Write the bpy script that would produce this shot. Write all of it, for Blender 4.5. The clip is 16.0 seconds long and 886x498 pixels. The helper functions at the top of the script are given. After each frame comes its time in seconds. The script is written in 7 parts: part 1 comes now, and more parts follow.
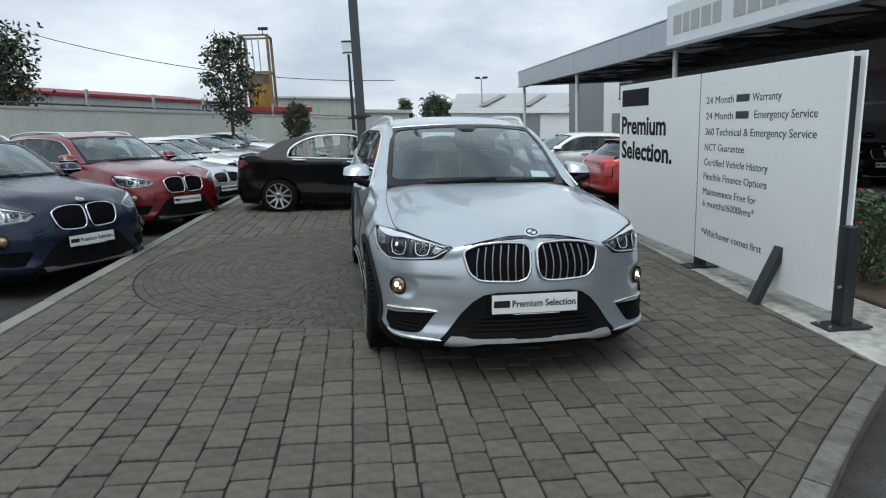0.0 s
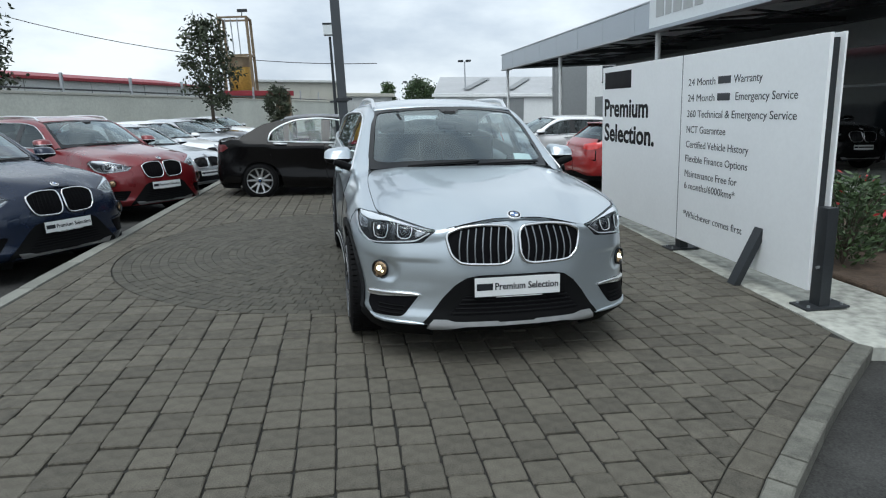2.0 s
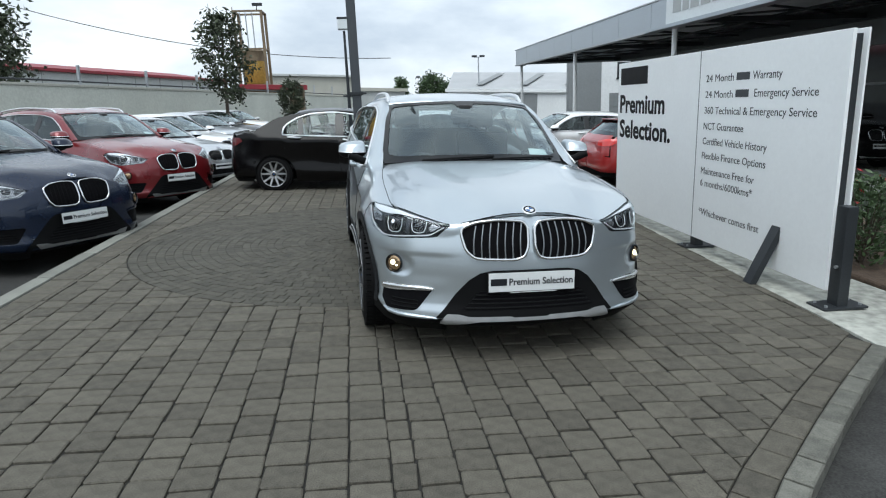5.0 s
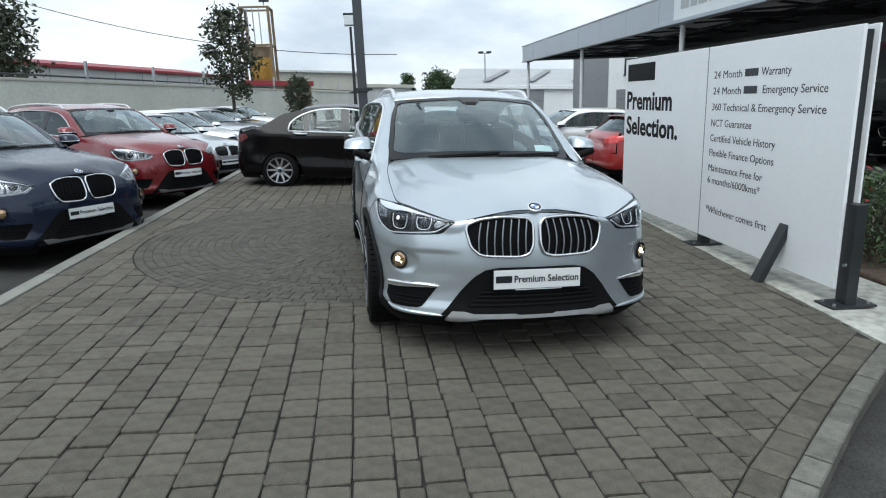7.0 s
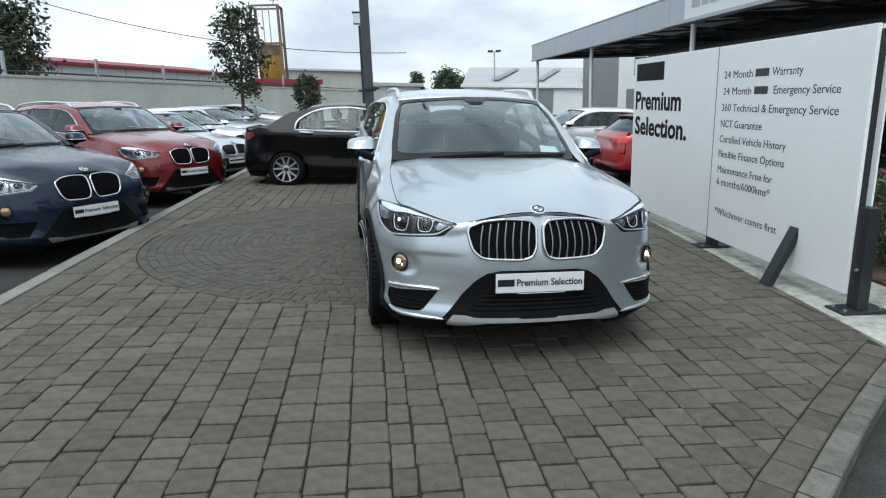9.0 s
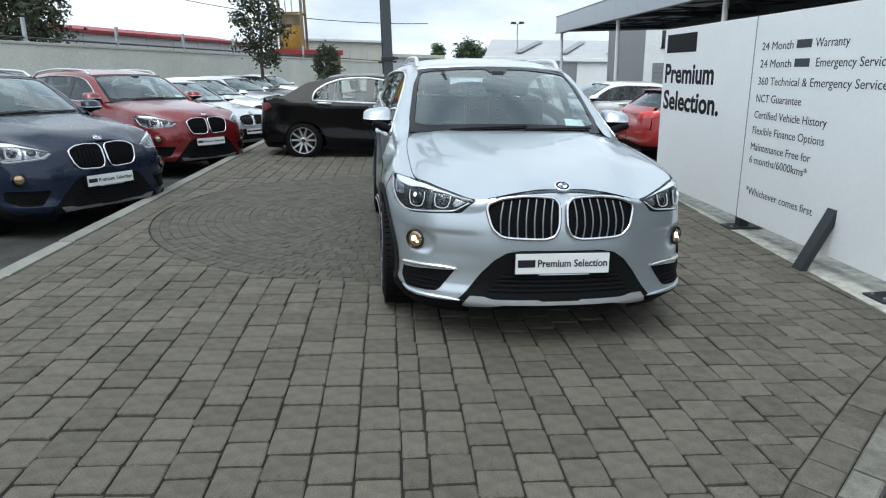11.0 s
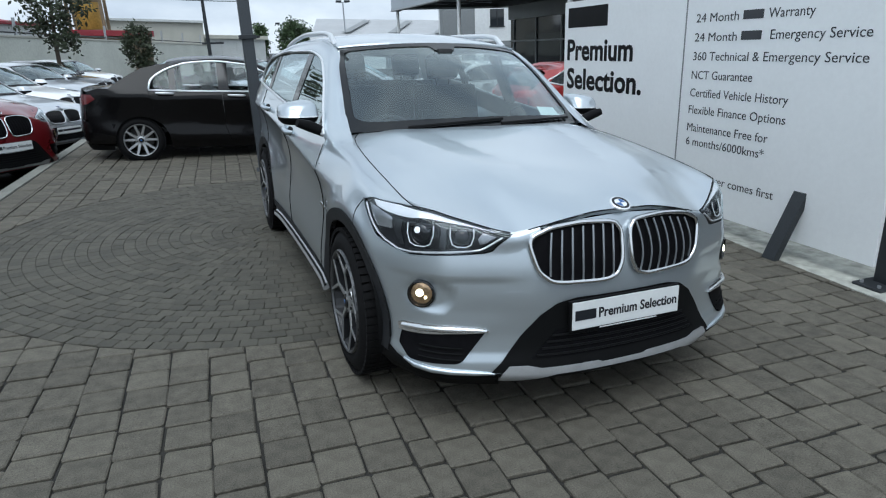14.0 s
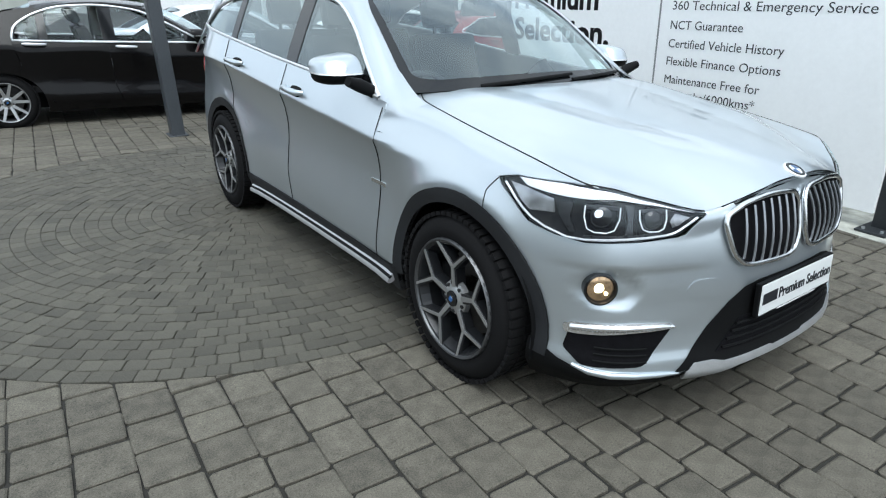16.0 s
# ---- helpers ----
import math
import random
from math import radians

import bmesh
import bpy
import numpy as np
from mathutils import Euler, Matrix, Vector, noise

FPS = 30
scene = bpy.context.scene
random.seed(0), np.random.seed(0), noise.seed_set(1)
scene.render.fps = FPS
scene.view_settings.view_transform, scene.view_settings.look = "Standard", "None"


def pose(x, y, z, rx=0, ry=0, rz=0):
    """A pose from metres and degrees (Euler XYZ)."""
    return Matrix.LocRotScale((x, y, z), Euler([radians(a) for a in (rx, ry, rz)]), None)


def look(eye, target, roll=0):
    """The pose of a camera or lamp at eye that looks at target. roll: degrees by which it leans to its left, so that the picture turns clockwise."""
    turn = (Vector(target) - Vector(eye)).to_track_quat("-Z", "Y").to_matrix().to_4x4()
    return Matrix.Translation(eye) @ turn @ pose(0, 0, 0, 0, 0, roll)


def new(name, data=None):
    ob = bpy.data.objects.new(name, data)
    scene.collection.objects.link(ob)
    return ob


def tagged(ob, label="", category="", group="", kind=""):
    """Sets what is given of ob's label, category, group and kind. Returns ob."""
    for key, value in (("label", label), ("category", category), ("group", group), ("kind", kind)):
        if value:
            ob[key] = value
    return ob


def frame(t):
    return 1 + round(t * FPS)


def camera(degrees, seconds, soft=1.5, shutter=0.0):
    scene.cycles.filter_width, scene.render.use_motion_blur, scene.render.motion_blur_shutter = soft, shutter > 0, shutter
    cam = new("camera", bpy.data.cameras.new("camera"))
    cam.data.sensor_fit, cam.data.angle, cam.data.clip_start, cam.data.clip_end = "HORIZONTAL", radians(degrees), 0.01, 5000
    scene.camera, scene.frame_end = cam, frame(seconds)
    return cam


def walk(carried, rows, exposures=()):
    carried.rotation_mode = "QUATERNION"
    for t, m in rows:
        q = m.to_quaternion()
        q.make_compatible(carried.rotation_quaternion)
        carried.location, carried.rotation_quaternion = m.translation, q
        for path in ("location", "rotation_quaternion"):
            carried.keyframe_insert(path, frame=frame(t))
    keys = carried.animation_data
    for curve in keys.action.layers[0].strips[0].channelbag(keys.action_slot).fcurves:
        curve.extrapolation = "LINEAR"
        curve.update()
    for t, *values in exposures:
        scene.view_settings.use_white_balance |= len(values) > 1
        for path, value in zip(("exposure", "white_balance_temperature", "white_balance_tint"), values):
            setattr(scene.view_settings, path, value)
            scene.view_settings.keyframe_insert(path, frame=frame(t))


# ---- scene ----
cam = camera(71.7, 16.0, soft=1.15)
PATH = [
    (0, (0.019, -0.062, 1.521), (0.247, 1.885, 1.123), -0.0),
    (0.5, (0.028, -0.062, 1.522), (0.277, 1.879, 1.109), -0.6),
    (1, (0.035, -0.061, 1.519), (0.294, 1.878, 1.103), -0.7),
    (1.5, (0.034, -0.057, 1.519), (0.307, 1.878, 1.092), -0.2),
    (2, (0.033, -0.045, 1.507), (0.31, 1.885, 1.06), -0.1),
    (2.5, (0.022, -0.042, 1.506), (0.299, 1.884, 1.041), 0.4),
    (3, (0.021, -0.043, 1.502), (0.287, 1.885, 1.042), 0.2),
    (3.5, (0.025, -0.039, 1.505), (0.284, 1.89, 1.045), 0.6),
    (4, (0.02, -0.035, 1.499), (0.276, 1.894, 1.036), 0.4),
    (6.5, (0.016, -0.035, 1.5), (0.237, 1.9, 1.043), 0.5),
    (7, (0.023, -0.024, 1.498), (0.244, 1.907, 1.026), 0.4),
    (7.5, (0.036, 0.007, 1.506), (0.257, 1.935, 1.019), 0.6),
    (8, (0.044, 0.021, 1.506), (0.247, 1.951, 1.024), 0.5),
    (10.5, (0.1, 0.115, 1.504), (0.273, 2.05, 1.03), 1.0),
    (11, (0.091, 0.203, 1.479), (0.225, 2.119, 0.922), 1.2),
    (11.5, (0.005, 0.364, 1.479), (0.304, 2.286, 1.012), 2.1),
    (12, (-0.107, 0.537, 1.459), (0.24, 2.44, 0.952), 0.7),
    (12.5, (-0.150, 0.797, 1.452), (0.158, 2.715, 0.976), -1.5),
    (13, (-0.162, 1.034, 1.479), (0.209, 2.933, 0.973), 3.6),
    (13.5, (-0.291, 1.219, 1.456), (0.145, 3.075, 0.849), 1.6),
    (14, (-0.493, 1.414, 1.457), (0.143, 3.21, 0.851), 0.3),
    (14.5, (-0.667, 1.68, 1.41), (-0.017, 3.463, 0.778), 4.7),
    (15, (-0.816, 1.923, 1.433), (-0.105, 3.652, 0.722), 0.2),
    (15.5, (-1.04, 2.12, 1.43), (-0.14, 3.736, 0.67), 1.1),
    (16, (-1.24, 2.287, 1.421), (-0.232, 3.848, 0.68), 1.1),
]
EXPOSURES = [(0.0, 0.34, 6000, 5), (2.0, 0.47, 6000, 5), (4.0, 0.57, 6000, 5), (8.0, 0.62, 6000, 5), (10.5, 0.6, 6000, 5), (11.0, 0.76, 6000, 5), (11.5, 0.8, 6000, 5), (12.0, 0.44, 5950, 5), (12.5, 0.48, 5900, 5), (13.0, 0.22, 5880, 5), (13.5, 0.48, 5830, 5), (14.5, 0.46, 5700, 5), (15.0, 0.86, 5950, 5), (16.0, 1.1, 5950, 5)]
walk(cam, [(t, look(eye, target, roll)) for t, eye, target, roll in PATH], EXPOSURES)

# ---- light ----
world = bpy.data.worlds.new("overcast_sky")
scene.world = world
world.use_nodes = True
wn, wl = world.node_tree.nodes, world.node_tree.links
wn.clear()
sky = wn.new("ShaderNodeTexSky")
sky.sky_type, sky.sun_disc = "NISHITA", False
sky.sun_elevation, sky.sun_rotation = radians(52), radians(200)
sky.air_density, sky.dust_density = 1.0, 3.0
w_co = wn.new("ShaderNodeTexCoord")
w_map = wn.new("ShaderNodeMapping")
w_map.inputs["Scale"].default_value = (1.0, 1.0, 2.6)
w_noise = wn.new("ShaderNodeTexNoise")
w_noise.inputs["Scale"].default_value, w_noise.inputs["Detail"].default_value = 2.6, 7
w_noise.inputs["Roughness"].default_value = 0.55
w_ramp = wn.new("ShaderNodeValToRGB")
w_ramp.color_ramp.elements[0].position, w_ramp.color_ramp.elements[0].color = 0.36, (0.45, 0.485, 0.54, 1)
w_ramp.color_ramp.elements[1].position, w_ramp.color_ramp.elements[1].color = 0.64, (0.79, 0.80, 0.805, 1)
w_mix = wn.new("ShaderNodeMix")
w_mix.data_type = "RGBA"
w_mix.inputs["Factor"].default_value = 0.93
w_sky = wn.new("ShaderNodeVectorMath")
w_sky.operation = "SCALE"
w_sky.inputs["Scale"].default_value = 0.12
w_bg = wn.new("ShaderNodeBackground")
w_bg.inputs["Strength"].default_value = 1.0
w_out = wn.new("ShaderNodeOutputWorld")
wl.new(w_co.outputs["Generated"], w_map.inputs["Vector"])
wl.new(w_map.outputs["Vector"], w_noise.inputs["Vector"])
wl.new(w_noise.outputs["Fac"], w_ramp.inputs["Fac"])
wl.new(sky.outputs["Color"], w_sky.inputs[0])
wl.new(w_sky.outputs["Vector"], w_mix.inputs["A"])
wl.new(w_ramp.outputs["Color"], w_mix.inputs["B"])
wl.new(w_mix.outputs["Result"], w_bg.inputs["Color"])
wl.new(w_bg.outputs["Background"], w_out.inputs["Surface"])

sun = new("sun", bpy.data.lights.new("sun", "SUN"))
sun.data.energy, sun.data.angle, sun.data.color = 1.4, radians(45), (1.0, 0.97, 0.93)
sun.matrix_world = look((-5.4, -9.2, 20), (0, 0, 0))



# ---- materials ----
def mat(name, color, rough=0.6, metal=0.0, var=0.12, scale=6.0, fine=60.0, bump=0.0, coat=0.0, tint=None, rnd=0.0, rough_var=0.08, emit=0.0, spec=0.5, pits=0.0):
    """A surface with colour variation at two scales, uneven gloss and fine relief; rnd: variation from piece to piece."""
    m = bpy.data.materials.new(name)
    m.use_nodes = True
    n, l = m.node_tree.nodes, m.node_tree.links
    b = n["Principled BSDF"]
    co = n.new("ShaderNodeTexCoord")
    big, small = n.new("ShaderNodeTexNoise"), n.new("ShaderNodeTexNoise")
    big.inputs["Scale"].default_value, big.inputs["Detail"].default_value = scale, 4
    small.inputs["Scale"].default_value, small.inputs["Detail"].default_value = fine, 3
    l.new(co.outputs["Object"], big.inputs["Vector"])
    l.new(co.outputs["Object"], small.inputs["Vector"])
    add = n.new("ShaderNodeMath")
    add.operation = "MULTIPLY_ADD"
    add.inputs[1].default_value = 0.5
    l.new(small.outputs["Fac"], add.inputs[0])
    half = n.new("ShaderNodeMath")
    half.operation = "MULTIPLY"
    half.inputs[1].default_value = 0.5
    l.new(big.outputs["Fac"], half.inputs[0])
    l.new(half.outputs[0], add.inputs[2])
    last = add.outputs[0]
    if rnd:
        info, geo, tot = n.new("ShaderNodeObjectInfo"), n.new("ShaderNodeNewGeometry"), n.new("ShaderNodeMath")
        l.new(info.outputs["Random"], tot.inputs[0])
        l.new(geo.outputs["Random Per Island"], tot.inputs[1])
        fr, mad = n.new("ShaderNodeMath"), n.new("ShaderNodeMath")
        fr.operation, mad.operation = "FRACT", "MULTIPLY_ADD"
        l.new(tot.outputs[0], fr.inputs[0])
        off = n.new("ShaderNodeMath")
        off.operation = "SUBTRACT"
        off.inputs[1].default_value = 0.5
        l.new(fr.outputs[0], off.inputs[0])
        l.new(off.outputs[0], mad.inputs[0])
        mad.inputs[1].default_value = rnd
        l.new(last, mad.inputs[2])
        last = mad.outputs[0]
    ramp = n.new("ShaderNodeValToRGB")
    c2 = tint or color
    lo = [max(0.0, c * (1 - 2.2 * var)) for c in color]
    hi = [min(1.0, c * (1 + 2.2 * var)) for c in c2]
    ramp.color_ramp.elements[0].position, ramp.color_ramp.elements[0].color = 0.22, (*lo, 1)
    ramp.color_ramp.elements[1].position, ramp.color_ramp.elements[1].color = 0.78, (*hi, 1)
    l.new(last, ramp.inputs["Fac"])
    if pits:
        # dark pores and pale grains of aggregate
        grain, pore, tone = n.new("ShaderNodeTexNoise"), n.new("ShaderNodeValToRGB"), n.new("ShaderNodeMix")
        grain.inputs["Scale"].default_value, grain.inputs["Detail"].default_value, grain.inputs["Roughness"].default_value = fine * 0.75, 6, 0.75
        l.new(co.outputs["Object"], grain.inputs["Vector"])
        e = pore.color_ramp.elements
        e[0].position, e[0].color = 0.34, (1 - pits, 1 - pits, 1 - pits, 1)
        e[1].position, e[1].color = 0.68, (1 + pits * 0.8, 1 + pits * 0.8, 1 + pits * 0.75, 1)
        m1 = e.new(0.44)
        m1.color = (0.95, 0.95, 0.95, 1)
        m2 = e.new(0.58)
        m2.color = (1.02, 1.02, 1.02, 1)
        l.new(grain.outputs["Fac"], pore.inputs["Fac"])
        tone.data_type, tone.blend_type = "RGBA", "MULTIPLY"
        tone.inputs["Factor"].default_value = 1.0
        l.new(ramp.outputs["Color"], tone.inputs["A"])
        l.new(pore.outputs["Color"], tone.inputs["B"])
        l.new(tone.outputs["Result"], b.inputs["Base Color"])
    else:
        l.new(ramp.outputs["Color"], b.inputs["Base Color"])
    b.inputs["Metallic"].default_value = metal
    b.inputs["Specular IOR Level"].default_value = spec
    if rough_var:
        rr = n.new("ShaderNodeMath")
        rr.operation = "MULTIPLY_ADD"
        rr.inputs[1].default_value, rr.inputs[2].default_value = 2 * rough_var, rough - rough_var
        l.new(big.outputs["Fac"], rr.inputs[0])
        l.new(rr.outputs[0], b.inputs["Roughness"])
    else:
        b.inputs["Roughness"].default_value = rough
    if coat:
        b.inputs["Coat Weight"].default_value, b.inputs["Coat Roughness"].default_value = coat, 0.03
    if bump:
        bp = n.new("ShaderNodeBump")
        bp.inputs["Strength"].default_value, bp.inputs["Distance"].default_value = 1.0, bump
        l.new(add.outputs[0], bp.inputs["Height"])
        l.new(bp.outputs["Normal"], b.inputs["Normal"])
    if emit:
        l.new(ramp.outputs["Color"], b.inputs["Emission Color"])
        b.inputs["Emission Strength"].default_value = emit
    return m


def glass_mat(name, tint, gloss=0.02, ior=1.5, power=5.0):
    """Thin pane: tinted see-through, with mirror-like reflection that grows at grazing angles."""
    m = bpy.data.materials.new(name)
    m.use_nodes = True
    n, l = m.node_tree.nodes, m.node_tree.links
    n.remove(n["Principled BSDF"])
    tr, gl, mx = n.new("ShaderNodeBsdfTransparent"), n.new("ShaderNodeBsdfGlossy"), n.new("ShaderNodeMixShader")
    lw, pw, ma = n.new("ShaderNodeLayerWeight"), n.new("ShaderNodeMath"), n.new("ShaderNodeMath")
    lw.inputs["Blend"].default_value = 0.5
    pw.operation, ma.operation = "POWER", "MULTIPLY_ADD"
    f0 = ((ior - 1) / (ior + 1)) ** 2
    pw.inputs[1].default_value, ma.inputs[1].default_value, ma.inputs[2].default_value = power, 0.9 - f0, f0
    tr.inputs["Color"].default_value = (*tint, 1)
    gl.inputs["Roughness"].default_value = gloss
    gl.inputs["Color"].default_value = (0.86, 0.96, 0.98, 1)
    l.new(lw.outputs["Facing"], pw.inputs[0])
    l.new(pw.outputs[0], ma.inputs[0])
    l.new(ma.outputs[0], mx.inputs["Fac"])
    l.new(tr.outputs[0], mx.inputs[1])
    l.new(gl.outputs[0], mx.inputs[2])
    l.new(mx.outputs[0], n["Material Output"].inputs["Surface"])
    return m


def paint(name, color, metal=0.55, rough=0.32, coat=1.0, spec=0.5):
    return mat(name, color, rough, metal, var=0.02, scale=3, fine=900, coat=coat, rough_var=0.03, spec=spec)


M_ASPHALT = mat("asphalt", (0.043, 0.043, 0.041), 0.9, var=0.45, scale=3.0, fine=95, bump=0.008, spec=0.25)
M_PAVER = mat("tumbled_concrete_paver", (0.081, 0.073, 0.056), 0.88, var=0.30, scale=16, fine=190, bump=0.005, rnd=0.15, tint=(0.096, 0.088, 0.070), pits=0.62)
M_SETT = mat("dark_concrete_sett", (0.066, 0.062, 0.049), 0.84, var=0.2, scale=4, fine=150, bump=0.003, rnd=0.26, pits=0.45)
M_SETTJOINT = mat("sett_joint_sand", (0.047, 0.045, 0.035), 0.95, var=0.3, scale=8, fine=200, bump=0.003)
M_JOINT = mat("dark_joint_sand", (0.020, 0.019, 0.016), 0.95, var=0.3, scale=8, fine=200, bump=0.003)
M_KERB2 = mat("grey_kerb_block", (0.130, 0.129, 0.110), 0.88, var=0.3, scale=14, fine=150, bump=0.004, rnd=0.25)
M_KERB = mat("pale_concrete_kerb", (0.185, 0.187, 0.165), 0.85, var=0.16, scale=4, fine=90, bump=0.002, rnd=0.3)
M_SLAB = mat("poured_concrete", (0.33, 0.335, 0.30), 0.85, var=0.40, scale=1.6, fine=11, bump=0.002)
M_SOIL = mat("bark_mulch", (0.075, 0.052, 0.036), 0.95, var=0.4, scale=14, fine=90, bump=0.02)
M_WALL = mat("painted_block_wall", (0.62, 0.635, 0.565), 0.85, var=0.1, scale=0.5, fine=12, bump=0.004)
M_CONC = mat("weathered_render", (0.46, 0.455, 0.40), 0.85, var=0.12, scale=0.6, fine=14)
M_WHITEPANEL = mat("white_sign_panel", (0.87, 0.89, 0.895), 0.38, var=0.02, scale=2, fine=30, rough_var=0.05)
M_BLACKTEXT = mat("black_vinyl", (0.007, 0.007, 0.008), 0.5, var=0.05, spec=0.15)
M_SIGNGREY = mat("grey_sign_letter", (0.38, 0.40, 0.40), 0.5, var=0.06)
M_GREYTEXT = mat("grey_vinyl", (0.060, 0.064, 0.070), 0.5, var=0.05, spec=0.25)
M_DARKSTEEL = mat("dark_painted_steel", (0.030, 0.034, 0.038), 0.45, 0.3, var=0.15, scale=3, fine=80)
M_POLE = mat("grey_painted_steel", (0.055, 0.062, 0.070), 0.45, 0.2, var=0.12, scale=2, fine=60)
M_GALV = mat("galvanised_steel", (0.45, 0.47, 0.49), 0.4, 0.8, var=0.1, scale=3, fine=50)
M_CLAD = mat("silver_cladding", (0.40, 0.44, 0.48), 0.38, 0.55, var=0.05, scale=1, fine=20)
M_CLADTEXT = mat("pale_sign_fascia", (0.68, 0.72, 0.73), 0.4, 0.2, var=0.04, scale=1, fine=20)
M_ROOFDARK = mat("pale_soffit_sheet", (0.78, 0.79, 0.80), 0.8, var=0.1, scale=1, fine=10)
M_STEELBEAM = mat("dark_truss_steel", (0.035, 0.038, 0.042), 0.5, 0.3, var=0.1)
M_REDROOF = mat("red_roof_edge", (0.24, 0.020, 0.030), 0.5, var=0.15, scale=1.5, fine=20)
M_SHEDWALL = mat("pale_sheeting", (0.56, 0.58, 0.57), 0.6, 0.1, var=0.08, scale=1, fine=8)
M_ROOFSHEET = mat("grey_roof_sheeting", (0.40, 0.41, 0.42), 0.6, 0.1, var=0.1, scale=0.6, fine=8)
M_WHITEBLD = mat("white_sheeting", (0.78, 0.80, 0.80), 0.6, 0.05, var=0.06, scale=0.5, fine=6)
M_GREYBLD = mat("grey_cladding", (0.25, 0.265, 0.27), 0.55, 0.2, var=0.06, scale=0.5, fine=6)
M_SILO = mat("ochre_silo_paint", (0.42, 0.26, 0.05), 0.6, 0.1, var=0.25, scale=0.8, fine=9)
M_SILOSTEEL = mat("rusty_frame_steel", (0.20, 0.155, 0.10), 0.7, 0.3, var=0.2, scale=1, fine=12)
M_BARK = mat("bark", (0.07, 0.055, 0.042), 0.9, var=0.3, scale=6, fine=40, bump=0.01)
M_LEAF = mat("dark_green_leaf", (0.040, 0.052, 0.026), 0.6, var=0.35, scale=1.5, fine=8, rnd=0.35)
M_LEAF2 = mat("green_leaf", (0.050, 0.085, 0.032), 0.6, var=0.35, scale=1.5, fine=8, rnd=0.35)
M_FLOWER = mat("red_flower", (0.45, 0.02, 0.03), 0.6, var=0.2)
M_SHOWGLASS = mat("dark_showroom_glass", (0.025, 0.03, 0.035), 0.06, 0.0, var=0.1, rough_var=0.02)
M_CABLE = mat("black_cable", (0.02, 0.02, 0.02), 0.6, var=0.1)


# ---- mesh helpers ----
def part(name, bm, material, parent=None, label="", smooth=0):
    """Links a bmesh as one mesh object under a thing or part; smooth: the angle up to which edges are shaded soft."""
    me = bpy.data.meshes.new(name)
    own = bm.verts.layers.float_vector.get("surface_normal")
    if own is None:
        bmesh.ops.recalc_face_normals(bm, faces=bm.faces)
    normals = [tuple(v[own]) for v in bm.verts] if own is not None else None
    bm.to_mesh(me)
    bm.free()
    me.materials.append(material)
    if smooth:
        me.polygons.foreach_set("use_smooth", [True] * len(me.polygons))
        if normals:
            me.normals_split_custom_set_from_vertices(normals)
        else:
            me.set_sharp_from_angle(angle=radians(smooth))
    ob = new(name, me)
    if parent:
        ob.parent = parent
    if label:
        ob["label"] = label
    return ob


def thing(name, label, category, group="", kind="", m=None):
    ob = tagged(new(name), label, category, group, kind)
    if m is not None:
        ob.matrix_world = m
    return ob


def box(bm, x0, x1, y0, y1, z0, z1, bevel=0.0, m=None):
    vs = [bm.verts.new(p) for p in ((x0, y0, z0), (x1, y0, z0), (x1, y1, z0), (x0, y1, z0), (x0, y0, z1), (x1, y0, z1), (x1, y1, z1), (x0, y1, z1))]
    fs = [bm.faces.new([vs[i] for i in f]) for f in ((3, 2, 1, 0), (4, 5, 6, 7), (0, 1, 5, 4), (1, 2, 6, 5), (2, 3, 7, 6), (3, 0, 4, 7))]
    if m is not None:
        for v in vs:
            v.co = m @ v.co
    if bevel:
        es = list({e for f in fs for e in f.edges})
        bmesh.ops.bevel(bm, geom=es, offset=bevel, segments=2, profile=0.6, affect="EDGES")
    return bm


def tube(bm, pts, r, seg=8, closed=False, flat=1.0):
    """A round bar along points; flat squeezes it along its second axis; r may be a list, one for each point."""
    pts = [Vector(p) for p in pts]
    n = len(pts)
    rings, ref = [], None
    for i, p in enumerate(pts):
        a, c = pts[(i - 1) % n] if (closed or i) else p, pts[(i + 1) % n] if (closed or i < n - 1) else p
        d = (c - a).normalized()
        if ref is None:
            ref = d.orthogonal().normalized()
        side = (ref - d * ref.dot(d)).normalized()
        ref, up = side, d.cross(side)
        rr = r[i] if isinstance(r, (list, tuple)) else r
        rings.append([bm.verts.new(p + side * (rr * math.cos(2 * math.pi * k / seg)) + up * (rr * flat * math.sin(2 * math.pi * k / seg))) for k in range(seg)])
    for i in range(n if closed else n - 1):
        a, b = rings[i], rings[(i + 1) % n]
        for k in range(seg):
            bm.faces.new((a[k], a[(k + 1) % seg], b[(k + 1) % seg], b[k]))
    if not closed:
        bm.faces.new(rings[0][::-1])
        bm.faces.new(rings[-1])
    return bm


def beam(bm, a, b, w, h=None):
    """A square bar from a to b."""
    a, b = Vector(a), Vector(b)
    h = h or w
    d = b - a
    m = Matrix.Translation(a) @ d.to_track_quat("Y", "Z").to_matrix().to_4x4()
    return box(bm, -w / 2, w / 2, 0, d.length, -h / 2, h / 2, m=m)


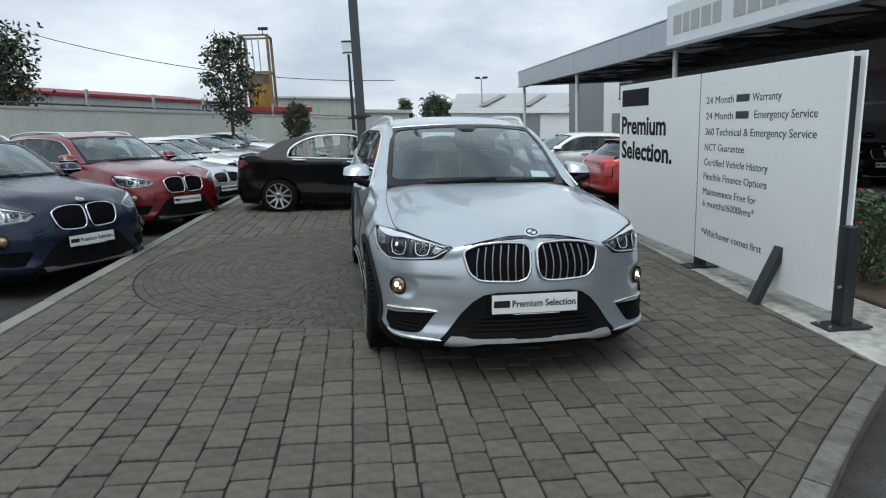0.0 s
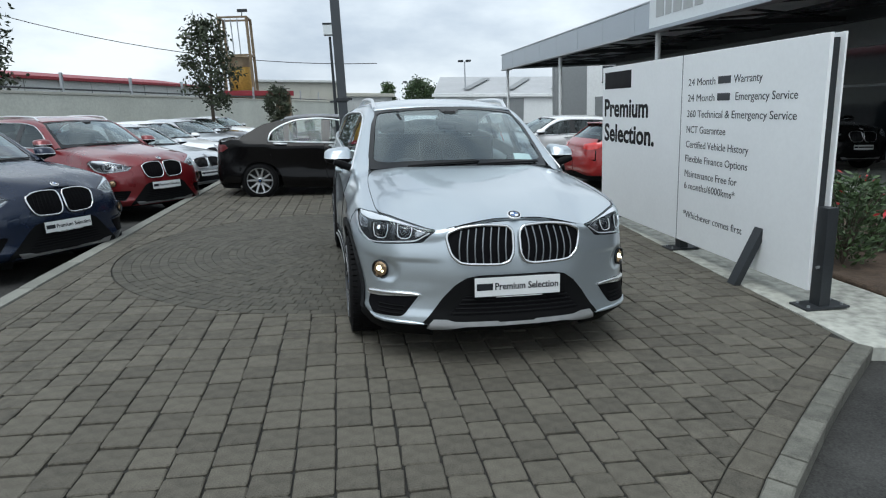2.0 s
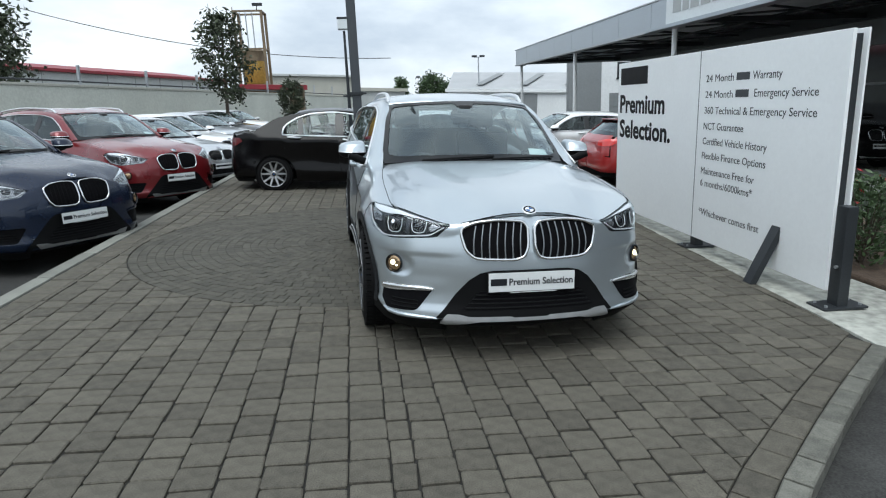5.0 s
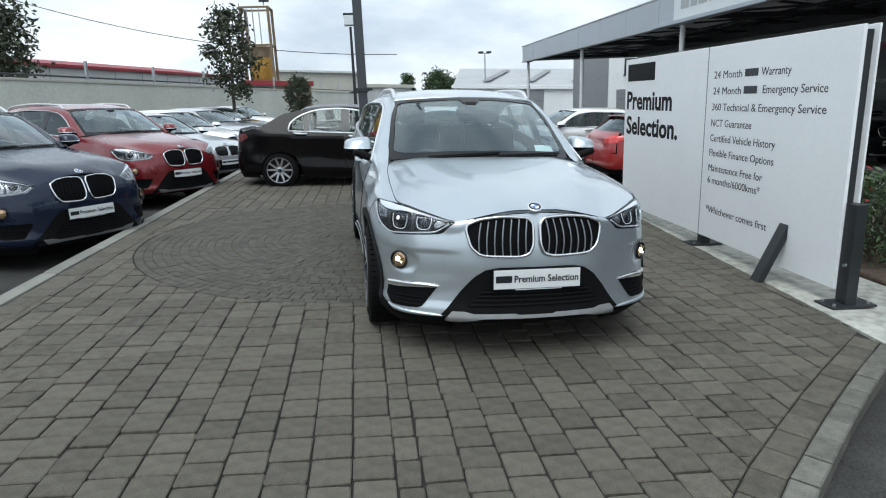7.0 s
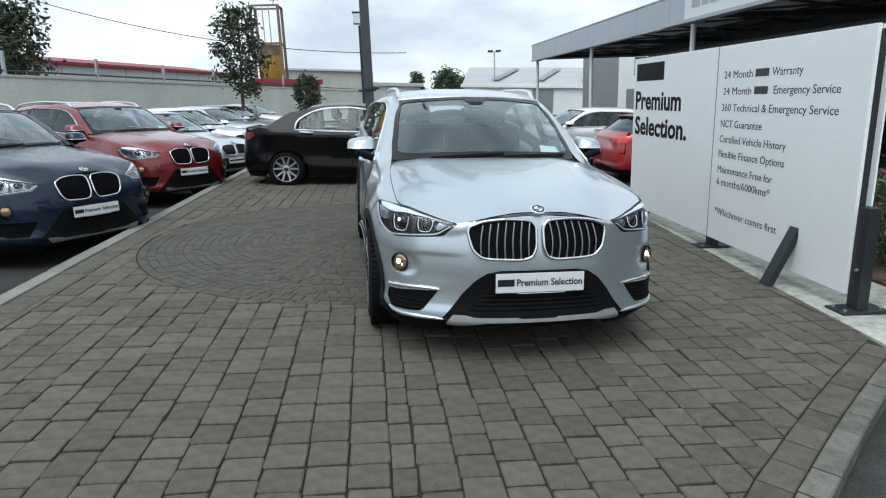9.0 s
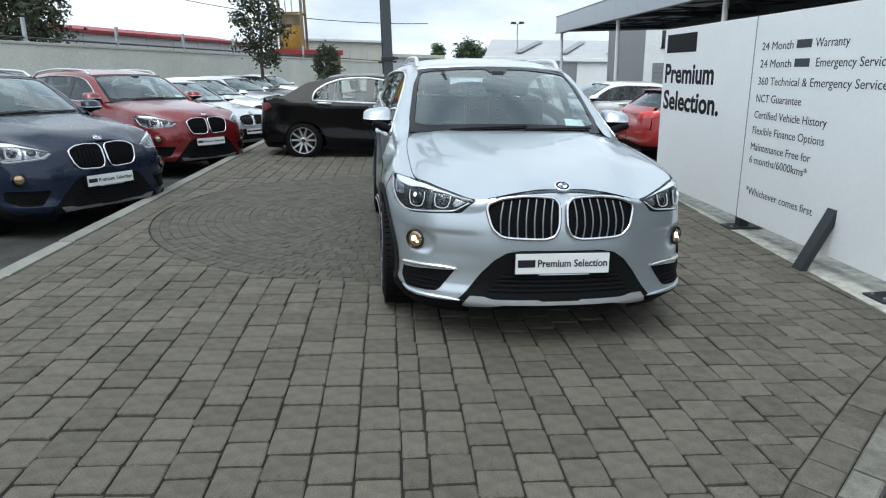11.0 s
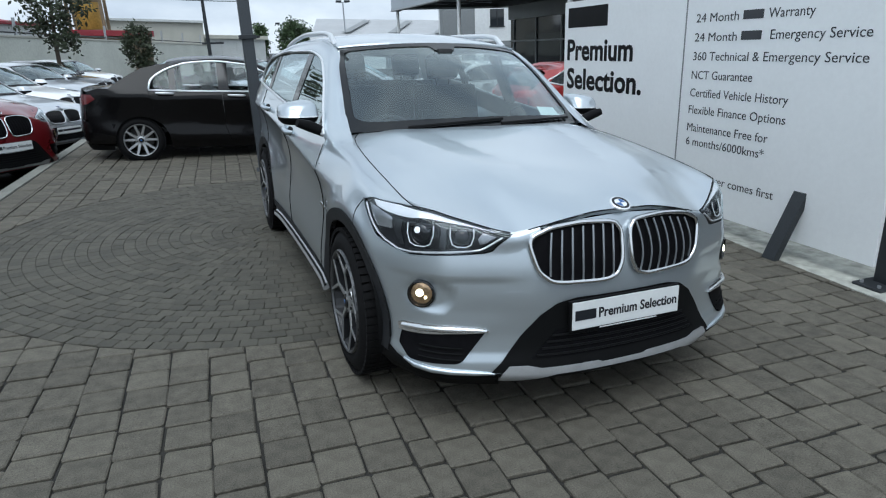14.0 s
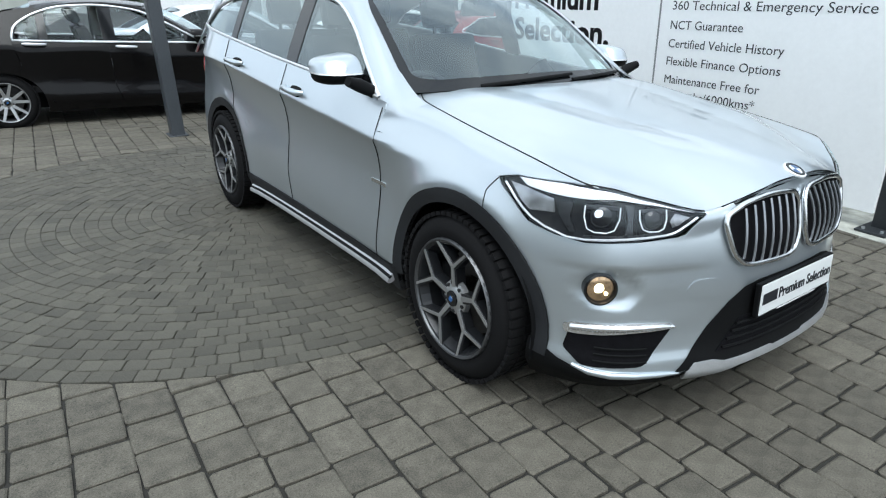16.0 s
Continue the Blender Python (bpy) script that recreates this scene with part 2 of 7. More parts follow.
def lathe(bm, profile, seg=32, axis="x", at=(0, 0, 0), caps=True):
    """Turns a profile of (along, radius) about an axis."""
    rings = []
    for s, r in profile:
        ring = []
        for k in range(seg):
            a = 2 * math.pi * k / seg
            c, d = r * math.cos(a), r * math.sin(a)
            p = (s, c, d) if axis == "x" else ((c, s, d) if axis == "y" else (c, d, s))
            ring.append(bm.verts.new(Vector(p) + Vector(at)))
        rings.append(ring)
    for a, b in zip(rings, rings[1:]):
        for k in range(seg):
            bm.faces.new((a[k], a[(k + 1) % seg], b[(k + 1) % seg], b[k]))
    for ring, r in ((rings[0], profile[0][1]), (rings[-1], profile[-1][1])):
        if caps and r > 1e-4:
            bm.faces.new(ring)
    return bm


def slab_of(bm, poly, z0, z1, inset=0.0):
    """A prism over a plan outline, its top edge drawn in by inset."""
    n = len(poly)
    if inset:
        c = Vector((sum(p[0] for p in poly) / n, sum(p[1] for p in poly) / n))
        low = [bm.verts.new((x, y, z0)) for x, y in poly]
        mid = [bm.verts.new((x, y, z1 - inset * 0.7)) for x, y in poly]
        top = []
        for x, y in poly:
            d = Vector((x, y)) - c
            q = c + d * max(0.2, 1 - inset * 1.3 / max(d.length, 1e-4))
            top.append(bm.verts.new((q.x, q.y, z1)))
        loops = [low, mid, top]
    else:
        low = [bm.verts.new((x, y, z0)) for x, y in poly]
        top = [bm.verts.new((x, y, z1)) for x, y in poly]
        loops = [low, top]
    for a, b in zip(loops, loops[1:]):
        for k in range(n):
            bm.faces.new((a[k], a[(k + 1) % n], b[(k + 1) % n], b[k]))
    bm.faces.new(loops[-1])
    return bm


def lettering(text, size, m, material, parent, width=None, bold=0.0, label=""):
    """Letters as a thin flat mesh with their lower left corner at m; width: the length the line takes up."""
    cu = bpy.data.curves.new("lettering", "FONT")
    cu.body, cu.size, cu.extrude, cu.offset, cu.resolution_u = text, size, 0.0008, bold, 3
    tmp = bpy.data.objects.new("lettering_curve", cu)
    scene.collection.objects.link(tmp)
    bpy.context.view_layer.update()
    me = bpy.data.meshes.new_from_object(tmp.evaluated_get(bpy.context.evaluated_depsgraph_get()))
    bpy.data.objects.remove(tmp)
    xs = [v.co.x for v in me.vertices]
    k = width / (max(xs) - min(xs)) if width else 1.0
    for v in me.vertices:
        v.co = m @ Vector(((v.co.x - min(xs)) * k, v.co.y, v.co.z))
    # one mesh for each letter: islands that overlap along the line belong together
    link = list(range(len(me.vertices)))

    def root_of(i):
        while link[i] != i:
            link[i] = link[link[i]]
            i = link[i]
        return i
    for e in me.edges:
        link[root_of(e.vertices[0])] = root_of(e.vertices[1])
    inv = m.inverted()
    spans = {}
    for i, v in enumerate(me.vertices):
        x = (inv @ v.co).x
        lo, hi = spans.get(root_of(i), (x, x))
        spans[root_of(i)] = (min(lo, x), max(hi, x))
    groups = []
    for r, (lo, hi) in sorted(spans.items(), key=lambda q: q[1][0]):
        if groups and lo < groups[-1][1] - 0.3 * (hi - lo):
            groups[-1][0].add(r)
            groups[-1][1] = max(groups[-1][1], hi)
        else:
            groups.append([{r}, hi])
    for ids, _ in groups:
        index, verts, faces = {}, [], []
        for f in me.polygons:
            if root_of(f.vertices[0]) in ids:
                for i in f.vertices:
                    if i not in index:
                        index[i] = len(verts)
                        verts.append(tuple(me.vertices[i].co))
                faces.append([index[i] for i in f.vertices])
        glyph = bpy.data.meshes.new("letter")
        glyph.from_pydata(verts, [], faces)
        glyph.materials.append(material)
        ob = new("letter", glyph)
        ob.parent = parent
    bpy.data.meshes.remove(me)


# things that stand plumb lean a touch against the falling forecourt
PLUMB = -2.6


def plumb(x, y, z=0.0, rz=0.0):
    return Matrix.Translation((x, y, z)) @ Matrix.Rotation(radians(PLUMB), 4, "Y") @ Matrix.Rotation(radians(rz), 4, "Z")

# ---- ground ----
LOT_Z, ROAD_Z = -0.27, -0.10
bm = bmesh.new()
cols = []
for x, z in ((-1500, LOT_Z), (-3.4, LOT_Z), (-2.8, LOT_Z), (-1.5, ROAD_Z), (4.0, ROAD_Z), (1500, ROAD_Z)):
    cols.append([bm.verts.new((x, y, z)) for y in (-800, -20, 0, 20, 60, 2500)])
for a, b in zip(cols, cols[1:]):
    for k in range(5):
        bm.faces.new((a[k], b[k], b[k + 1], a[k + 1]))
tagged(part("ground", bm, M_ASPHALT), "dark grey worn asphalt of the car lot", "asphalt", kind="structure")

# forecourt plan: kerb on the road side bends away, cars' side runs straight
KERB = [(3.30, 3.29), (2.75, 2.85), (2.33, 2.50), (1.90, 2.12), (1.66, 1.90), (1.15, 1.36), (0.75, 0.80), (0.50, 0.20), (0.40, -0.60), (0.40, -3.0)]
LEFT_X = -2.62
CIRCLE, RADIUS = Vector((-0.12, 6.75)), 2.30


def slab_x(y):
    return 3.25 + 0.062 * (y - 3.27)


def resample(pts, step):
    """Points at even steps along a smooth line through pts, with their left-hand normals."""
    pts = [Vector(p) for p in pts]
    fine = []
    for i in range(len(pts) - 1):
        p0, p1, p2, p3 = pts[max(i - 1, 0)], pts[i], pts[i + 1], pts[min(i + 2, len(pts) - 1)]
        for k in range(12):
            t = k / 12
            fine.append(0.5 * (2 * p1 + (p2 - p0) * t + (2 * p0 - 5 * p1 + 4 * p2 - p3) * t * t + (3 * p1 - p0 - 3 * p2 + p3) * t ** 3))
    fine.append(pts[-1])
    out, run, nxt = [], 0.0, 0.0
    for a, b in zip(fine, fine[1:]):
        ln = (b - a).length
        while nxt <= run + ln:
            p = a.lerp(b, (nxt - run) / ln)
            d = (b - a).normalized()
            out.append((p, Vector((-d.y, d.x))))
            nxt += step
        run += ln
    return out


KERB_FINE = resample(KERB, 0.05)


def off_kerb(x, y):
    """Signed distance inward from the road-side kerb, and the local inward normal."""
    best = min(KERB_FINE, key=lambda q: (q[0].x - x) ** 2 + (q[0].y - y) ** 2)
    n = -best[1]
    return (Vector((x, y)) - best[0]).dot(n), n, best[0]


# bedding under the paving
bm = bmesh.new()
inner = [(q[0].x, q[0].y) for q in KERB_FINE[::4]]
outline = [(LEFT_X - 0.2, -3.0), *[p for p in reversed(inner)], (slab_x(3.4), 3.4), (slab_x(16), 16.0), (LEFT_X - 0.2, 16.0)]
slab_of(bm, outline, -0.2, -0.014)
forecourt = tagged(part("forecourt_paving", bm, M_JOINT), "grey brown concrete block paving with a round dark panel of setts", "paving", kind="structure")

# concrete strip under the sign
bm = bmesh.new()
slab_of(bm, [(3.27, 3.26), (3.60, 3.20), (4.30, 3.45), (4.30, 4.5), (4.25, 9.5), (4.3, 16), (slab_x(16), 16), (slab_x(6), 6.0)], -0.2, -0.004, 0.006)
tagged(part("concrete_strip", bm, M_SLAB), "pale stained poured concrete strip under the sign", "concrete", kind="structure")
bm = bmesh.new()
slab_of(bm, [(4.32, 3.5), (6.6, 3.9), (7.0, 9.5), (4.28, 9.5)], -0.2, 0.03, 0.02)
bmesh.ops.subdivide_edges(bm, edges=bm.edges, cuts=14, use_grid_fill=True)
for v in bm.verts:
    if v.co.z > 0:
        v.co.z += 0.05 * noise.noise((v.co.x * 2.3, v.co.y * 2.3, 1.0))
tagged(part("planting_bed", bm, M_SOIL, smooth=60), "brown bark mulch planting bed beside the concrete strip", "planting bed", kind="structure")
bm = bmesh.new()
slab_of(bm, [(7.1, 3.0), (7.22, 3.0), (7.4, 14), (7.28, 14)], -0.15, 0.03, 0.01)
tagged(part("showroom_kerb", bm, M_KERB), "pale concrete kerbs along the showroom road", "kerb", kind="structure")

# pale ground shows only at the edge; extended to bounce light onto the soffit
bm = bmesh.new()
slab_of(bm, [(9.4, -8.0), (14.7, -8.0), (14.7, 36), (9.4, 36)], -0.15, 0.02, 0.01)
tagged(part("showroom_bounce_apron", bm, M_SLAB), "pale concrete apron extended under the showroom canopy to bounce light upward", "pavement", kind="structure")

# ---- boundary wall and what stands behind it ----
WALL_A, WALL_B = Vector((-17.2, 6.0)), Vector((-1.0, 62.0))
wall_d = (WALL_B - WALL_A).normalized()
wall_len = (WALL_B - WALL_A).length
wall_m = Matrix.Translation((WALL_A.x, WALL_A.y, LOT_Z)) @ Matrix.Rotation(math.atan2(wall_d.y, wall_d.x), 4, "Z")
wall = thing("boundary_wall", "long pale grey painted block wall with piers and a top rail", "wall", kind="structure", m=wall_m)
WALL_H = 2.42
bm = bmesh.new()
box(bm, 0, wall_len, -0.11, 0.11, 0, WALL_H - 0.1, 0.01)
part("wall_face", bm, M_WALL, wall)
bm = bmesh.new()
box(bm, -0.05, wall_len, -0.15, 0.15, WALL_H - 0.1, WALL_H, 0.015)
part("coping", bm, M_CONC, wall)
for i in range(14):
    bm = bmesh.new()
    box(bm, i * 4.3, i * 4.3 + 0.1, -0.05, 0.05, WALL_H, WALL_H + 0.75, 0.01)
    part("fence_post", bm, M_GALV, wall)
bm = bmesh.new()
tube(bm, [(0, 0, WALL_H + 0.12), (wall_len, 0, WALL_H + 0.12)], 0.035, 6)
part("fence_rail", bm, M_DARKSTEEL, wall)

# unseen walls added behind the lot; they block low skylight on the silver car
for nm, pts, h in (("unseen_wall_west", ((-17.3, 5.9), (-20.0, -16.0)), 5.0), ("unseen_wall_south", ((-20.0, -16.1), (16.0, -18.0)), 1.6)):
    (ax, ay), (bx, by) = pts
    bm = bmesh.new()
    n = Vector((by - ay, ax - bx)).normalized() * 0.12
    slab_of(bm, [(ax + n.x, ay + n.y), (bx + n.x, by + n.y), (bx - n.x, by - n.y), (ax - n.x, ay - n.y)], LOT_Z - 0.1, LOT_Z + h, 0.02)
    tagged(part(nm, bm, M_CONC), "plain weathered grey wall out of view, added to hold back low skylight", "wall", kind="structure")


def shed(name, label, ax, ay, bx, by, depth, z_eave, wall_mat, trim_mat, trim, roof_rise=0.6, ribs=1.2, m_roof=None):
    """A long low building from a to b with ribbed sheeting, a roof edge and a shallow roof behind it."""
    a, b = Vector((ax, ay)), Vector((bx, by))
    d = b - a
    m = Matrix.Translation((ax, ay, LOT_Z)) @ Matrix.Rotation(math.atan2(d.y, d.x), 4, "Z")
    ob = thing(name, label, "building", m=m)
    ln = d.length
    bm = bmesh.new()
    box(bm, 0, ln, 0, depth, 0, z_eave)
    part("wall", bm, wall_mat, ob)
    n = int(ln / ribs)
    bm = bmesh.new()
    for i in range(n + 1):
        x = ln * i / n
        box(bm, x - 0.03, x + 0.03, -0.05, 0.001, 0.2, z_eave)
    part("sheeting_rib", bm, wall_mat, ob)["kind"] = "stuff"
    bm = bmesh.new()
    box(bm, -0.3, ln + 0.3, -0.35, 0.1, z_eave - trim * 0.2, z_eave + trim * 0.8, 0.02)
    part("roof_edge", bm, trim_mat, ob)
    bm = bmesh.new()
    vs = [bm.verts.new(p) for p in ((-0.2, 0, z_eave + trim * 0.5), (ln + 0.2, 0, z_eave + trim * 0.5), (ln + 0.2, depth / 2, z_eave + roof_rise), (-0.2, depth / 2, z_eave + roof_rise), (ln + 0.2, depth, z_eave), (-0.2, depth, z_eave))]
    bm.faces.new(vs[:4])
    bm.faces.new((vs[3], vs[2], vs[4], vs[5]))
    part("roof", bm, m_roof or trim_mat, ob)
    return ob


shed("red_roofed_shed", "long pale shed with a red roof edge behind the wall", -21.5, 36.6, -12.9, 59.0, 10, 3.62, M_SHEDWALL, M_REDROOF, 0.20, 0.7, 2.4)
shed("lean_to_shed", "low open lean-to with a red roof beside the silo", -8.6, 46.4, -4.4, 46.4, 1.2, 2.75, M_SILOSTEEL, M_REDROOF, 0.34, 0.3, 1.5)
shed("pale_warehouse", "pale grey flat roofed warehouse behind the wall", -10.9, 74.0, -1.6, 76.0, 14, 4.8, M_CONC, M_SHEDWALL, 0.25, 0.2, 3.0)
shed("brown_shed", "small dull shed beyond the lamp post", -1.4, 78.0, 5.0, 80.0, 10, 3.3, M_SHEDWALL, M_CONC, 0.4, 0.5, 1.6)
white_shed = shed("white_warehouse", "white industrial warehouse with a pitched roof and grey doors", 9.2, 70.0, 28.0, 66.0, 22, 3.1, M_WHITEBLD, M_WHITEBLD, 0.35, 2.6, 1.5, M_ROOFSHEET)
for x0, w, h in ((7.6, 2.3, 2.9), (13.5, 2.6, 2.7)):
    bm = bmesh.new()
    box(bm, x0, x0 + w, -0.1, 0.0, 0.0, h, 0.02)
    door = part("roller_door", bm, M_GREYBLD, white_shed)
    for k in range(1, 8):
        bm = bmesh.new()
        box(bm, x0, x0 + w, -0.13, -0.1, h * k / 8, h * k / 8 + 0.05)
        part("slat", bm, M_GREYBLD, door)
for x0 in (3.0, 8.0, 13.0):
    bm = bmesh.new()
    vs = [bm.verts.new(p) for p in ((x0, 2.0, 3.90), (x0 + 0.8, 2.0, 3.90), (x0 + 3.2, 9.0, 5.45), (x0 + 2.4, 9.0, 5.45))]
    bm.faces.new(vs)
    r = bmesh.ops.extrude_face_region(bm, geom=bm.faces[:])
    for v in r["geom"]:
        if isinstance(v, bmesh.types.BMVert):
            v.co.z += 0.06
    part("roof_light", bm, M_GREYBLD, white_shed)

# silo tower with its open frame
silo = thing("silo_tower", "ochre yellow silo in a tall rusty steel frame", "silo", m=plumb(-7.75, 48.0, LOT_Z))
bm = bmesh.new()
lathe(bm, [(2.2, 0.15), (3.1, 0.72), (3.15, 0.75), (4.7, 0.75)], 24, "z")
part("hopper", bm, M_SILO, silo, "ochre yellow painted hopper", smooth=35)
bm = bmesh.new()
lathe(bm, [(4.7, 0.78), (5.4, 0.78), (5.5, 0.6)], 24, "z")
part("drum", bm, M_SILOSTEEL, silo, "dull brown drum over the hopper", smooth=35)
for sx in (-0.95, 0.95):
    for sy in (-0.9, 0.9):
        bm = bmesh.new()
        box(bm, sx - 0.09, sx + 0.09, sy - 0.09, sy + 0.09, 0, 8.1, 0.01)
        part("leg", bm, M_SILOSTEEL, silo)
for z in (3.0, 5.5, 8.05):
    bm = bmesh.new()
    for sy in (-0.9, 0.9):
        beam(bm, (-1.0, sy, z), (1.0, sy, z), 0.12)
    for sx in (-0.95, 0.95):
        beam(bm, (sx, -0.9, z), (sx, 0.9, z), 0.12)
    part("ring_beam", bm, M_SILOSTEEL, silo)
for x in (-0.6, -0.2, 0.25):
    bm = bmesh.new()
    tube(bm, [(x, -0.5, 5.6), (x, -0.5, 8.0)], 0.045, 6)
    part("pipe", bm, M_GALV, silo)
bm = bmesh.new()
for k in range(14):
    beam(bm, (-1.35, -0.9, 3.2 + 0.36 * k), (-1.0, -0.9, 3.2 + 0.36 * k), 0.04)
for x in (-1.38, -1.0):
    beam(bm, (x, -0.95, 3.0), (x, -0.95, 8.3), 0.05)
part("ladder", bm, M_SILOSTEEL, silo)
bm = bmesh.new()
beam(bm, (0.5, 0, 8.1), (0.6, 0, 8.6), 0.05)
box(bm, 0.25, 0.95, -0.1, 0.1, 8.5, 8.7, 0.03)
part("floodlight", bm, M_DARKSTEEL, silo)

# overhead cable
bm = bmesh.new()
cable_z = lambda x: 4.82 + 0.0058 * (x + 1.0) ** 2
tube(bm, [(x, 49.0, cable_z(x)) for x in range(-34, 3, 2)], 0.028, 5)
tagged(part("overhead_cable", bm, M_CABLE), "thin black overhead cable sagging across the sky", "cable", kind="structure")


# ---- poles ----
mast = thing("flag_mast", "tall dark grey square steel mast on a base plate", "mast", m=plumb(-0.04, 9.72))
bm = bmesh.new()
box(bm, -0.068, 0.068, -0.10, 0.10, 0.0, 7.5, 0.012)
part("shaft", bm, M_POLE, mast)
bm = bmesh.new()
box(bm, -0.10, 0.10, -0.125, 0.125, 1.62, 1.67, 0.006)
box(bm, 0.10, 0.15, -0.02, 0.02, 1.63, 1.66)
part("clamp_band", bm, M_DARKSTEEL, mast)
bm = bmesh.new()
box(bm, -0.10, 0.10, -0.13, 0.13, 0.0, 0.012, 0.004)
part("base_plate", bm, M_POLE, mast)

lamp = thing("street_lamp", "tall thin dark street lamp with a square lantern head", "street lamp", m=plumb(-0.66, 30.0, LOT_Z))
bm = bmesh.new()
tube(bm, [(0, 0, 0), (0, 0, 5.0)], [0.09, 0.055], 10)
part("post", bm, M_DARKSTEEL, lamp, smooth=40)
bm = bmesh.new()
box(bm, -0.27, 0.27, -0.27, 0.27, 5.06, 5.50, 0.03)
part("lantern", bm, M_CLADTEXT, lamp)
bm = bmesh.new()
box(bm, -0.29, 0.29, -0.29, 0.29, 5.50, 5.58, 0.02)
part("lantern_cap", bm, M_DARKSTEEL, lamp)
bm = bmesh.new()
beam(bm, (-0.25, 0, 2.1), (0.6, 0, 2.1), 0.08)
part("bracket", bm, M_DARKSTEEL, lamp)


def floodlight_mast(x, y, h):
    ob = thing("floodlight_mast", "slim grey mast with two floodlights beyond the warehouse", "mast", m=plumb(x, y, ROAD_Z))
    bm = bmesh.new()
    tube(bm, [(0, 0, 0), (0, 0, h)], [0.12, 0.07], 8)
    part("post", bm, M_GALV, ob, smooth=40)
    bm = bmesh.new()
    beam(bm, (-0.5, 0, h), (0.5, 0, h), 0.08)
    part("crossarm", bm, M_GALV, ob)
    for s in (-0.45, 0.45):
        bm = bmesh.new()
        box(bm, s - 0.28, s + 0.28, -0.2, 0.25, h, h + 0.22, 0.03)
        part("floodlight", bm, M_DARKSTEEL, ob)


floodlight_mast(13.2, 72.0, 6.8)
floodlight_mast(8.2, 90.0, 5.2)


# ---- trees ----
def tree(x, y, z, height, spread, base, leaves, leaf, seed, label, material=M_LEAF, name="tree"):
    """A tapered trunk with limbs and a crown of many small leaves in uneven clumps."""
    rng = random.Random(seed)
    ob = thing(name, label, "tree", m=Matrix.Translation((x, y, z)))
    bm = bmesh.new()
    tube(bm, [(0.02 * math.sin(k * 1.7) * height / 5, 0.015 * math.cos(k * 2.1) * height / 5, height * 0.93 * k / 8) for k in range(9)],
         [height * 0.016 * (1 - 0.85 * k / 8) + 0.01 for k in range(9)], 7)
    tips = []
    for i in range(34):
        h = base + (height * 0.94 - base) * (i + rng.random()) / 34
        f = (h - base) / (height - base)
        out = spread * (0.35 + 0.65 * math.sin(math.pi * min(1, 0.22 + f * 0.78)) ** 0.8) * rng.uniform(0.55, 1.08)
        a = i * 2.4 + rng.uniform(-0.4, 0.4)
        p0 = Vector((0, 0, h))
        p2 = Vector((math.cos(a) * out, math.sin(a) * out, h + out * rng.uniform(0.15, 0.6)))
        p1 = p0.lerp(p2, 0.5) + Vector((0, 0, -0.05 * out))
        tube(bm, [p0, p1, p2], [0.022 * height / 5, 0.014 * height / 5, 0.005], 5)
        tips += [(p2, 0.30 * spread), (p1.lerp(p2, 0.3), 0.27 * spread)]
    tips += [(Vector((0, 0, height * 0.95)), 0.2 * spread)]
    part("trunk", bm, M_BARK, ob, smooth=50)
    verts, faces = [], []
    for _ in range(leaves):
        c, r = rng.choice(tips)
        p = c + Vector((rng.gauss(0, r * 0.55), rng.gauss(0, r * 0.55), rng.gauss(0, r * 0.6)))
        d = Vector((rng.gauss(0, 1), rng.gauss(0, 1), rng.gauss(-0.2, 0.8))).normalized()
        s = d.orthogonal().normalized()
        s.rotate(Matrix.Rotation(rng.uniform(0, 6.28), 3, d))
        ln = leaf * rng.uniform(0.6, 1.3)
        n0 = len(verts)
        up = d.cross(s)
        verts += [p - d * ln, p + s * ln * 0.45 + up * ln * 0.12, p + d * ln, p - s * ln * 0.45 + up * ln * 0.12]
        faces.append((n0, n0 + 1, n0 + 2, n0 + 3))
    me = bpy.data.meshes.new("crown")
    me.from_pydata([tuple(v) for v in verts], [], faces)
    me.materials.append(material)
    crown = new("crown", me)
    crown.parent = ob
    return ob


tree(-6.3, 30.0, LOT_Z, 5.75, 1.10, 1.75, 2500, 0.115, 3, "young upright broadleaf tree with dark sparse foliage")
tree(-3.72, 33.0, LOT_Z, 2.85, 0.62, 0.95, 1900, 0.09, 5, "small dense dark green tree in front of the wall")
tree(-17.0, 30.0, LOT_Z, 6.1, 2.1, 2.2, 5600, 0.14, 8, "broad dark tree at the end of the wall")
tree(-20.5, 32.0, LOT_Z, 5.6, 2.2, 2.8, 4000, 0.14, 9, "broad dark tree behind the parked cars")
tree(4.7, 82.0, ROAD_Z, 4.8, 1.0, 1.2, 2200, 0.17, 11, "distant green broadleaf tree", M_LEAF2)
tree(8.8, 84.0, ROAD_Z, 4.9, 1.9, 1.2, 4200, 0.18, 12, "distant green spreading broadleaf tree", M_LEAF2)
tree(12.2, 95.0, ROAD_Z, 4.6, 1.9, 1.0, 2200, 0.18, 13, "distant green bushy tree", M_LEAF2)


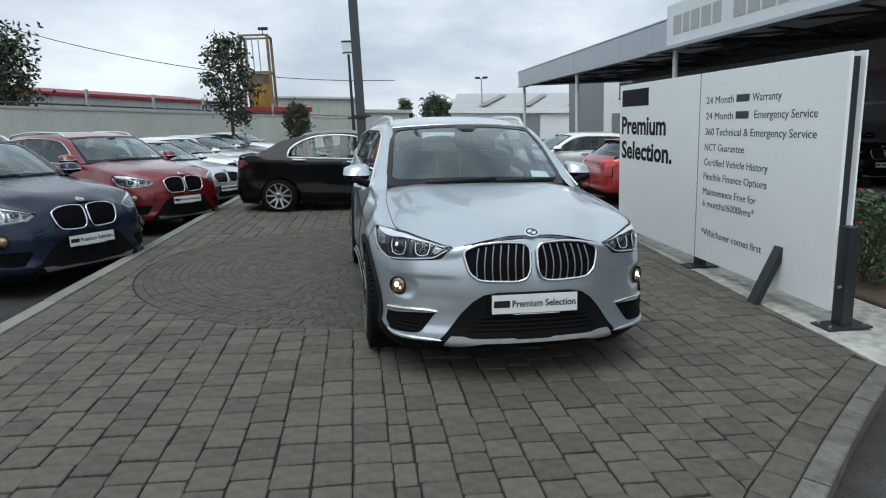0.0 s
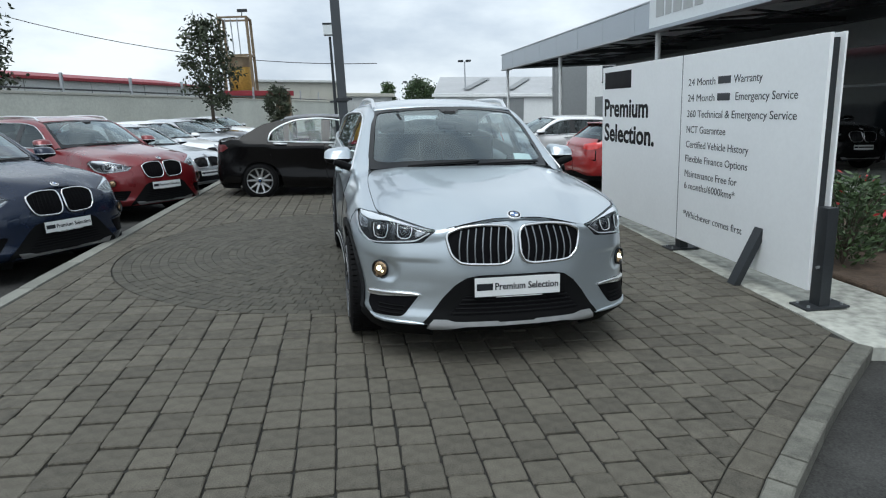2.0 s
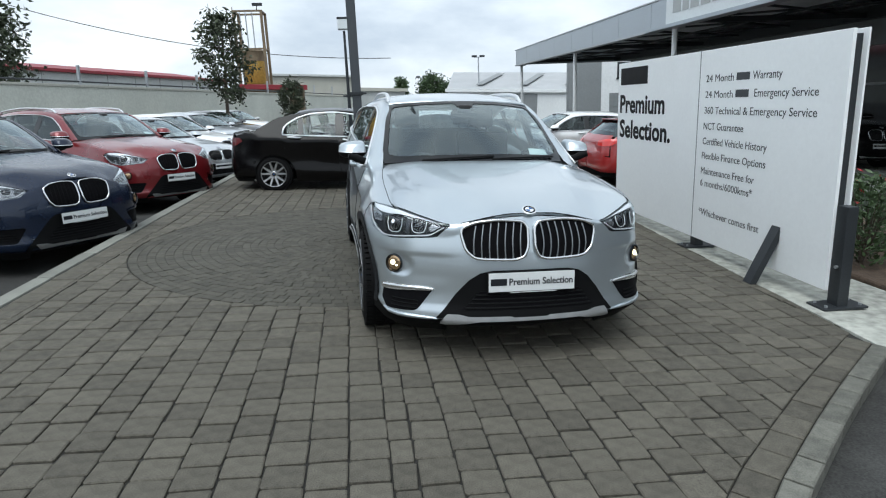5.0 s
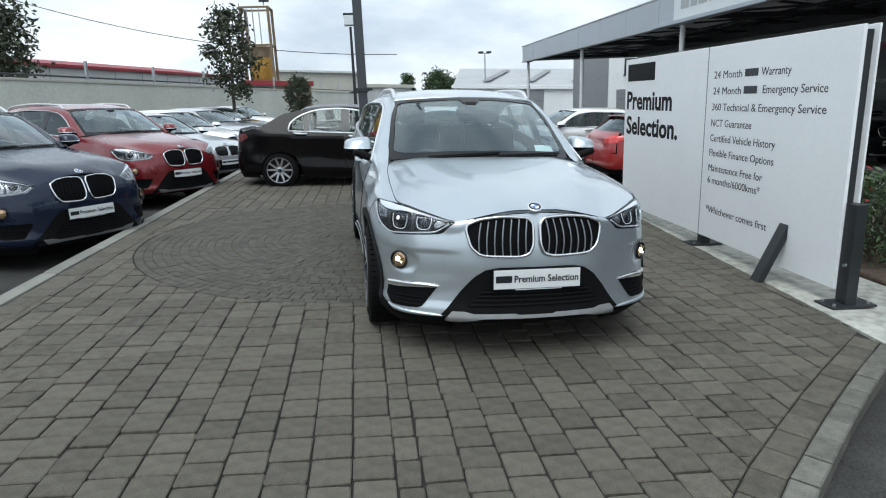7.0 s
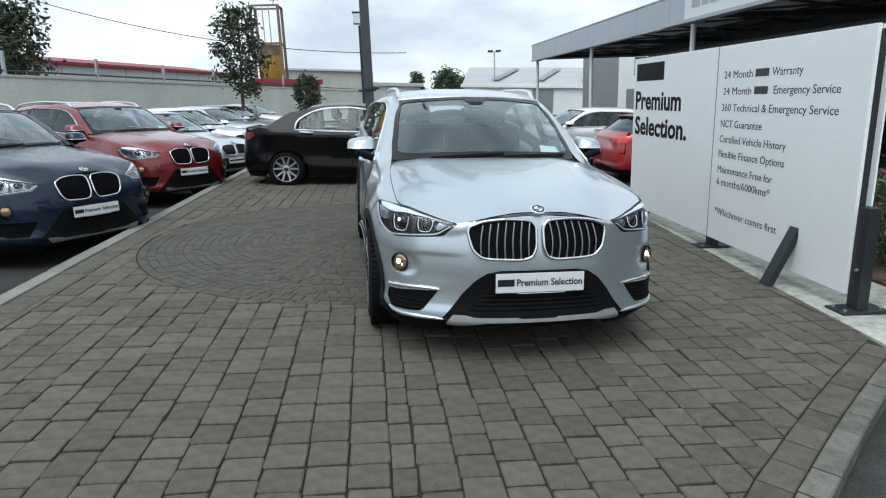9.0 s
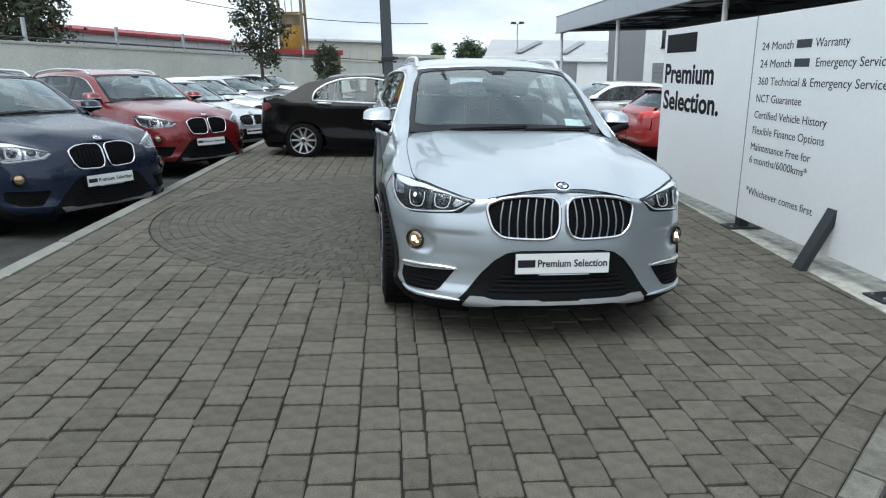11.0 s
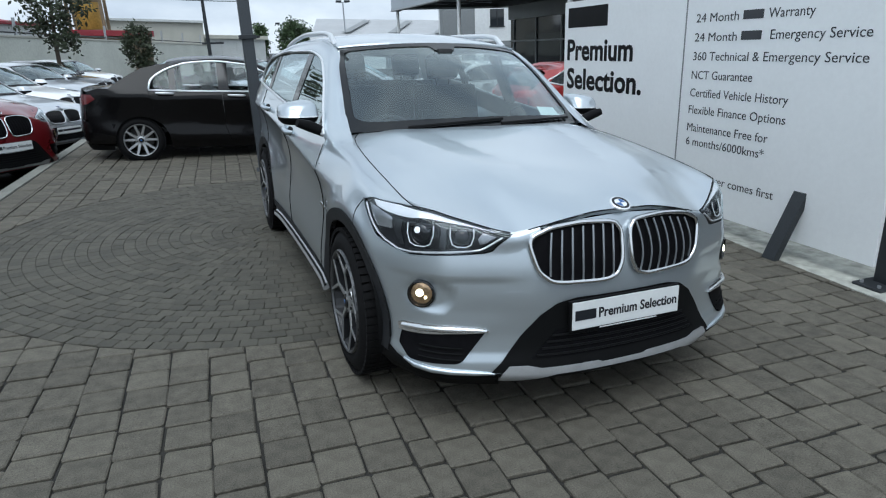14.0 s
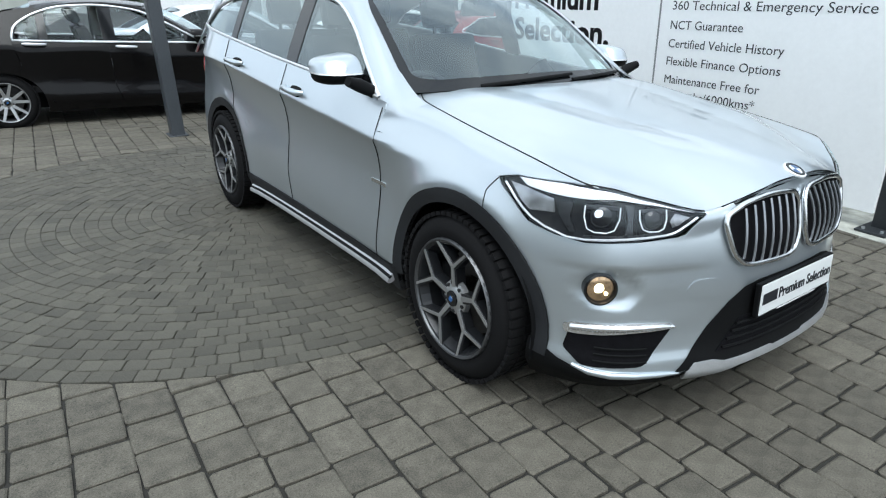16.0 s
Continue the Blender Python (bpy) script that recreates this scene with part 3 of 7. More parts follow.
def shrub(x, y, r, h, n, leaf, seed, label, flowers=0):
    rng = random.Random(seed)
    ob = thing("shrub", label, "shrub", m=Matrix.Translation((x, y, 0.02)))
    bm = bmesh.new()
    for i in range(12):
        a = i * 2.4
        tube(bm, [(0, 0, 0), (math.cos(a) * r * 0.3, math.sin(a) * r * 0.3, h * 0.5), (math.cos(a) * r * 0.7, math.sin(a) * r * 0.7, h * 0.85)], [0.012, 0.008, 0.003], 5)
    part("stem", bm, M_BARK, ob)
    for nm, cnt, mt, sz in (("foliage", n, M_LEAF2, leaf), ("flower", flowers, M_FLOWER, leaf * 0.9)):
        if not cnt:
            continue
        verts, faces = [], []
        for _ in range(cnt):
            a, q = rng.uniform(0, 6.28), math.sqrt(rng.random())
            zz = rng.uniform(0.08, 1.0) if nm == "foliage" else rng.uniform(0.55, 1.05)
            w = r * (0.55 + 0.45 * math.sin(math.pi * min(1, zz)))
            p = Vector((math.cos(a) * q * w, math.sin(a) * q * w, zz * h + rng.gauss(0, 0.03)))
            d = Vector((math.cos(a) + rng.gauss(0, 0.6), math.sin(a) + rng.gauss(0, 0.6), rng.uniform(0.1, 1.2))).normalized()
            s = d.orthogonal().normalized()
            s.rotate(Matrix.Rotation(rng.uniform(0, 6.28), 3, d))
            ln = sz * rng.uniform(0.6, 1.4)
            n0 = len(verts)
            verts += [p - d * ln, p + s * ln * 0.35, p + d * ln, p - s * ln * 0.35]
            faces.append((n0, n0 + 1, n0 + 2, n0 + 3))
        me = bpy.data.meshes.new(nm)
        me.from_pydata([tuple(v) for v in verts], [], faces)
        me.materials.append(mt)
        o = new(nm, me)
        o["kind"] = "stuff"
        o.parent = ob


shrub(4.72, 5.15, 0.36, 0.85, 1500, 0.035, 21, "small green shrub with red flowers in the mulch bed", 26)
shrub(5.5, 5.6, 0.40, 0.7, 1200, 0.04, 22, "small green shrub in the mulch bed")
shrub(5.3, 7.3, 0.40, 0.75, 1200, 0.04, 23, "small green shrub in the mulch bed")

# ---- showroom with its canopy ----
canopy = thing("showroom_canopy", "long silver clad canopy on white columns with dark trusses under it", "canopy", m=plumb(8.5, 0, ROAD_Z))
Y0, Y1, ZB, ZT = -6.0, 34.6, 3.72, 4.46
bm = bmesh.new()
box(bm, 0.12, 9.0, Y0, Y1 - 0.1, ZT - 0.12, ZT - 0.02)
part("roof_deck", bm, M_ROOFDARK, canopy, "dark grey soffit sheeting")
y = Y1
for i in range(17):
    bm = bmesh.new()
    box(bm, 0.0, 0.12, y - 2.36, y, ZB, ZT, 0.008)
    part("fascia_panel", bm, M_CLAD, canopy)
    y -= 2.375
for i in range(4):
    bm = bmesh.new()
    box(bm, 0.13 + i * 2.2, 0.13 + (i + 1) * 2.2 - 0.02, Y1 - 0.02, Y1 + 0.1, ZB, ZT, 0.008)
    part("fascia_panel", bm, M_CLAD, canopy)
bm = bmesh.new()
box(bm, -0.02, 9.0, Y0, Y1 + 0.12, ZT + 0.002, ZT + 0.05, 0.01)
part("roof_trim", bm, M_GALV, canopy)
bm = bmesh.new()
box(bm, -0.02, 0.2, Y0, Y1 + 0.12, ZB - 0.07, ZB - 0.002, 0.01)
part("gutter", bm, M_GALV, canopy)
for y in (34.3, 25.4, 17.0, 8.5, 0.0):
    bm = bmesh.new()
    lathe(bm, [(0.0, 0.075), (ZB - 0.07, 0.075)], 16, "z", (0.25, y, 0))
    part("column", bm, M_WHITEBLD, canopy, "white round steel column", smooth=40)
    bm = bmesh.new()
    box(bm, 0.05, 0.45, y - 0.2, y + 0.2, ZB - 0.08, ZB + 0.05, 0.01)
    part("column_head", bm, M_GALV, canopy)
for i in range(14):
    yy = Y1 - 0.6 - i * 2.85
    for (xa_, ya_), (xb_, yb_) in (((0.3, yy), (5.6, yy - 2.85)), ((5.6, yy), (0.3, yy - 2.85))):
        bm = bmesh.new()
        beam(bm, (xa_, ya_, ZB + 0.18), (xb_, yb_, ZB + 0.18), 0.055)
        part("brace", bm, M_STEELBEAM, canopy)
    if i % 3 == 0:
        bm = bmesh.new()
        beam(bm, (0.15, yy - 0.3, ZB + 0.10), (5.8, yy - 0.3, ZB + 0.10), 0.14)
        part("truss", bm, M_STEELBEAM, canopy)
for xx, th in ((0.5, 0.12), (2.9, 0.06), (5.8, 0.34)):
    bm = bmesh.new()
    beam(bm, (xx, Y0, ZB + 0.16), (xx, Y1 - 0.2, ZB + 0.16), th)
    part("purlin", bm, M_STEELBEAM, canopy)

name_sign = thing("fascia_sign", "pale raised fascia sign with grey lettering on the canopy", "sign", m=plumb(8.26, 0, ROAD_Z))
bm = bmesh.new()
box(bm, 0.13, 0.23, -4.0, 16.85, 3.74, 4.78, 0.01)
part("sign_face", bm, M_CLADTEXT, name_sign)
bm = bmesh.new()
box(bm, 0.02, 0.23, -4.0, 17.9, 3.62, 3.72, 0.015)
part("sign_ledge", bm, M_CLAD, name_sign)
yy = 16.45
for w in (0.42, 0.30, 0.40, 0.42, 0.36, 0.0, 0.45, 0.4, 0.42, 0.3, 0.4, 0.35, 0.4):
    if w:
        bm = bmesh.new()
        box(bm, 0.118, 0.131, yy - w, yy, 3.98, 4.46, 0.006)
        part("sign_bar", bm, M_SIGNGREY, name_sign, "grey bar of lettering")
    yy -= max(w, 0.3) + 0.1

# showroom behind
show = thing("showroom", "dark glass showroom front with slim mullions under the canopy", "building", m=plumb(14.6, 0, ROAD_Z))
bm = bmesh.new()
box(bm, 0.0, 12, -8, 33.0, 0.0, 4.4)
part("glass_front", bm, M_SHOWGLASS, show, "dark reflective showroom glass")
bm = bmesh.new()
box(bm, -0.1, 0.05, -8, 33.1, 3.3, 4.42, 0.01)
part("header_band", bm, M_GREYBLD, show)
for i in range(17):
    bm = bmesh.new()
    box(bm, -0.07, 0.02, -7.5 + i * 2.5, -7.42 + i * 2.5, 0.0, 3.3)
    part("mullion", bm, M_GREYBLD, show)
bm = bmesh.new()
box(bm, -0.08, 0.02, -8, 33, 0.0, 0.18)
box(bm, -0.06, 0.02, -8, 33, 2.2, 2.27)
part("rail", bm, M_GREYBLD, show)

annex = thing("grey_annex", "two storey block of grey and white cladding beyond the canopy", "building", m=plumb(14.9, 45.0, ROAD_Z))
bm = bmesh.new()
box(bm, 0.12, 2.55, 0, 0.7, 0, 4.95, 0.02)
part("wall", bm, M_GREYBLD, annex, "dark grey cladding")
bm = bmesh.new()
box(bm, 2.56, 12.0, 0.02, 8, 0, 5.15, 0.02)
part("wall", bm, M_WHITEBLD, annex, "white cladding")
for x0, x1, z0, z1 in ((3.75, 4.85, 3.35, 4.5), (6.2, 7.3, 3.35, 4.5)):
    bm = bmesh.new()
    box(bm, x0, x1, -0.01, 0.1, z0, z1)
    w = part("window", bm, M_SHOWGLASS, annex, "dark glass window")
    bm = bmesh.new()
    box(bm, x0 - 0.06, x1 + 0.06, -0.05, 0.01, z0 - 0.09, z0 - 0.001)
    box(bm, (x0 + x1) / 2 - 0.03, (x0 + x1) / 2 + 0.03, -0.04, -0.011, z0, z1)
    part("frame", bm, M_DARKSTEEL, w)
bm = bmesh.new()
box(bm, 3.2, 6.2, -0.06, 0.05, 0, 2.3, 0.02)
door = part("roller_door", bm, M_GREYBLD, annex)
for k in range(1, 7):
    bm = bmesh.new()
    box(bm, 3.2, 6.2, -0.09, -0.06, 0.33 * k, 0.33 * k + 0.05)
    part("slat", bm, M_GREYBLD, door)
# ---- the sign on the forecourt ----
sign = thing("information_sign", "free-standing white two-panel sign with black lettering on dark steel posts", "sign", m=plumb(3.52, 0))
SY = ((4.10, 6.105), (6.125, 8.20))
for y0, y1 in SY:
    bm = bmesh.new()
    box(bm, -0.015, 0.015, y0, y1, 0.115, 2.035, 0.004)
    part("front_panel", bm, M_WHITEPANEL, sign)
    bm = bmesh.new()
    box(bm, 0.082, 0.098, y0 - 0.03, y1, 0.115, 2.035, 0.004)
    part("back_panel", bm, M_WHITEPANEL, sign)
# black box fills the gap between front and back panels
bm = bmesh.new()
box(bm, 0.0152, 0.0818, 4.12, 8.18, 0.16, 2.0)
part("gap_core", bm, M_DARKSTEEL, sign, "black core that fills the gap between the panels")
bm = bmesh.new()
box(bm, -0.012, 0.02, 6.1055, 6.1245, 0.115, 2.035)
part("joint_strip", bm, M_GREYBLD, sign)
for y in (4.05, 6.12, 8.15):
    bm = bmesh.new()
    box(bm, 0.01, 0.10, y - 0.06, y + 0.05, 0.0, 0.78 if y < 5 else 0.5, 0.006)
    part("post", bm, M_DARKSTEEL, sign, "dark grey steel post")
    bm = bmesh.new()
    box(bm, -0.12, 0.24, y - 0.10, y + 0.10, 0.0, 0.018, 0.004)
    p = part("base_plate", bm, M_DARKSTEEL, sign)
    for bx, by in ((-0.08, -0.06), (-0.08, 0.06), (0.2, -0.06), (0.2, 0.06)):
        bm = bmesh.new()
        lathe(bm, [(0.018, 0.012), (0.034, 0.012)], 6, "z", (bx, y + by, 0))
        part("bolt", bm, M_GALV, p)
bm = bmesh.new()
lathe(bm, [(-0.01, 0.012), (0.012, 0.012)], 10, "x", (0.0, 4.03, 0.32))
part("bolt_head", bm, M_GALV, sign)
brace = thing("leaning_channel", "short dark steel channel leaning against the sign", "steel channel")
bm = bmesh.new()
bm2 = Matrix.Translation((3.27, 4.73, 0.0)) @ Matrix.Rotation(radians(23), 4, "Y")
box(bm, 0.0, 0.012, -0.055, 0.055, 0.0, 0.54, 0.003, m=bm2)
box(bm, 0.012, 0.055, -0.055, -0.043, 0.0, 0.54, 0.003, m=bm2)
box(bm, 0.012, 0.055, 0.043, 0.055, 0.0, 0.54, 0.003, m=bm2)
part("channel", bm, M_DARKSTEEL, brace)


def on_sign(y, z):
    """Place on the sign's face for lettering that starts at y and stands on z."""
    return Matrix(((0, 0, -1, -0.0162), (-1, 0, 0, y), (0, 1, 0, z), (0, 0, 0, 1)))


def sign_bar(y0, y1, z0, z1, material):
    bm = bmesh.new()
    box(bm, -0.0172, -0.0155, y1, y0, z0, z1)
    part("lettering_bar", bm, material, sign, "bar in place of a maker's name")


sign_bar(8.12, 7.32, 1.755, 1.968, M_BLACKTEXT)
lettering("Premium", 0.315, on_sign(8.125, 1.405), M_BLACKTEXT, sign, 1.27, 0.009)
lettering("Selection.", 0.315, on_sign(8.12, 1.085), M_BLACKTEXT, sign, 1.43, 0.009)
lettering("24 Month", 0.100, on_sign(5.985, 1.727), M_GREYTEXT, sign, 0.475)
sign_bar(5.465, 5.265, 1.730, 1.797, M_GREYTEXT)
lettering("Warranty", 0.100, on_sign(5.22, 1.731), M_GREYTEXT, sign, 0.40)
lettering("24 Month", 0.100, on_sign(5.985, 1.573), M_GREYTEXT, sign, 0.475)
sign_bar(5.465, 5.265, 1.577, 1.644, M_GREYTEXT)
lettering("Emergency Service", 0.100, on_sign(5.18, 1.578), M_GREYTEXT, sign, 0.80)
lettering("360 Technical & Emergency Service", 0.100, on_sign(5.985, 1.418), M_GREYTEXT, sign, 1.61)
lettering("NCT Guarantee", 0.100, on_sign(5.985, 1.262), M_GREYTEXT, sign, 0.68)
lettering("Certified Vehicle History", 0.100, on_sign(5.985, 1.112), M_GREYTEXT, sign, 1.04)
lettering("Flexible Finance Options", 0.100, on_sign(5.985, 0.966), M_GREYTEXT, sign, 1.04)
lettering("Maintenance Free for", 0.100, on_sign(5.985, 0.812), M_GREYTEXT, sign, 0.90)
lettering("6 months/6000kms*", 0.100, on_sign(5.985, 0.687), M_GREYTEXT, sign, 0.88)
lettering("*Whichever comes first", 0.100, on_sign(5.985, 0.385), M_GREYTEXT, sign, 1.02)

# cable on the asphalt beside the blue car
bm = bmesh.new()
tube(bm, [(-6.2 + 0.25 * k, 5.4 + 0.12 * math.sin(k * 1.1) + 0.02 * k, LOT_Z + 0.015) for k in range(12)], 0.012, 6)
tagged(part("ground_cable", bm, M_CABLE, smooth=60), "black cable lying loose on the asphalt", "cable")

# ---- cars ----
M_GLASS = glass_mat("clear_car_glass", (0.80, 0.89, 0.88), 0.01, 2.2, 2.9)
M_GLASS_SIDE = glass_mat("tinted_car_glass", (0.66, 0.71, 0.71), 0.01, 1.7, 3.0)
M_GLASS_DARK = glass_mat("dark_tinted_car_glass", (0.36, 0.39, 0.39), 0.01, 1.55, 4.0)
M_LENS = glass_mat("clear_lamp_cover", (0.95, 0.96, 0.97), 0.02, 1.5, 4.0)
M_CHROME = mat("bright_chrome", (0.75, 0.76, 0.77), 0.12, 1.0, var=0.02, rough_var=0.03)
M_SATIN = mat("satin_silver_trim", (0.70, 0.72, 0.74), 0.34, 0.55, var=0.03, rough_var=0.05)
M_PLASTIC = mat("black_grained_plastic", (0.0055, 0.0058, 0.0062), 0.6, var=0.15, scale=8, fine=300, bump=0.0006, spec=0.09)
M_ARCH = mat("charcoal_grained_plastic", (0.014, 0.015, 0.017), 0.55, var=0.15, scale=8, fine=300, bump=0.0006, spec=0.3)
M_GLOSSBLACK = mat("gloss_black_trim", (0.008, 0.009, 0.010), 0.08, var=0.05, rough_var=0.02)
M_MESH = mat("black_grille_mesh", (0.005, 0.005, 0.006), 0.6, var=0.3, scale=30, fine=200, spec=0.06)
M_TYRE = mat("tyre_rubber", (0.0075, 0.0075, 0.008), 0.8, var=0.2, scale=5, fine=120, bump=0.0008, spec=0.12)
M_RIMDARK = mat("dark_grey_wheel_paint", (0.014, 0.015, 0.017), 0.35, 0.2, var=0.05)
M_RIMEDGE = mat("grey_rim_edge", (0.34, 0.345, 0.35), 0.35, 0.8, var=0.1)
M_RIMLIP = mat("dark_rim_lip", (0.10, 0.103, 0.107), 0.35, 0.7, var=0.1)
M_RIMFACE = mat("machined_alloy", (0.52, 0.53, 0.54), 0.32, 0.85, var=0.04)
M_DISC = mat("brake_disc_steel", (0.07, 0.067, 0.064), 0.45, 0.7, var=0.15, scale=10)
M_PLATE = mat("white_plate", (0.66, 0.68, 0.68), 0.4, var=0.03)
M_PLATETEXT = mat("dark_plate_print", (0.014, 0.016, 0.020), 0.5, var=0.05, spec=0.2)
M_SEAT = mat("dark_seat_leather", (0.012, 0.012, 0.013), 0.55, var=0.15, scale=6, fine=120)
M_DASH = mat("dark_dashboard", (0.022, 0.022, 0.023), 0.7, var=0.1, fine=200)
M_TAILDARK = mat("dark_red_tail_lamp", (0.09, 0.006, 0.008), 0.2, var=0.1, coat=0.4)
M_TAIL = mat("red_tail_lamp", (0.62, 0.035, 0.03), 0.12, var=0.1, coat=1.0)
M_AMBER = mat("white_lamp_reflector", (0.80, 0.82, 0.85), 0.18, 0.25, var=0.04, coat=0.5)
M_BEAM = mat("lit_projector_lamp", (0.72, 0.80, 1.0), 0.3, var=0.3, scale=40, fine=90, emit=0.7)
M_LAMPPALE = mat("pale_lamp_reflector", (0.34, 0.35, 0.37), 0.2, 0.75, var=0.4, scale=18, fine=60)
M_RING = mat("lit_light_ring", (0.80, 0.85, 0.92), 0.3, var=0.1, emit=0.05)
M_SKID = mat("brushed_silver_skid", (0.42, 0.43, 0.44), 0.36, 0.5, var=0.08, scale=20, fine=200)
M_SLAT = mat("grey_grille_slat", (0.27, 0.29, 0.31), 0.35, 0.6, var=0.05)
M_STRIP = mat("bright_satin_strip", (0.78, 0.79, 0.80), 0.20, 0.9, var=0.03)
M_LAMPBACK = mat("dark_lamp_housing", (0.020, 0.021, 0.024), 0.5, 0.0, spec=0.15, var=0.3, scale=25, fine=90)
M_LAMPGREY = mat("grey_lamp_reflector", (0.060, 0.063, 0.070), 0.3, 0.6, var=0.25, scale=30, fine=90)
M_FOGLENS = mat("fog_lamp_reflector", (0.60, 0.42, 0.26), 0.16, 0.85, var=0.3, scale=40, fine=120)
M_FOG = mat("lit_fog_lamp", (1.0, 0.74, 0.42), 0.3, var=0.3, scale=30, fine=60, emit=5.0)
M_BADGE_BLUE = mat("blue_enamel", (0.02, 0.09, 0.26), 0.2, var=0.05, coat=1.0)
M_DARKLENS = mat("dark_projector_glass", (0.010, 0.011, 0.015), 0.06, 0.0, var=0.05, rough_var=0.02, spec=0.6)
M_CARD = mat("pale_card", (0.70, 0.78, 0.78), 0.6, var=0.04)


def curve(*pts):
    """A smooth line through points that does not overshoot."""
    t, v = [p[0] for p in pts], [p[1] for p in pts]
    n = len(t)
    s = [(v[i + 1] - v[i]) / (t[i + 1] - t[i]) for i in range(n - 1)]
    k = [s[0]] + [0.0 if s[i - 1] * s[i] <= 0 else 2 * s[i - 1] * s[i] / (s[i - 1] + s[i]) for i in range(1, n - 1)] + [s[-1]]

    def f(x):
        if x <= t[0]:
            return v[0]
        if x >= t[-1]:
            return v[-1]
        i = next(j for j in range(n - 1) if x <= t[j + 1])
        h = t[i + 1] - t[i]
        q = (x - t[i]) / h
        return (v[i] * (2 * q ** 3 - 3 * q * q + 1) + k[i] * h * (q ** 3 - 2 * q * q + q) + v[i + 1] * (3 * q * q - 2 * q ** 3) + k[i + 1] * h * (q ** 3 - q * q))
    return f


def ease(a, b, x):
    q = min(1.0, max(0.0, (x - a) / (b - a)))
    return q * q * (3 - 2 * q)


def rounded(poly, r=0.25, seg=4):
    """An outline with its corners rounded off by the share r of their sides."""
    out = []
    n = len(poly)
    for i in range(n):
        a, b, c = Vector(poly[i - 1]), Vector(poly[i]), Vector(poly[(i + 1) % n])
        p, q = b.lerp(a, r), b.lerp(c, r)
        for k in range(seg + 1):
            t = k / seg
            out.append(tuple(p * (1 - t) ** 2 + b * 2 * t * (1 - t) + q * t * t))
    return out


def arc(cy, cz, r, a0, a1, n=18):
    return [(cy + r * math.cos(radians(a0 + (a1 - a0) * k / n)), cz + r * math.sin(radians(a0 + (a1 - a0) * k / n))) for k in range(n + 1)]


CORE = Vector((0, 1.4, 0.55))


def normal_of(fn, a, b):
    p = Vector(fn(a, b))
    e = 0.004
    n = (Vector(fn(a + e, b)) - Vector(fn(a - e, b))).cross(Vector(fn(a, b + e)) - Vector(fn(a, b - e)))
    n = n.normalized() if n.length > 1e-9 else Vector((0, 0, 1))
    ref = p - CORE
    ref.y *= 0.45
    return n if n.dot(ref) >= 0 else -n


def patch(outline, fn, cell=0.06, depth=0.02, off=0.0, cuts=()):
    """A curved panel: a plan outline laid on the surface fn, raised by off, with the thickness depth."""
    bm = bmesh.new()
    lay = bm.verts.layers.float_vector.new("surface_normal")
    pts = []
    n = len(outline)
    for i in range(n):
        a, b = Vector(outline[i]), Vector(outline[(i + 1) % n])
        if (b - a).length < 1e-6:
            continue
        m = max(1, int((b - a).length / cell + 0.5))
        pts += [a.lerp(b, k / m) for k in range(m)]
    bm.faces.new([bm.verts.new((p.x, p.y, 0)) for p in pts])
    for b in cuts:
        bmesh.ops.bisect_plane(bm, geom=bm.verts[:] + bm.edges[:] + bm.faces[:], plane_co=(0, b, 0), plane_no=(0, 1, 0), dist=1e-5)
    for ax in (0, 1):
        lo, hi = min(p[ax] for p in pts), max(p[ax] for p in pts)
        cnt = int((hi - lo) / cell)
        for k in range(1, cnt + 1):
            co, no = [0, 0, 0], [0, 0, 0]
            co[ax], no[ax] = lo + (hi - lo) * k / (cnt + 1), 1
            bmesh.ops.bisect_plane(bm, geom=bm.verts[:] + bm.edges[:] + bm.faces[:], plane_co=co, plane_no=no, dist=1e-5)
    bmesh.ops.triangulate(bm, faces=[f for f in bm.faces if len(f.verts) > 4])
    ab = [(v.co.x, v.co.y) for v in bm.verts]
    bm.verts.ensure_lookup_table()
    vs = bm.verts[:]
    ns = [normal_of(fn, a, b) for a, b in ab]
    for v, (a, b), nn in zip(vs, ab, ns):
        v.co = Vector(fn(a, b)) + nn * off
    bm.normal_update()
    if sum(f.normal.dot(f.calc_center_median() - CORE) for f in bm.faces) < 0:
        bmesh.ops.reverse_faces(bm, faces=bm.faces[:])
    for v, nn in zip(vs, ns):
        v[lay] = nn
    if depth:
        faces = bm.faces[:]
        border = [e for e in bm.edges if e.is_boundary]
        low = {v: bm.verts.new(v.co - nn * depth) for v, nn in zip(vs, ns)}
        for v, nn in zip(vs, ns):
            low[v][lay] = -nn
        for e in border:
            f = e.link_faces[0]
            lp = next(q for q in f.loops if q.edge == e)
            a, b = lp.vert, lp.link_loop_next.vert
            bm.faces.new((b, a, low[a], low[b]))
        for f in faces:
            bm.faces.new([low[v] for v in reversed(f.verts[:])])
    return bm


def loft(rows, cols=None):
    """A sheet over rows of points."""
    bm = bmesh.new()
    vv = [[bm.verts.new(p) for p in r] for r in rows]
    for a, b in zip(vv, vv[1:]):
        for k in range(len(a) - 1):
            bm.faces.new((a[k], a[k + 1], b[k + 1], b[k]))
    return bm


def on_surface(fn, a, b, spin=None):
    """A pose on the surface: z stands out of it, y points as far up as it can."""
    n = normal_of(fn, a, b)
    up = Vector((0, 0, 1)) if abs(n.z) < 0.9 else Vector((0, 1, 0))
    xx = up.cross(n).normalized()
    yy = n.cross(xx)
    p = Vector(fn(a, b))
    return Matrix(((xx.x, yy.x, n.x, p.x), (xx.y, yy.y, n.y, p.y), (xx.z, yy.z, n.z, p.z), (0, 0, 0, 1)))


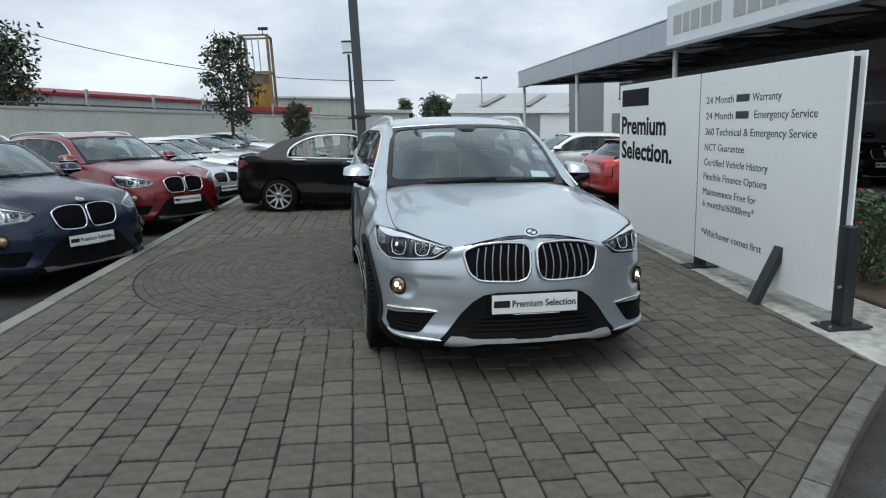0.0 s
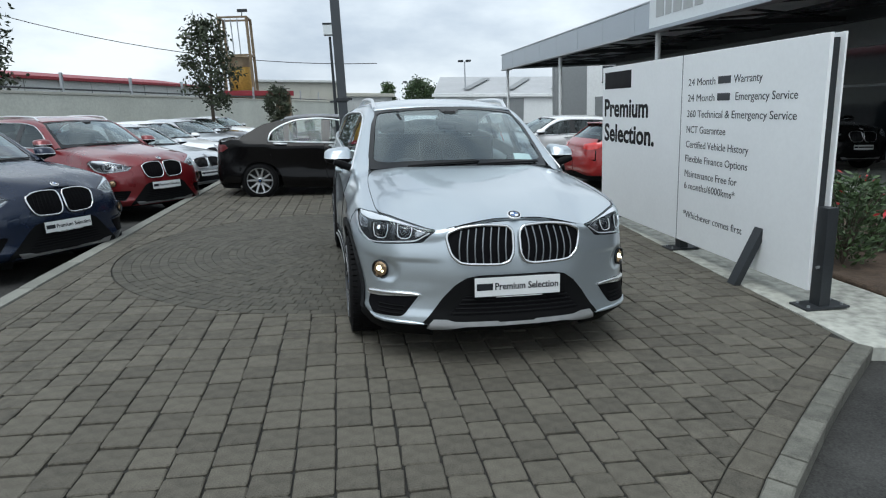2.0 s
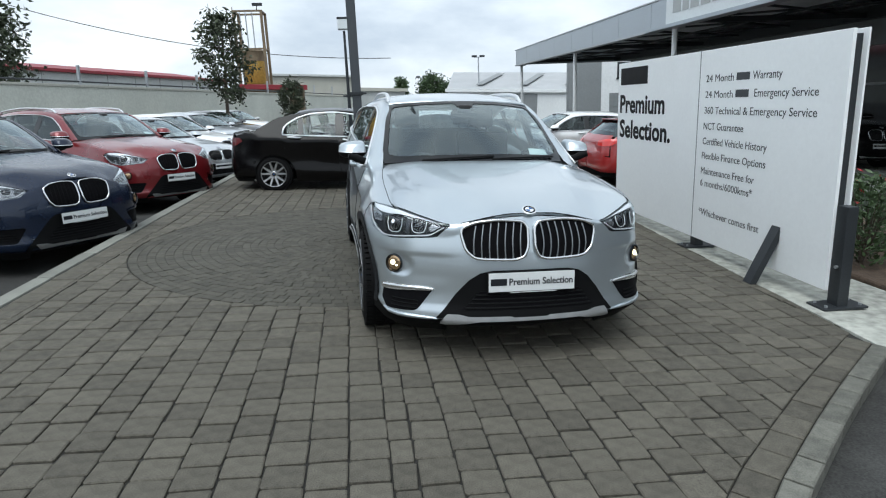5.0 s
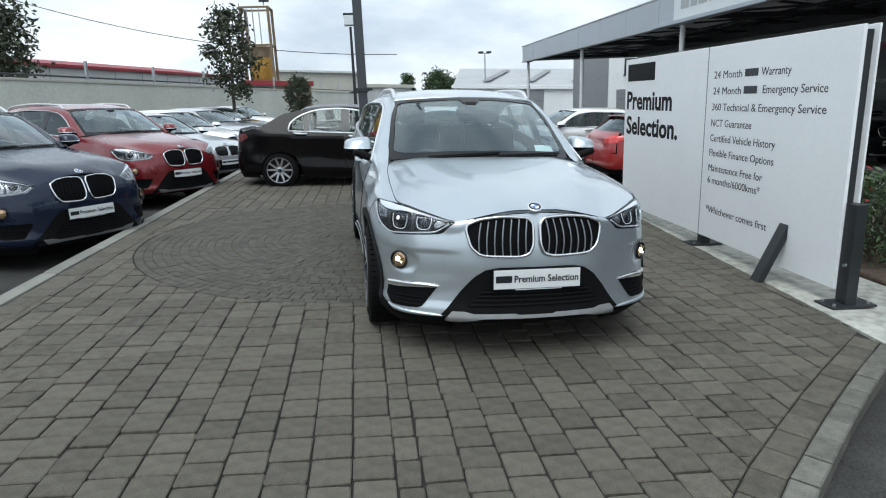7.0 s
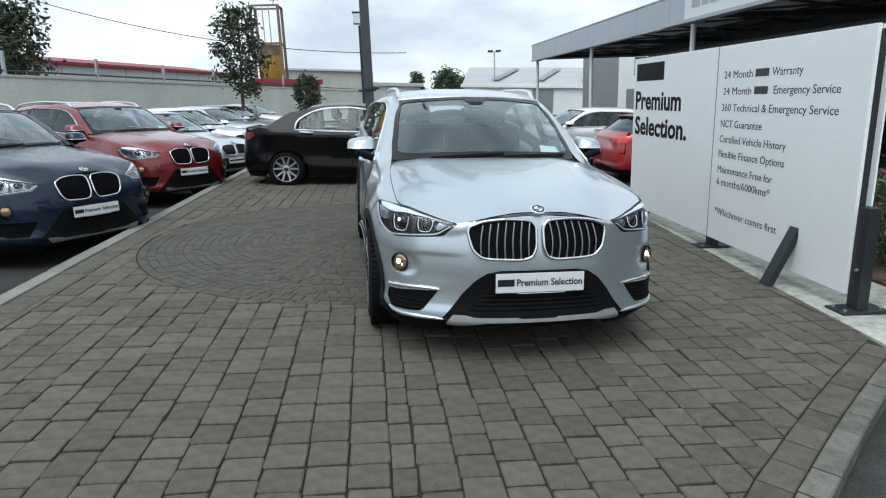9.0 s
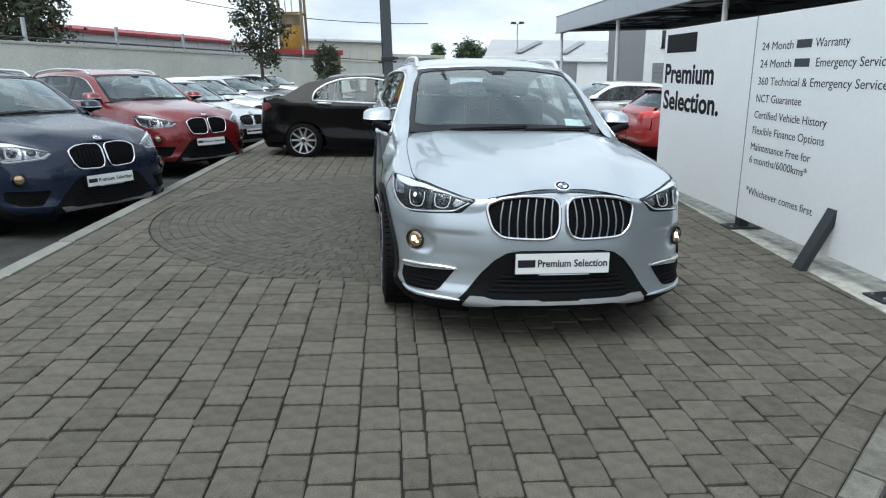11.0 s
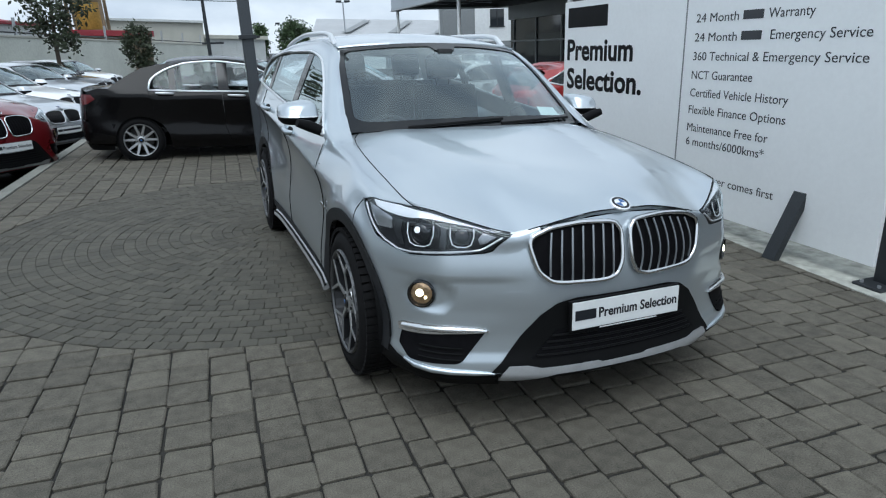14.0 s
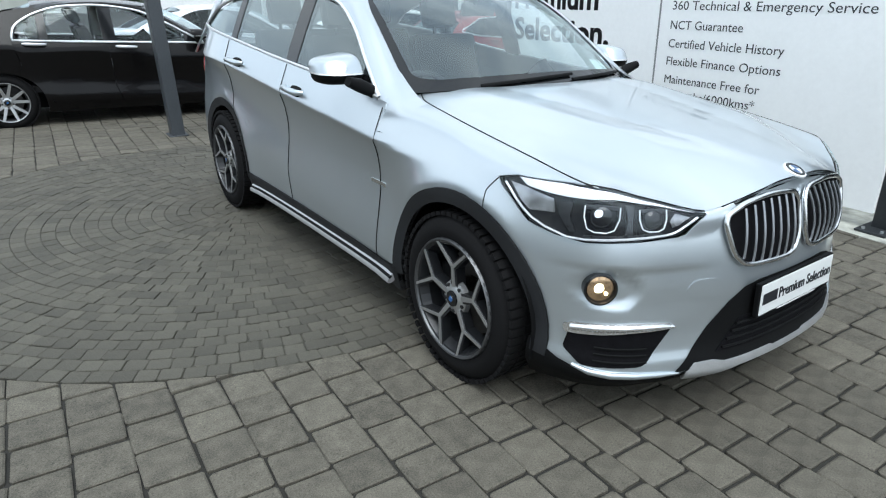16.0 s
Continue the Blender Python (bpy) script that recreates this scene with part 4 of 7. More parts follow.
SUV = dict(sy=1.0, sz=1.0, sx=1.0, tyre=0.337, rim=0.236, base=2.67, deck=False)


def wheel(parent, x, y, r, rr, side, style):
    """One road wheel: barrel, tyre, brake disc, spokes and hub cap."""
    ob = new("wheel")
    bm = bmesh.new()
    lathe(bm, [(-0.19, rr * 0.93), (-0.17, rr * 0.86), (-0.05, rr * 0.86), (-0.012, rr * 0.93), (-0.004, rr + 0.004), (-0.012, rr + 0.008), (-0.19, rr + 0.004), (-0.19, rr * 0.93)], 40, caps=False)
    me = bpy.data.meshes.new("wheel")
    bmesh.ops.recalc_face_normals(bm, faces=bm.faces)
    bm.to_mesh(me)
    bm.free()
    me.materials.append(M_RIMDARK)
    bpy.data.objects.remove(ob)
    ob = new("wheel", me)
    ob.parent = parent
    bm = bmesh.new()
    lathe(bm, [(-0.20, rr), (-0.215, rr + 0.03), (-0.22, (r + rr) / 2), (-0.205, r - 0.02), (-0.18, r - 0.002), (-0.115, r), (-0.05, r - 0.002), (-0.025, r - 0.02), (-0.008, (r + rr) / 2), (-0.004, rr + 0.035), (-0.008, rr + 0.014), (-0.012, rr + 0.004)], 56, caps=False)
    part("tyre", bm, M_TYRE, ob, "black rubber tyre", smooth=30)
    bm = bmesh.new()
    for k in range(60):
        a = 2 * math.pi * k / 60
        m = Matrix.Rotation(a, 4, "X") @ Matrix.Translation((0, 0, r))
        for x0 in (-0.045, -0.115, -0.185):
            box(bm, x0 - 0.028, x0 + 0.028, -0.0135, 0.0135, -0.012, 0.0035, m=m)
    part("tread", bm, M_TYRE, ob)["kind"] = "stuff"
    bm = bmesh.new()
    lathe(bm, [(-0.15, 0.07), (-0.15, rr * 0.72), (-0.125, rr * 0.72), (-0.125, 0.07)], 32, caps=False)
    part("brake_disc", bm, M_DISC, ob, "bare steel brake disc", smooth=30)
    bm = bmesh.new()
    box(bm, -0.16, -0.095, -rr * 0.78, -rr * 0.45, -0.09, 0.09, 0.02)
    part("caliper", bm, M_RIMDARK, ob)
    bm = bmesh.new()
    lathe(bm, [(-0.012, rr * 0.955), (-0.001, rr * 0.978), (0.001, rr + 0.001), (-0.008, rr + 0.006)], 48, caps=False)
    part("rim_lip", bm, M_RIMFACE if style != "y" else M_RIMLIP, ob, "bright machined rim edge", smooth=30)
    faces = bmesh.new()
    darks = bmesh.new()
    if style == "y":
        arms = []
        for k in range(5):
            a = radians(90 + 72 * k)
            fork = rr * 0.56
            arms += [((a, 0.05), (a, fork), 0.018), ((a, fork), (a + radians(23), rr * 0.985), 0.0115), ((a, fork), (a - radians(23), rr * 0.985), 0.0115)]
    elif style == "v":
        arms = []
        for k in range(5):
            a = radians(90 + 72 * k)
            arms += [((a + radians(12), 0.055), (a + radians(17), rr * 0.985), 0.020), ((a - radians(12), 0.055), (a - radians(17), rr * 0.985), 0.020)]
    else:
        arms = [((radians(36 * k), 0.05), (radians(36 * k), rr * 0.985), 0.026) for k in range(10)]
    for (a0, r0), (a1, r1), w in arms:
        dish = lambda q: -0.028 + 0.024 * (q / rr)
        p0, p1 = Vector((dish(r0), r0 * math.cos(a0), r0 * math.sin(a0))), Vector((dish(r1), r1 * math.cos(a1), r1 * math.sin(a1)))
        d = (p1 - p0).normalized()
        nx = (Vector((1, 0, 0)) - d * d.x).normalized()
        sd = d.cross(nx)
        for bmx, ww, x0, x1 in ((darks, w * (2.1 if style == "y" else 1.5), -0.045, -0.003), (faces, w, -0.003, 0.0015)):
            vs = []
            for p, wf in ((p0, 1.15), (p1, 0.9)):
                for sx, sn in ((-1, x0), (1, x0), (1, x1), (-1, x1)):
                    vs.append(bmx.verts.new(p + sd * (sx * ww * wf / 2) + nx * sn))
            for f in ((0, 1, 2, 3), (7, 6, 5, 4), (0, 4, 5, 1), (1, 5, 6, 2), (2, 6, 7, 3), (3, 7, 4, 0)):
                bmx.faces.new([vs[i] for i in f])
    part("spoke_back", darks, M_RIMDARK if style == "y" else M_RIMFACE, ob)
    part("spoke_face", faces, M_RIMFACE, ob, "machined bright spoke faces")
    bm = bmesh.new()
    lathe(bm, [(-0.05, 0.075), (-0.03, 0.07), (-0.022, 0.045), (-0.018, 0.038)], 24)
    part("hub", bm, M_RIMFACE, ob, smooth=30)
    bm = bmesh.new()
    lathe(bm, [(-0.02, 0.034), (-0.012, 0.032), (-0.009, 0.02)], 20)
    part("hub_cap", bm, M_GLOSSBLACK, ob, smooth=30)
    bm = bmesh.new()
    lathe(bm, [(-0.0092, 0.012), (-0.0075, 0.011)], 16)
    part("hub_badge", bm, M_BADGE_BLUE, ob)
    for k in range(5):
        a = radians(54 + 72 * k)
        bm = bmesh.new()
        lathe(bm, [(-0.04, 0.009), (-0.021, 0.008)], 6, "x", (0, 0.056 * math.cos(a), 0.056 * math.sin(a)))
        part("wheel_bolt", bm, M_RIMDARK, ob)
    ob.matrix_local = Matrix.Translation((x, y, r)) @ (Matrix.Rotation(math.pi, 4, "Z") if side < 0 else Matrix.Identity(4))
    return ob


def car(name, label, m, body_mat, style=None, cell=0.07, slats=M_SATIN, lit=False, rim="y", rails=True, cladding=True, text=True, group="", card=False):
    """A parked car: x across it, y from nose to tail with the front axle at 0, z up; all panels lie on one smooth body surface."""
    st = dict(SUV, **(style or {}))
    root = thing(name, label, "car", group, m=m)
    sx, sy, sz, deck = st["sx"], st["sy"], st["sz"], st["deck"]
    zlow = st.get("zlow", 1.0)

    nose, tail = st.get("nose", 1.0), st.get("tail", 1.0)
    rake = st.get("rake", 0.0)
    side_glass = st.get("side_glass", M_GLASS_DARK)
    side_cell = 0.017 if lit else cell
    mirror_mat = st.get("mirror", body_mat)

    def warp(p):
        z = p[2] * sz
        knee = 0.95
        if zlow != 1.0:
            z = p[2] * zlow if p[2] < knee else knee * zlow + (p[2] - knee) * st.get("zhigh", 1.0)
        if rake and p[1] > 2.5 and p[2] > 0.95:
            p = (p[0], p[1] - rake * (p[2] - 0.95) * ease(2.5, 3.2, p[1]), p[2])
        if tail != 1.0 and p[1] > st["base"] / sy:
            p = (p[0], st["base"] / sy + (p[1] - st["base"] / sy) * tail, p[2])
        return (p[0] * sx, (p[1] * sy if p[1] > -0.1 else -0.1 * sy + (p[1] + 0.1) * sy * nose), z)

    def W(fn):
        return lambda a, b: warp(fn(a, b))

    FW, RW, AR = 0.0, st["base"] / sy, st.get("arch", 0.377)
    cz = 0.345

    # plan outline of the right half, nose to tail
    flare = st.get("flare", 0.0)
    base = [Vector(p) for p in ((0, -0.845), (0.28, -0.835), (0.52, -0.793), (0.70, -0.712), (0.820, -0.575), (0.880, -0.37), (0.902, -0.15), (0.909, 0.1), (0.911, 0.6), (0.911, 1.4), (0.911, 2.2), (0.903, 2.7), (0.885, 3.05), (0.84, 3.35), (0.74, 3.50), (0.5, 3.575), (0, 3.60))]
    if flare:
        base = [Vector(p) for p in ((0, -0.804), (0.20, -0.797), (0.37, -0.772), (0.55, -0.708), (0.70, -0.640), (0.790, -0.556), (0.852, -0.445), (0.903, -0.31), (0.932, -0.15), (0.947, 0.02), (0.944, 0.24), (0.925, 0.55), (0.916, 1.0), (0.914, 1.6), (0.922, 2.1), (0.938, 2.5), (0.944, 2.74), (0.934, 3.0), (0.88, 3.33), (0.76, 3.50), (0.5, 3.585), (0, 3.61))]
    fine = []
    for i in range(len(base) - 1):
        p0, p1, p2, p3 = base[max(i - 1, 0)], base[i], base[i + 1], base[min(i + 2, len(base) - 1)]
        if i == 0:
            p0 = Vector((-p2.x, p2.y))
        for k in range(16):
            t = k / 16
            fine.append(0.5 * (2 * p1 + (p2 - p0) * t + (2 * p0 - 5 * p1 + 4 * p2 - p3) * t * t + (3 * p1 - p0 - 3 * p2 + p3) * t ** 3))
    fine.append(base[-1])
    xa, ya = np.array([p.x for p in fine]), np.array([p.y for p in fine])
    ua = np.concatenate([[0], np.cumsum(np.hypot(np.diff(xa), np.diff(ya)))])
    tx, ty = np.gradient(xa, ua), np.gradient(ya, ua)
    k_front, k_rear = int(np.argmax(ya > 0.3)), int(np.argmax(ya > 3.0))

    def ux(x):
        return math.copysign(float(np.interp(abs(x), xa[:k_front], ua[:k_front])), x)

    def ur(x):
        return float(np.interp(-abs(x), -xa[k_rear:], ua[k_rear:]))

    def uy(y):
        return float(np.interp(y, ya, ua))

    df = curve((0.15, 0.10), (0.22, 0.040), (0.265, -0.004), (0.305, -0.012), (0.35, -0.002), (0.42, 0.0), (0.55, 0.0), (0.66, 0.012), (0.76, 0.045), (0.86, 0.10), (0.95, 0.20))
    if flare:
        df = curve((0.15, 0.10), (0.22, 0.020), (0.265, -0.028), (0.305, -0.024), (0.36, -0.008), (0.44, 0.0), (0.55, 0.002), (0.66, 0.012), (0.76, 0.032), (0.86, 0.062), (0.95, 0.16))
    dr = curve((0.2, 0.10), (0.35, 0.02), (0.5, 0.0), (0.7, 0.01), (0.85, 0.03), (1.0, 0.05), (1.2, 0.10))

    crease_z = curve((0.3, 0.842), (0.95, 0.889), (1.6, 0.940), (2.2, 1.000), (2.7, 1.045), (3.3, 1.07))

    def ds(y, z):
        if flare:
            q = z - crease_z(y)
            fade = ease(0.12, 0.64, y)
            soft = 0.5 * (math.sqrt(q * q + 0.00002) + q)
            up = 0.42 * soft
            p = soft - q
            under = 0.046 * (1 - math.exp(-p / 0.085)) - 0.034 * ease(0.16, 0.52, p)
            plain = 0.004 + 1.1 * max(0.0, z - 0.66) ** 2 + 0.03 * max(0.0, 0.62 - z) ** 1.2
            d = fade * (up + under) + (1 - fade) * plain + 0.3 * max(0.0, 0.33 - z)
            for yc in (0.0, st["base"] / sy):
                rho = math.hypot(y - yc, z - cz) - AR - 0.064
                over = 0.5 * (math.sqrt(rho * rho + 0.0002) + rho)
                d -= flare * math.exp(-over / 0.06) + 0.30 * (rho - over)
            return d
        zc = 0.838 + 0.080 * (y - 0.55)
        q = z - zc
        lean = 1 - 0.6 * ease(1.9, 2.4, y)
        soft = math.sqrt(q * q + 0.00014)
        crease = (0.23 if deck else 0.15) * (soft + q) + 0.095 * lean * (soft - q if q > -0.34 else math.sqrt(0.34 ** 2 + 0.00014) + 0.34) - 0.030 * lean * ease(0.40, 0.56, -q)
        crease -= 0.010 * math.exp(-((z - 0.42) / 0.09) ** 2)
        plain = 0.004 + 1.1 * max(0.0, z - 0.66) ** 2 + 0.03 * max(0.0, 0.62 - z) ** 1.2
        a = ease(0.15, 0.75, y)
        return a * crease + (1 - a) * plain + 0.3 * max(0.0, 0.33 - z)

    def S(u, z):
        a = abs(u)
        x, y = float(np.interp(a, ua, xa)), float(np.interp(a, ua, ya))
        cx, cy = float(np.interp(a, ua, tx)), float(np.interp(a, ua, ty))
        ln = math.hypot(cx, cy) or 1
        nx, ny = cy / ln, -cx / ln
        wf = 1 - ease(-0.62, -0.05, y)
        wr = ease(2.9, 3.45, y)
        d = wf * df(z) + wr * dr(z) + (1 - wf - wr) * ds(y, z)
        if flare and wf:
            # pan pressed in beside the fog lamp, with a sharp upper edge, and the bowl of the lamp itself
            d += 0.004 * wf * ease(0.40, 0.56, x) * ease(0.648, 0.630, z) * ease(0.455, 0.530, z) * ease(0.89, 0.82, x)
            d += 0.014 * ease(1.0, 0.45, math.hypot((x - 0.752) / 0.092, (z - 0.571) / 0.078))
        return (math.copysign(x - nx * d, u) if u else 0.0, y - ny * d, z)

    hz = curve((-0.80, 0.850), (-0.74, 0.892), (-0.62, 0.938), (-0.4, 0.985), (0.0, 1.040), (0.4, 1.085), (0.7, 1.10))

    lip = curve((0, -0.750), (0.2, -0.745), (0.36, -0.720), (0.458, -0.690), (0.62, -0.586), (0.768, -0.450), (0.80, -0.40)) if flare else curve((0, -0.765), (0.2, -0.765), (0.36, -0.750), (0.458, -0.722), (0.62, -0.602), (0.768, -0.456), (0.80, -0.40))
    fall = curve((0, 0.0), (0.12, 0.002), (0.22, 0.014), (0.36, 0.048), (0.458, 0.070), (0.62, 0.040), (0.77, 0.0), (0.80, 0.0))

    def H(x, y):
        a = abs(x)
        drop = fall(a) * ease(0.46 if flare else 0.30, 0.0, y - lip(a))
        if flare:
            # two pressed ridges that run from the windscreen down to the grille
            off = abs(a - (0.34 + 0.20 * ease(-0.75, 0.5, y)))
            peak = max(0.0, 1 - math.sqrt(off * off + 0.00008) / 0.17)
            return hz(y - 0.10 * a * a * (1 - ease(-0.5, 0.2, y))) - 0.062 * (a / 0.75) ** 2.8 + 0.016 * peak * ease(-0.74, -0.35, y) * ease(0.62, 0.30, y) - drop
        ridge = 0.007 * ease(0.17, 0.0, abs(a - (0.30 + 0.22 * ease(-0.7, 0.5, y)))) * ease(-0.72, -0.3, y)
        return hz(y - 0.10 * a * a * (1 - ease(-0.5, 0.2, y))) - 0.062 * (a / 0.75) ** 2.8 + ridge - drop

    def hood(x, y):
        return (x, y, H(x, y))

    edge = [Vector(p) for p in ((0.36, -0.750), (0.458, -0.722), (0.545, -0.662), (0.62, -0.602), (0.70, -0.525), (0.764, -0.452), (0.766, -0.36), (0.758, -0.18), (0.753, 0.05), (0.751, 0.30), (0.757, 0.62))]
    if flare:
        edge = [Vector((p.x, lip(p.x))) for p in edge[:6]] + [Vector(p) for p in ((0.774, -0.32), (0.773, -0.12), (0.768, 0.12), (0.750, 0.35), (0.722, 0.50), (0.676, 0.59))]
    ecum = [0.0]
    for a, b in zip(edge, edge[1:]):
        ecum.append(ecum[-1] + (b - a).length)
    ex = curve(*[(c / ecum[-1], p.x) for c, p in zip(ecum, edge)])
    ey = curve(*[(c / ecum[-1], p.y) for c, p in zip(ecum, edge)])
    u0, u1 = ux(0.36), uy(0.62)
    zb = curve((u0, 0.79), (ux(0.48), 0.738), (ux(0.70), 0.724), (ux(0.83), 0.708), (uy(-0.36), 0.736), (uy(-0.1), 0.79), (uy(0.3), 0.835), (u1, 0.86))

    if flare:
        zb = curve((u0, 0.79), (ux(0.48), 0.738), (ux(0.70), 0.724), (ux(0.83), 0.708), (uy(-0.36), 0.736), (uy(-0.1), 0.835), (uy(0.12), 0.890), (uy(0.38), 0.905), (u1, 0.905))

    def L(s):
        def f(t, v):
            u = u0 + (u1 - u0) * t
            p0 = Vector(hood(ex(t), ey(t)))
            p3 = Vector(S(u, zb(u)))
            up = (Vector(S(u, zb(u) + 0.01)) - p3).normalized()
            ln = (p3 - p0).length
            flat = Vector((p3.x - p0.x, p3.y - p0.y, 0))
            k = 1 - ease(0.30, 0.50, t)
            p1 = p0 + (flat.normalized() * (0.96 - 0.10 * k) + Vector((0, 0, -0.20 - 0.25 * k))) * ln * (0.56 - 0.16 * k)
            p2 = p3 + up * ln * (0.52 - 0.12 * k)
            q = p0 * (1 - v) ** 3 + p1 * 3 * v * (1 - v) ** 2 + p2 * 3 * v * v * (1 - v) + p3 * v ** 3
            w = 0.0 if flare else ease(0.62, 0.98, t)
            if w > 0:
                zz = zb(u) + (1.01 - zb(u)) * min(1.0, (1 - v) / 0.60)
                r = Vector(S(u, zz))
                if v < 0.40:
                    k = (0.40 - v) / 0.40
                    top = Vector(S(u, 1.01))
                    mid = top.lerp(p0, 0.45) + Vector((0, 0, 0.022))
                    r = top * (1 - k) ** 2 + mid * 2 * k * (1 - k) + p0 * k * k
                q = q.lerp(r, w)
            return (s * q.x, q.y, q.z)
        return W(f)

    SF = W(lambda x, z: S(ux(x), z))
    SU = W(S)
    SR = W(lambda x, z: S(math.copysign(ur(x), x) if x else ur(0.0001), z))

    def SY(s):
        return W(lambda y, z: S(s * uy(y), z))

    # greenhouse
    belt = curve((0.55, 1.012), (0.69, 1.035), (1.43, 1.088), (1.91, 1.126), (2.58, 1.195), (3.0, 1.235), (3.3, 1.26)) if flare else curve((0.55, 1.005), (0.66, 1.015), (1.66, 1.055), (2.5, 1.095), (3.0, 1.14), (3.3, 1.20)) if not deck else curve((0.55, 1.005), (0.66, 1.015), (1.66, 1.045), (2.5, 1.075), (3.0, 1.11), (3.3, 1.115))

    def G(s):
        def f(y, z):
            b = belt(y)
            x0 = S(uy(y), b)[0]
            q = (z - b) / 0.46
            lean = 0.205 + 0.06 * ease(2.5, 3.3, y) + (0.03 * ease(2.2, 3.0, y) if deck else 0.0)
            return (s * (x0 - lean * (0.92 * q + 0.08 * q * abs(q))), y, z)
        return W(f)

    rc = curve((1.08, 1.518), (1.3, 1.556), (1.7, 1.594), (2.2, 1.598), (2.7, 1.568), (3.1, 1.515), (3.42, 1.455)) if not deck else curve((1.08, 1.518), (1.3, 1.556), (1.7, 1.588), (2.05, 1.575), (2.3, 1.53), (2.52, 1.465), (3.05, 1.20))

    def roof(x, y):
        return (x, y, rc(y) - 0.05 * (abs(x) / 0.60) ** 2.6)

    y_end = 2.32 if deck else 3.40
    rail_in = [(0.735, 0.60, 1.052), (0.700, 0.80, 1.195), (0.655, 1.05, 1.370), (0.610, 1.25, 1.480)]
    rail_in += [(0.605 - 0.012 * k, 1.25 + (y_end - 1.25) * (k + 1) / 5, 0) for k in range(5)]
    rail_in = [Vector((x, y, z or roof(x, y)[2])) for x, y, z in rail_in]
    if not deck:
        rail_out = [(0.63, 1.012), (0.86, 1.165), (1.10, 1.325), (1.36, 1.432), (1.75, 1.470), (2.2, 1.468), (2.65, 1.435), (2.98, 1.365), (3.22, 1.235)]
    else:
        rail_out = [(0.63, 1.012), (0.86, 1.165), (1.10, 1.325), (1.36, 1.452), (1.75, 1.502), (2.05, 1.480), (2.28, 1.405), (2.43, 1.310), (2.51, 1.220), (2.535, 1.120)]

    def smooth_line(pts, n):
        pts = [Vector(p) for p in pts]
        cum = [0.0]
        for a, b in zip(pts, pts[1:]):
            cum.append(cum[-1] + (b - a).length)
        fs = [curve(*[(c / cum[-1], p[i]) for c, p in zip(cum, pts)]) for i in range(len(pts[0]))]
        return [tuple(f(k / (n - 1)) for f in fs) for k in range(n)]

    NS = 40
    out_line = smooth_line(rail_out, NS)
    in_line = smooth_line(rail_in, NS)
    yc_ws = curve((0, 0.40), (1, 1.10))
    zc_ws = curve((0, 1.080), (0.5, 1.335), (1, 1.522))
    xe_ws = curve((0, 0.735), (0.3, 0.700), (0.65, 0.655), (1, 0.610))
    ye_ws = curve((0, 0.60), (0.3, 0.80), (0.65, 1.05), (1, 1.25))
    ze_ws = curve((0, 1.052), (0.3, 1.195), (0.65, 1.370), (1, 1.480))

    def screen(s, v):
        q = abs(s) ** 2.2
        bow = 0.03 * (1 - abs(s)) * math.sin(math.pi * v)
        return (s * xe_ws(v), yc_ws(v) + (ye_ws(v) - yc_ws(v)) * q - bow * 0.5, zc_ws(v) + (ze_ws(v) - zc_ws(v)) * q + bow * 0.3)


    # ---- painted panels
    half = [(0.02, 0.868), (ux(0.2), 0.858), (ux(0.36), 0.83), (ux(0.44), 0.80)] + [(u0 + (u1 - u0) * t, zb(u0 + (u1 - u0) * t) + 0.01) for t in ((0.12, 0.18, 0.24, 0.32, 0.38, 0.42, 0.45, 0.48) if flare else (0.12, 0.18, 0.24, 0.32, 0.38))]
    half += [(uy(-0.225), zb(uy(-0.225)) + 0.008) if flare else (uy(-0.24), 0.775), (uy(-0.30), 0.64)] + [(uy(y), z) for y, z in arc(FW, cz, AR, 140, 185, 8)] + [(uy(-0.42), 0.25), (ux(0.63), 0.25)]
    if flare:
        half = half[:-2 - 9] + [(uy(y), z) for y, z in arc(FW, cz, AR, 140, 178, 8)] + [(uy(-0.415), 0.335), (ux(0.835), 0.300), (ux(0.785), 0.276), (ux(0.60), 0.268), (ux(0.34), 0.280)]
    bumper = half + [(-u, z) for u, z in reversed(half)]
    bp = part("front_bumper", patch(bumper, SU, 0.019 if lit else cell, 0.015), body_mat, root, smooth=40)
    part("hood", patch([(0, lip(0)), (0.2, lip(0.2)), (0.34, lip(0.34))] + [(ex(k / 14), ey(k / 14)) for k in range(1, 15)] + [(0.60, 0.50), (0.3, 0.405), (0, 0.375), (-0.3, 0.405), (-0.60, 0.50)] + [(-ex(k / 14), ey(k / 14)) for k in range(14, 0, -1)] + [(-0.34, lip(0.34)), (-0.2, lip(0.2))], W(hood), 0.03 if lit else cell, 0.02, 0.001), body_mat, root, smooth=40)
    for s in (-1, 1):
        ftop = [(0.318, 0.012), (0.36, 0.10), (0.42, 0.27), (0.476, 0.44), (0.526, 0.70), (0.516, 0.78), (0.43, 0.985), (0.37, 1.0), (0.6, 1.0), (1.0, 1.0), (1.0, 0.012), (0.75, 0.012), (0.5, 0.012)]
        part("fender_top", patch(ftop, L(s), cell * 0.55, 0.012), body_mat, root, smooth=40)
        part("lamp_surround", patch([(0.0, 0.02), (0.066, 0.02), (0.066, 0.10), (0.114, 0.85), (0.131, 0.905), (0.22, 0.97), (0.335, 1.0), (0.15, 1.0), (0.0, 1.0)], L(s), cell * 0.55, 0.012), body_mat, root, smooth=40)
        sy_ = SY(s)
        fender = [(-0.235, 0.772), (-0.297, 0.64)] + arc(FW, cz, AR, 140, 0, 20) + [(AR, 0.30), (0.485, 0.30), (0.495, 0.6), (0.535, 0.80), (0.594, 0.855), (0.60, 0.862)]
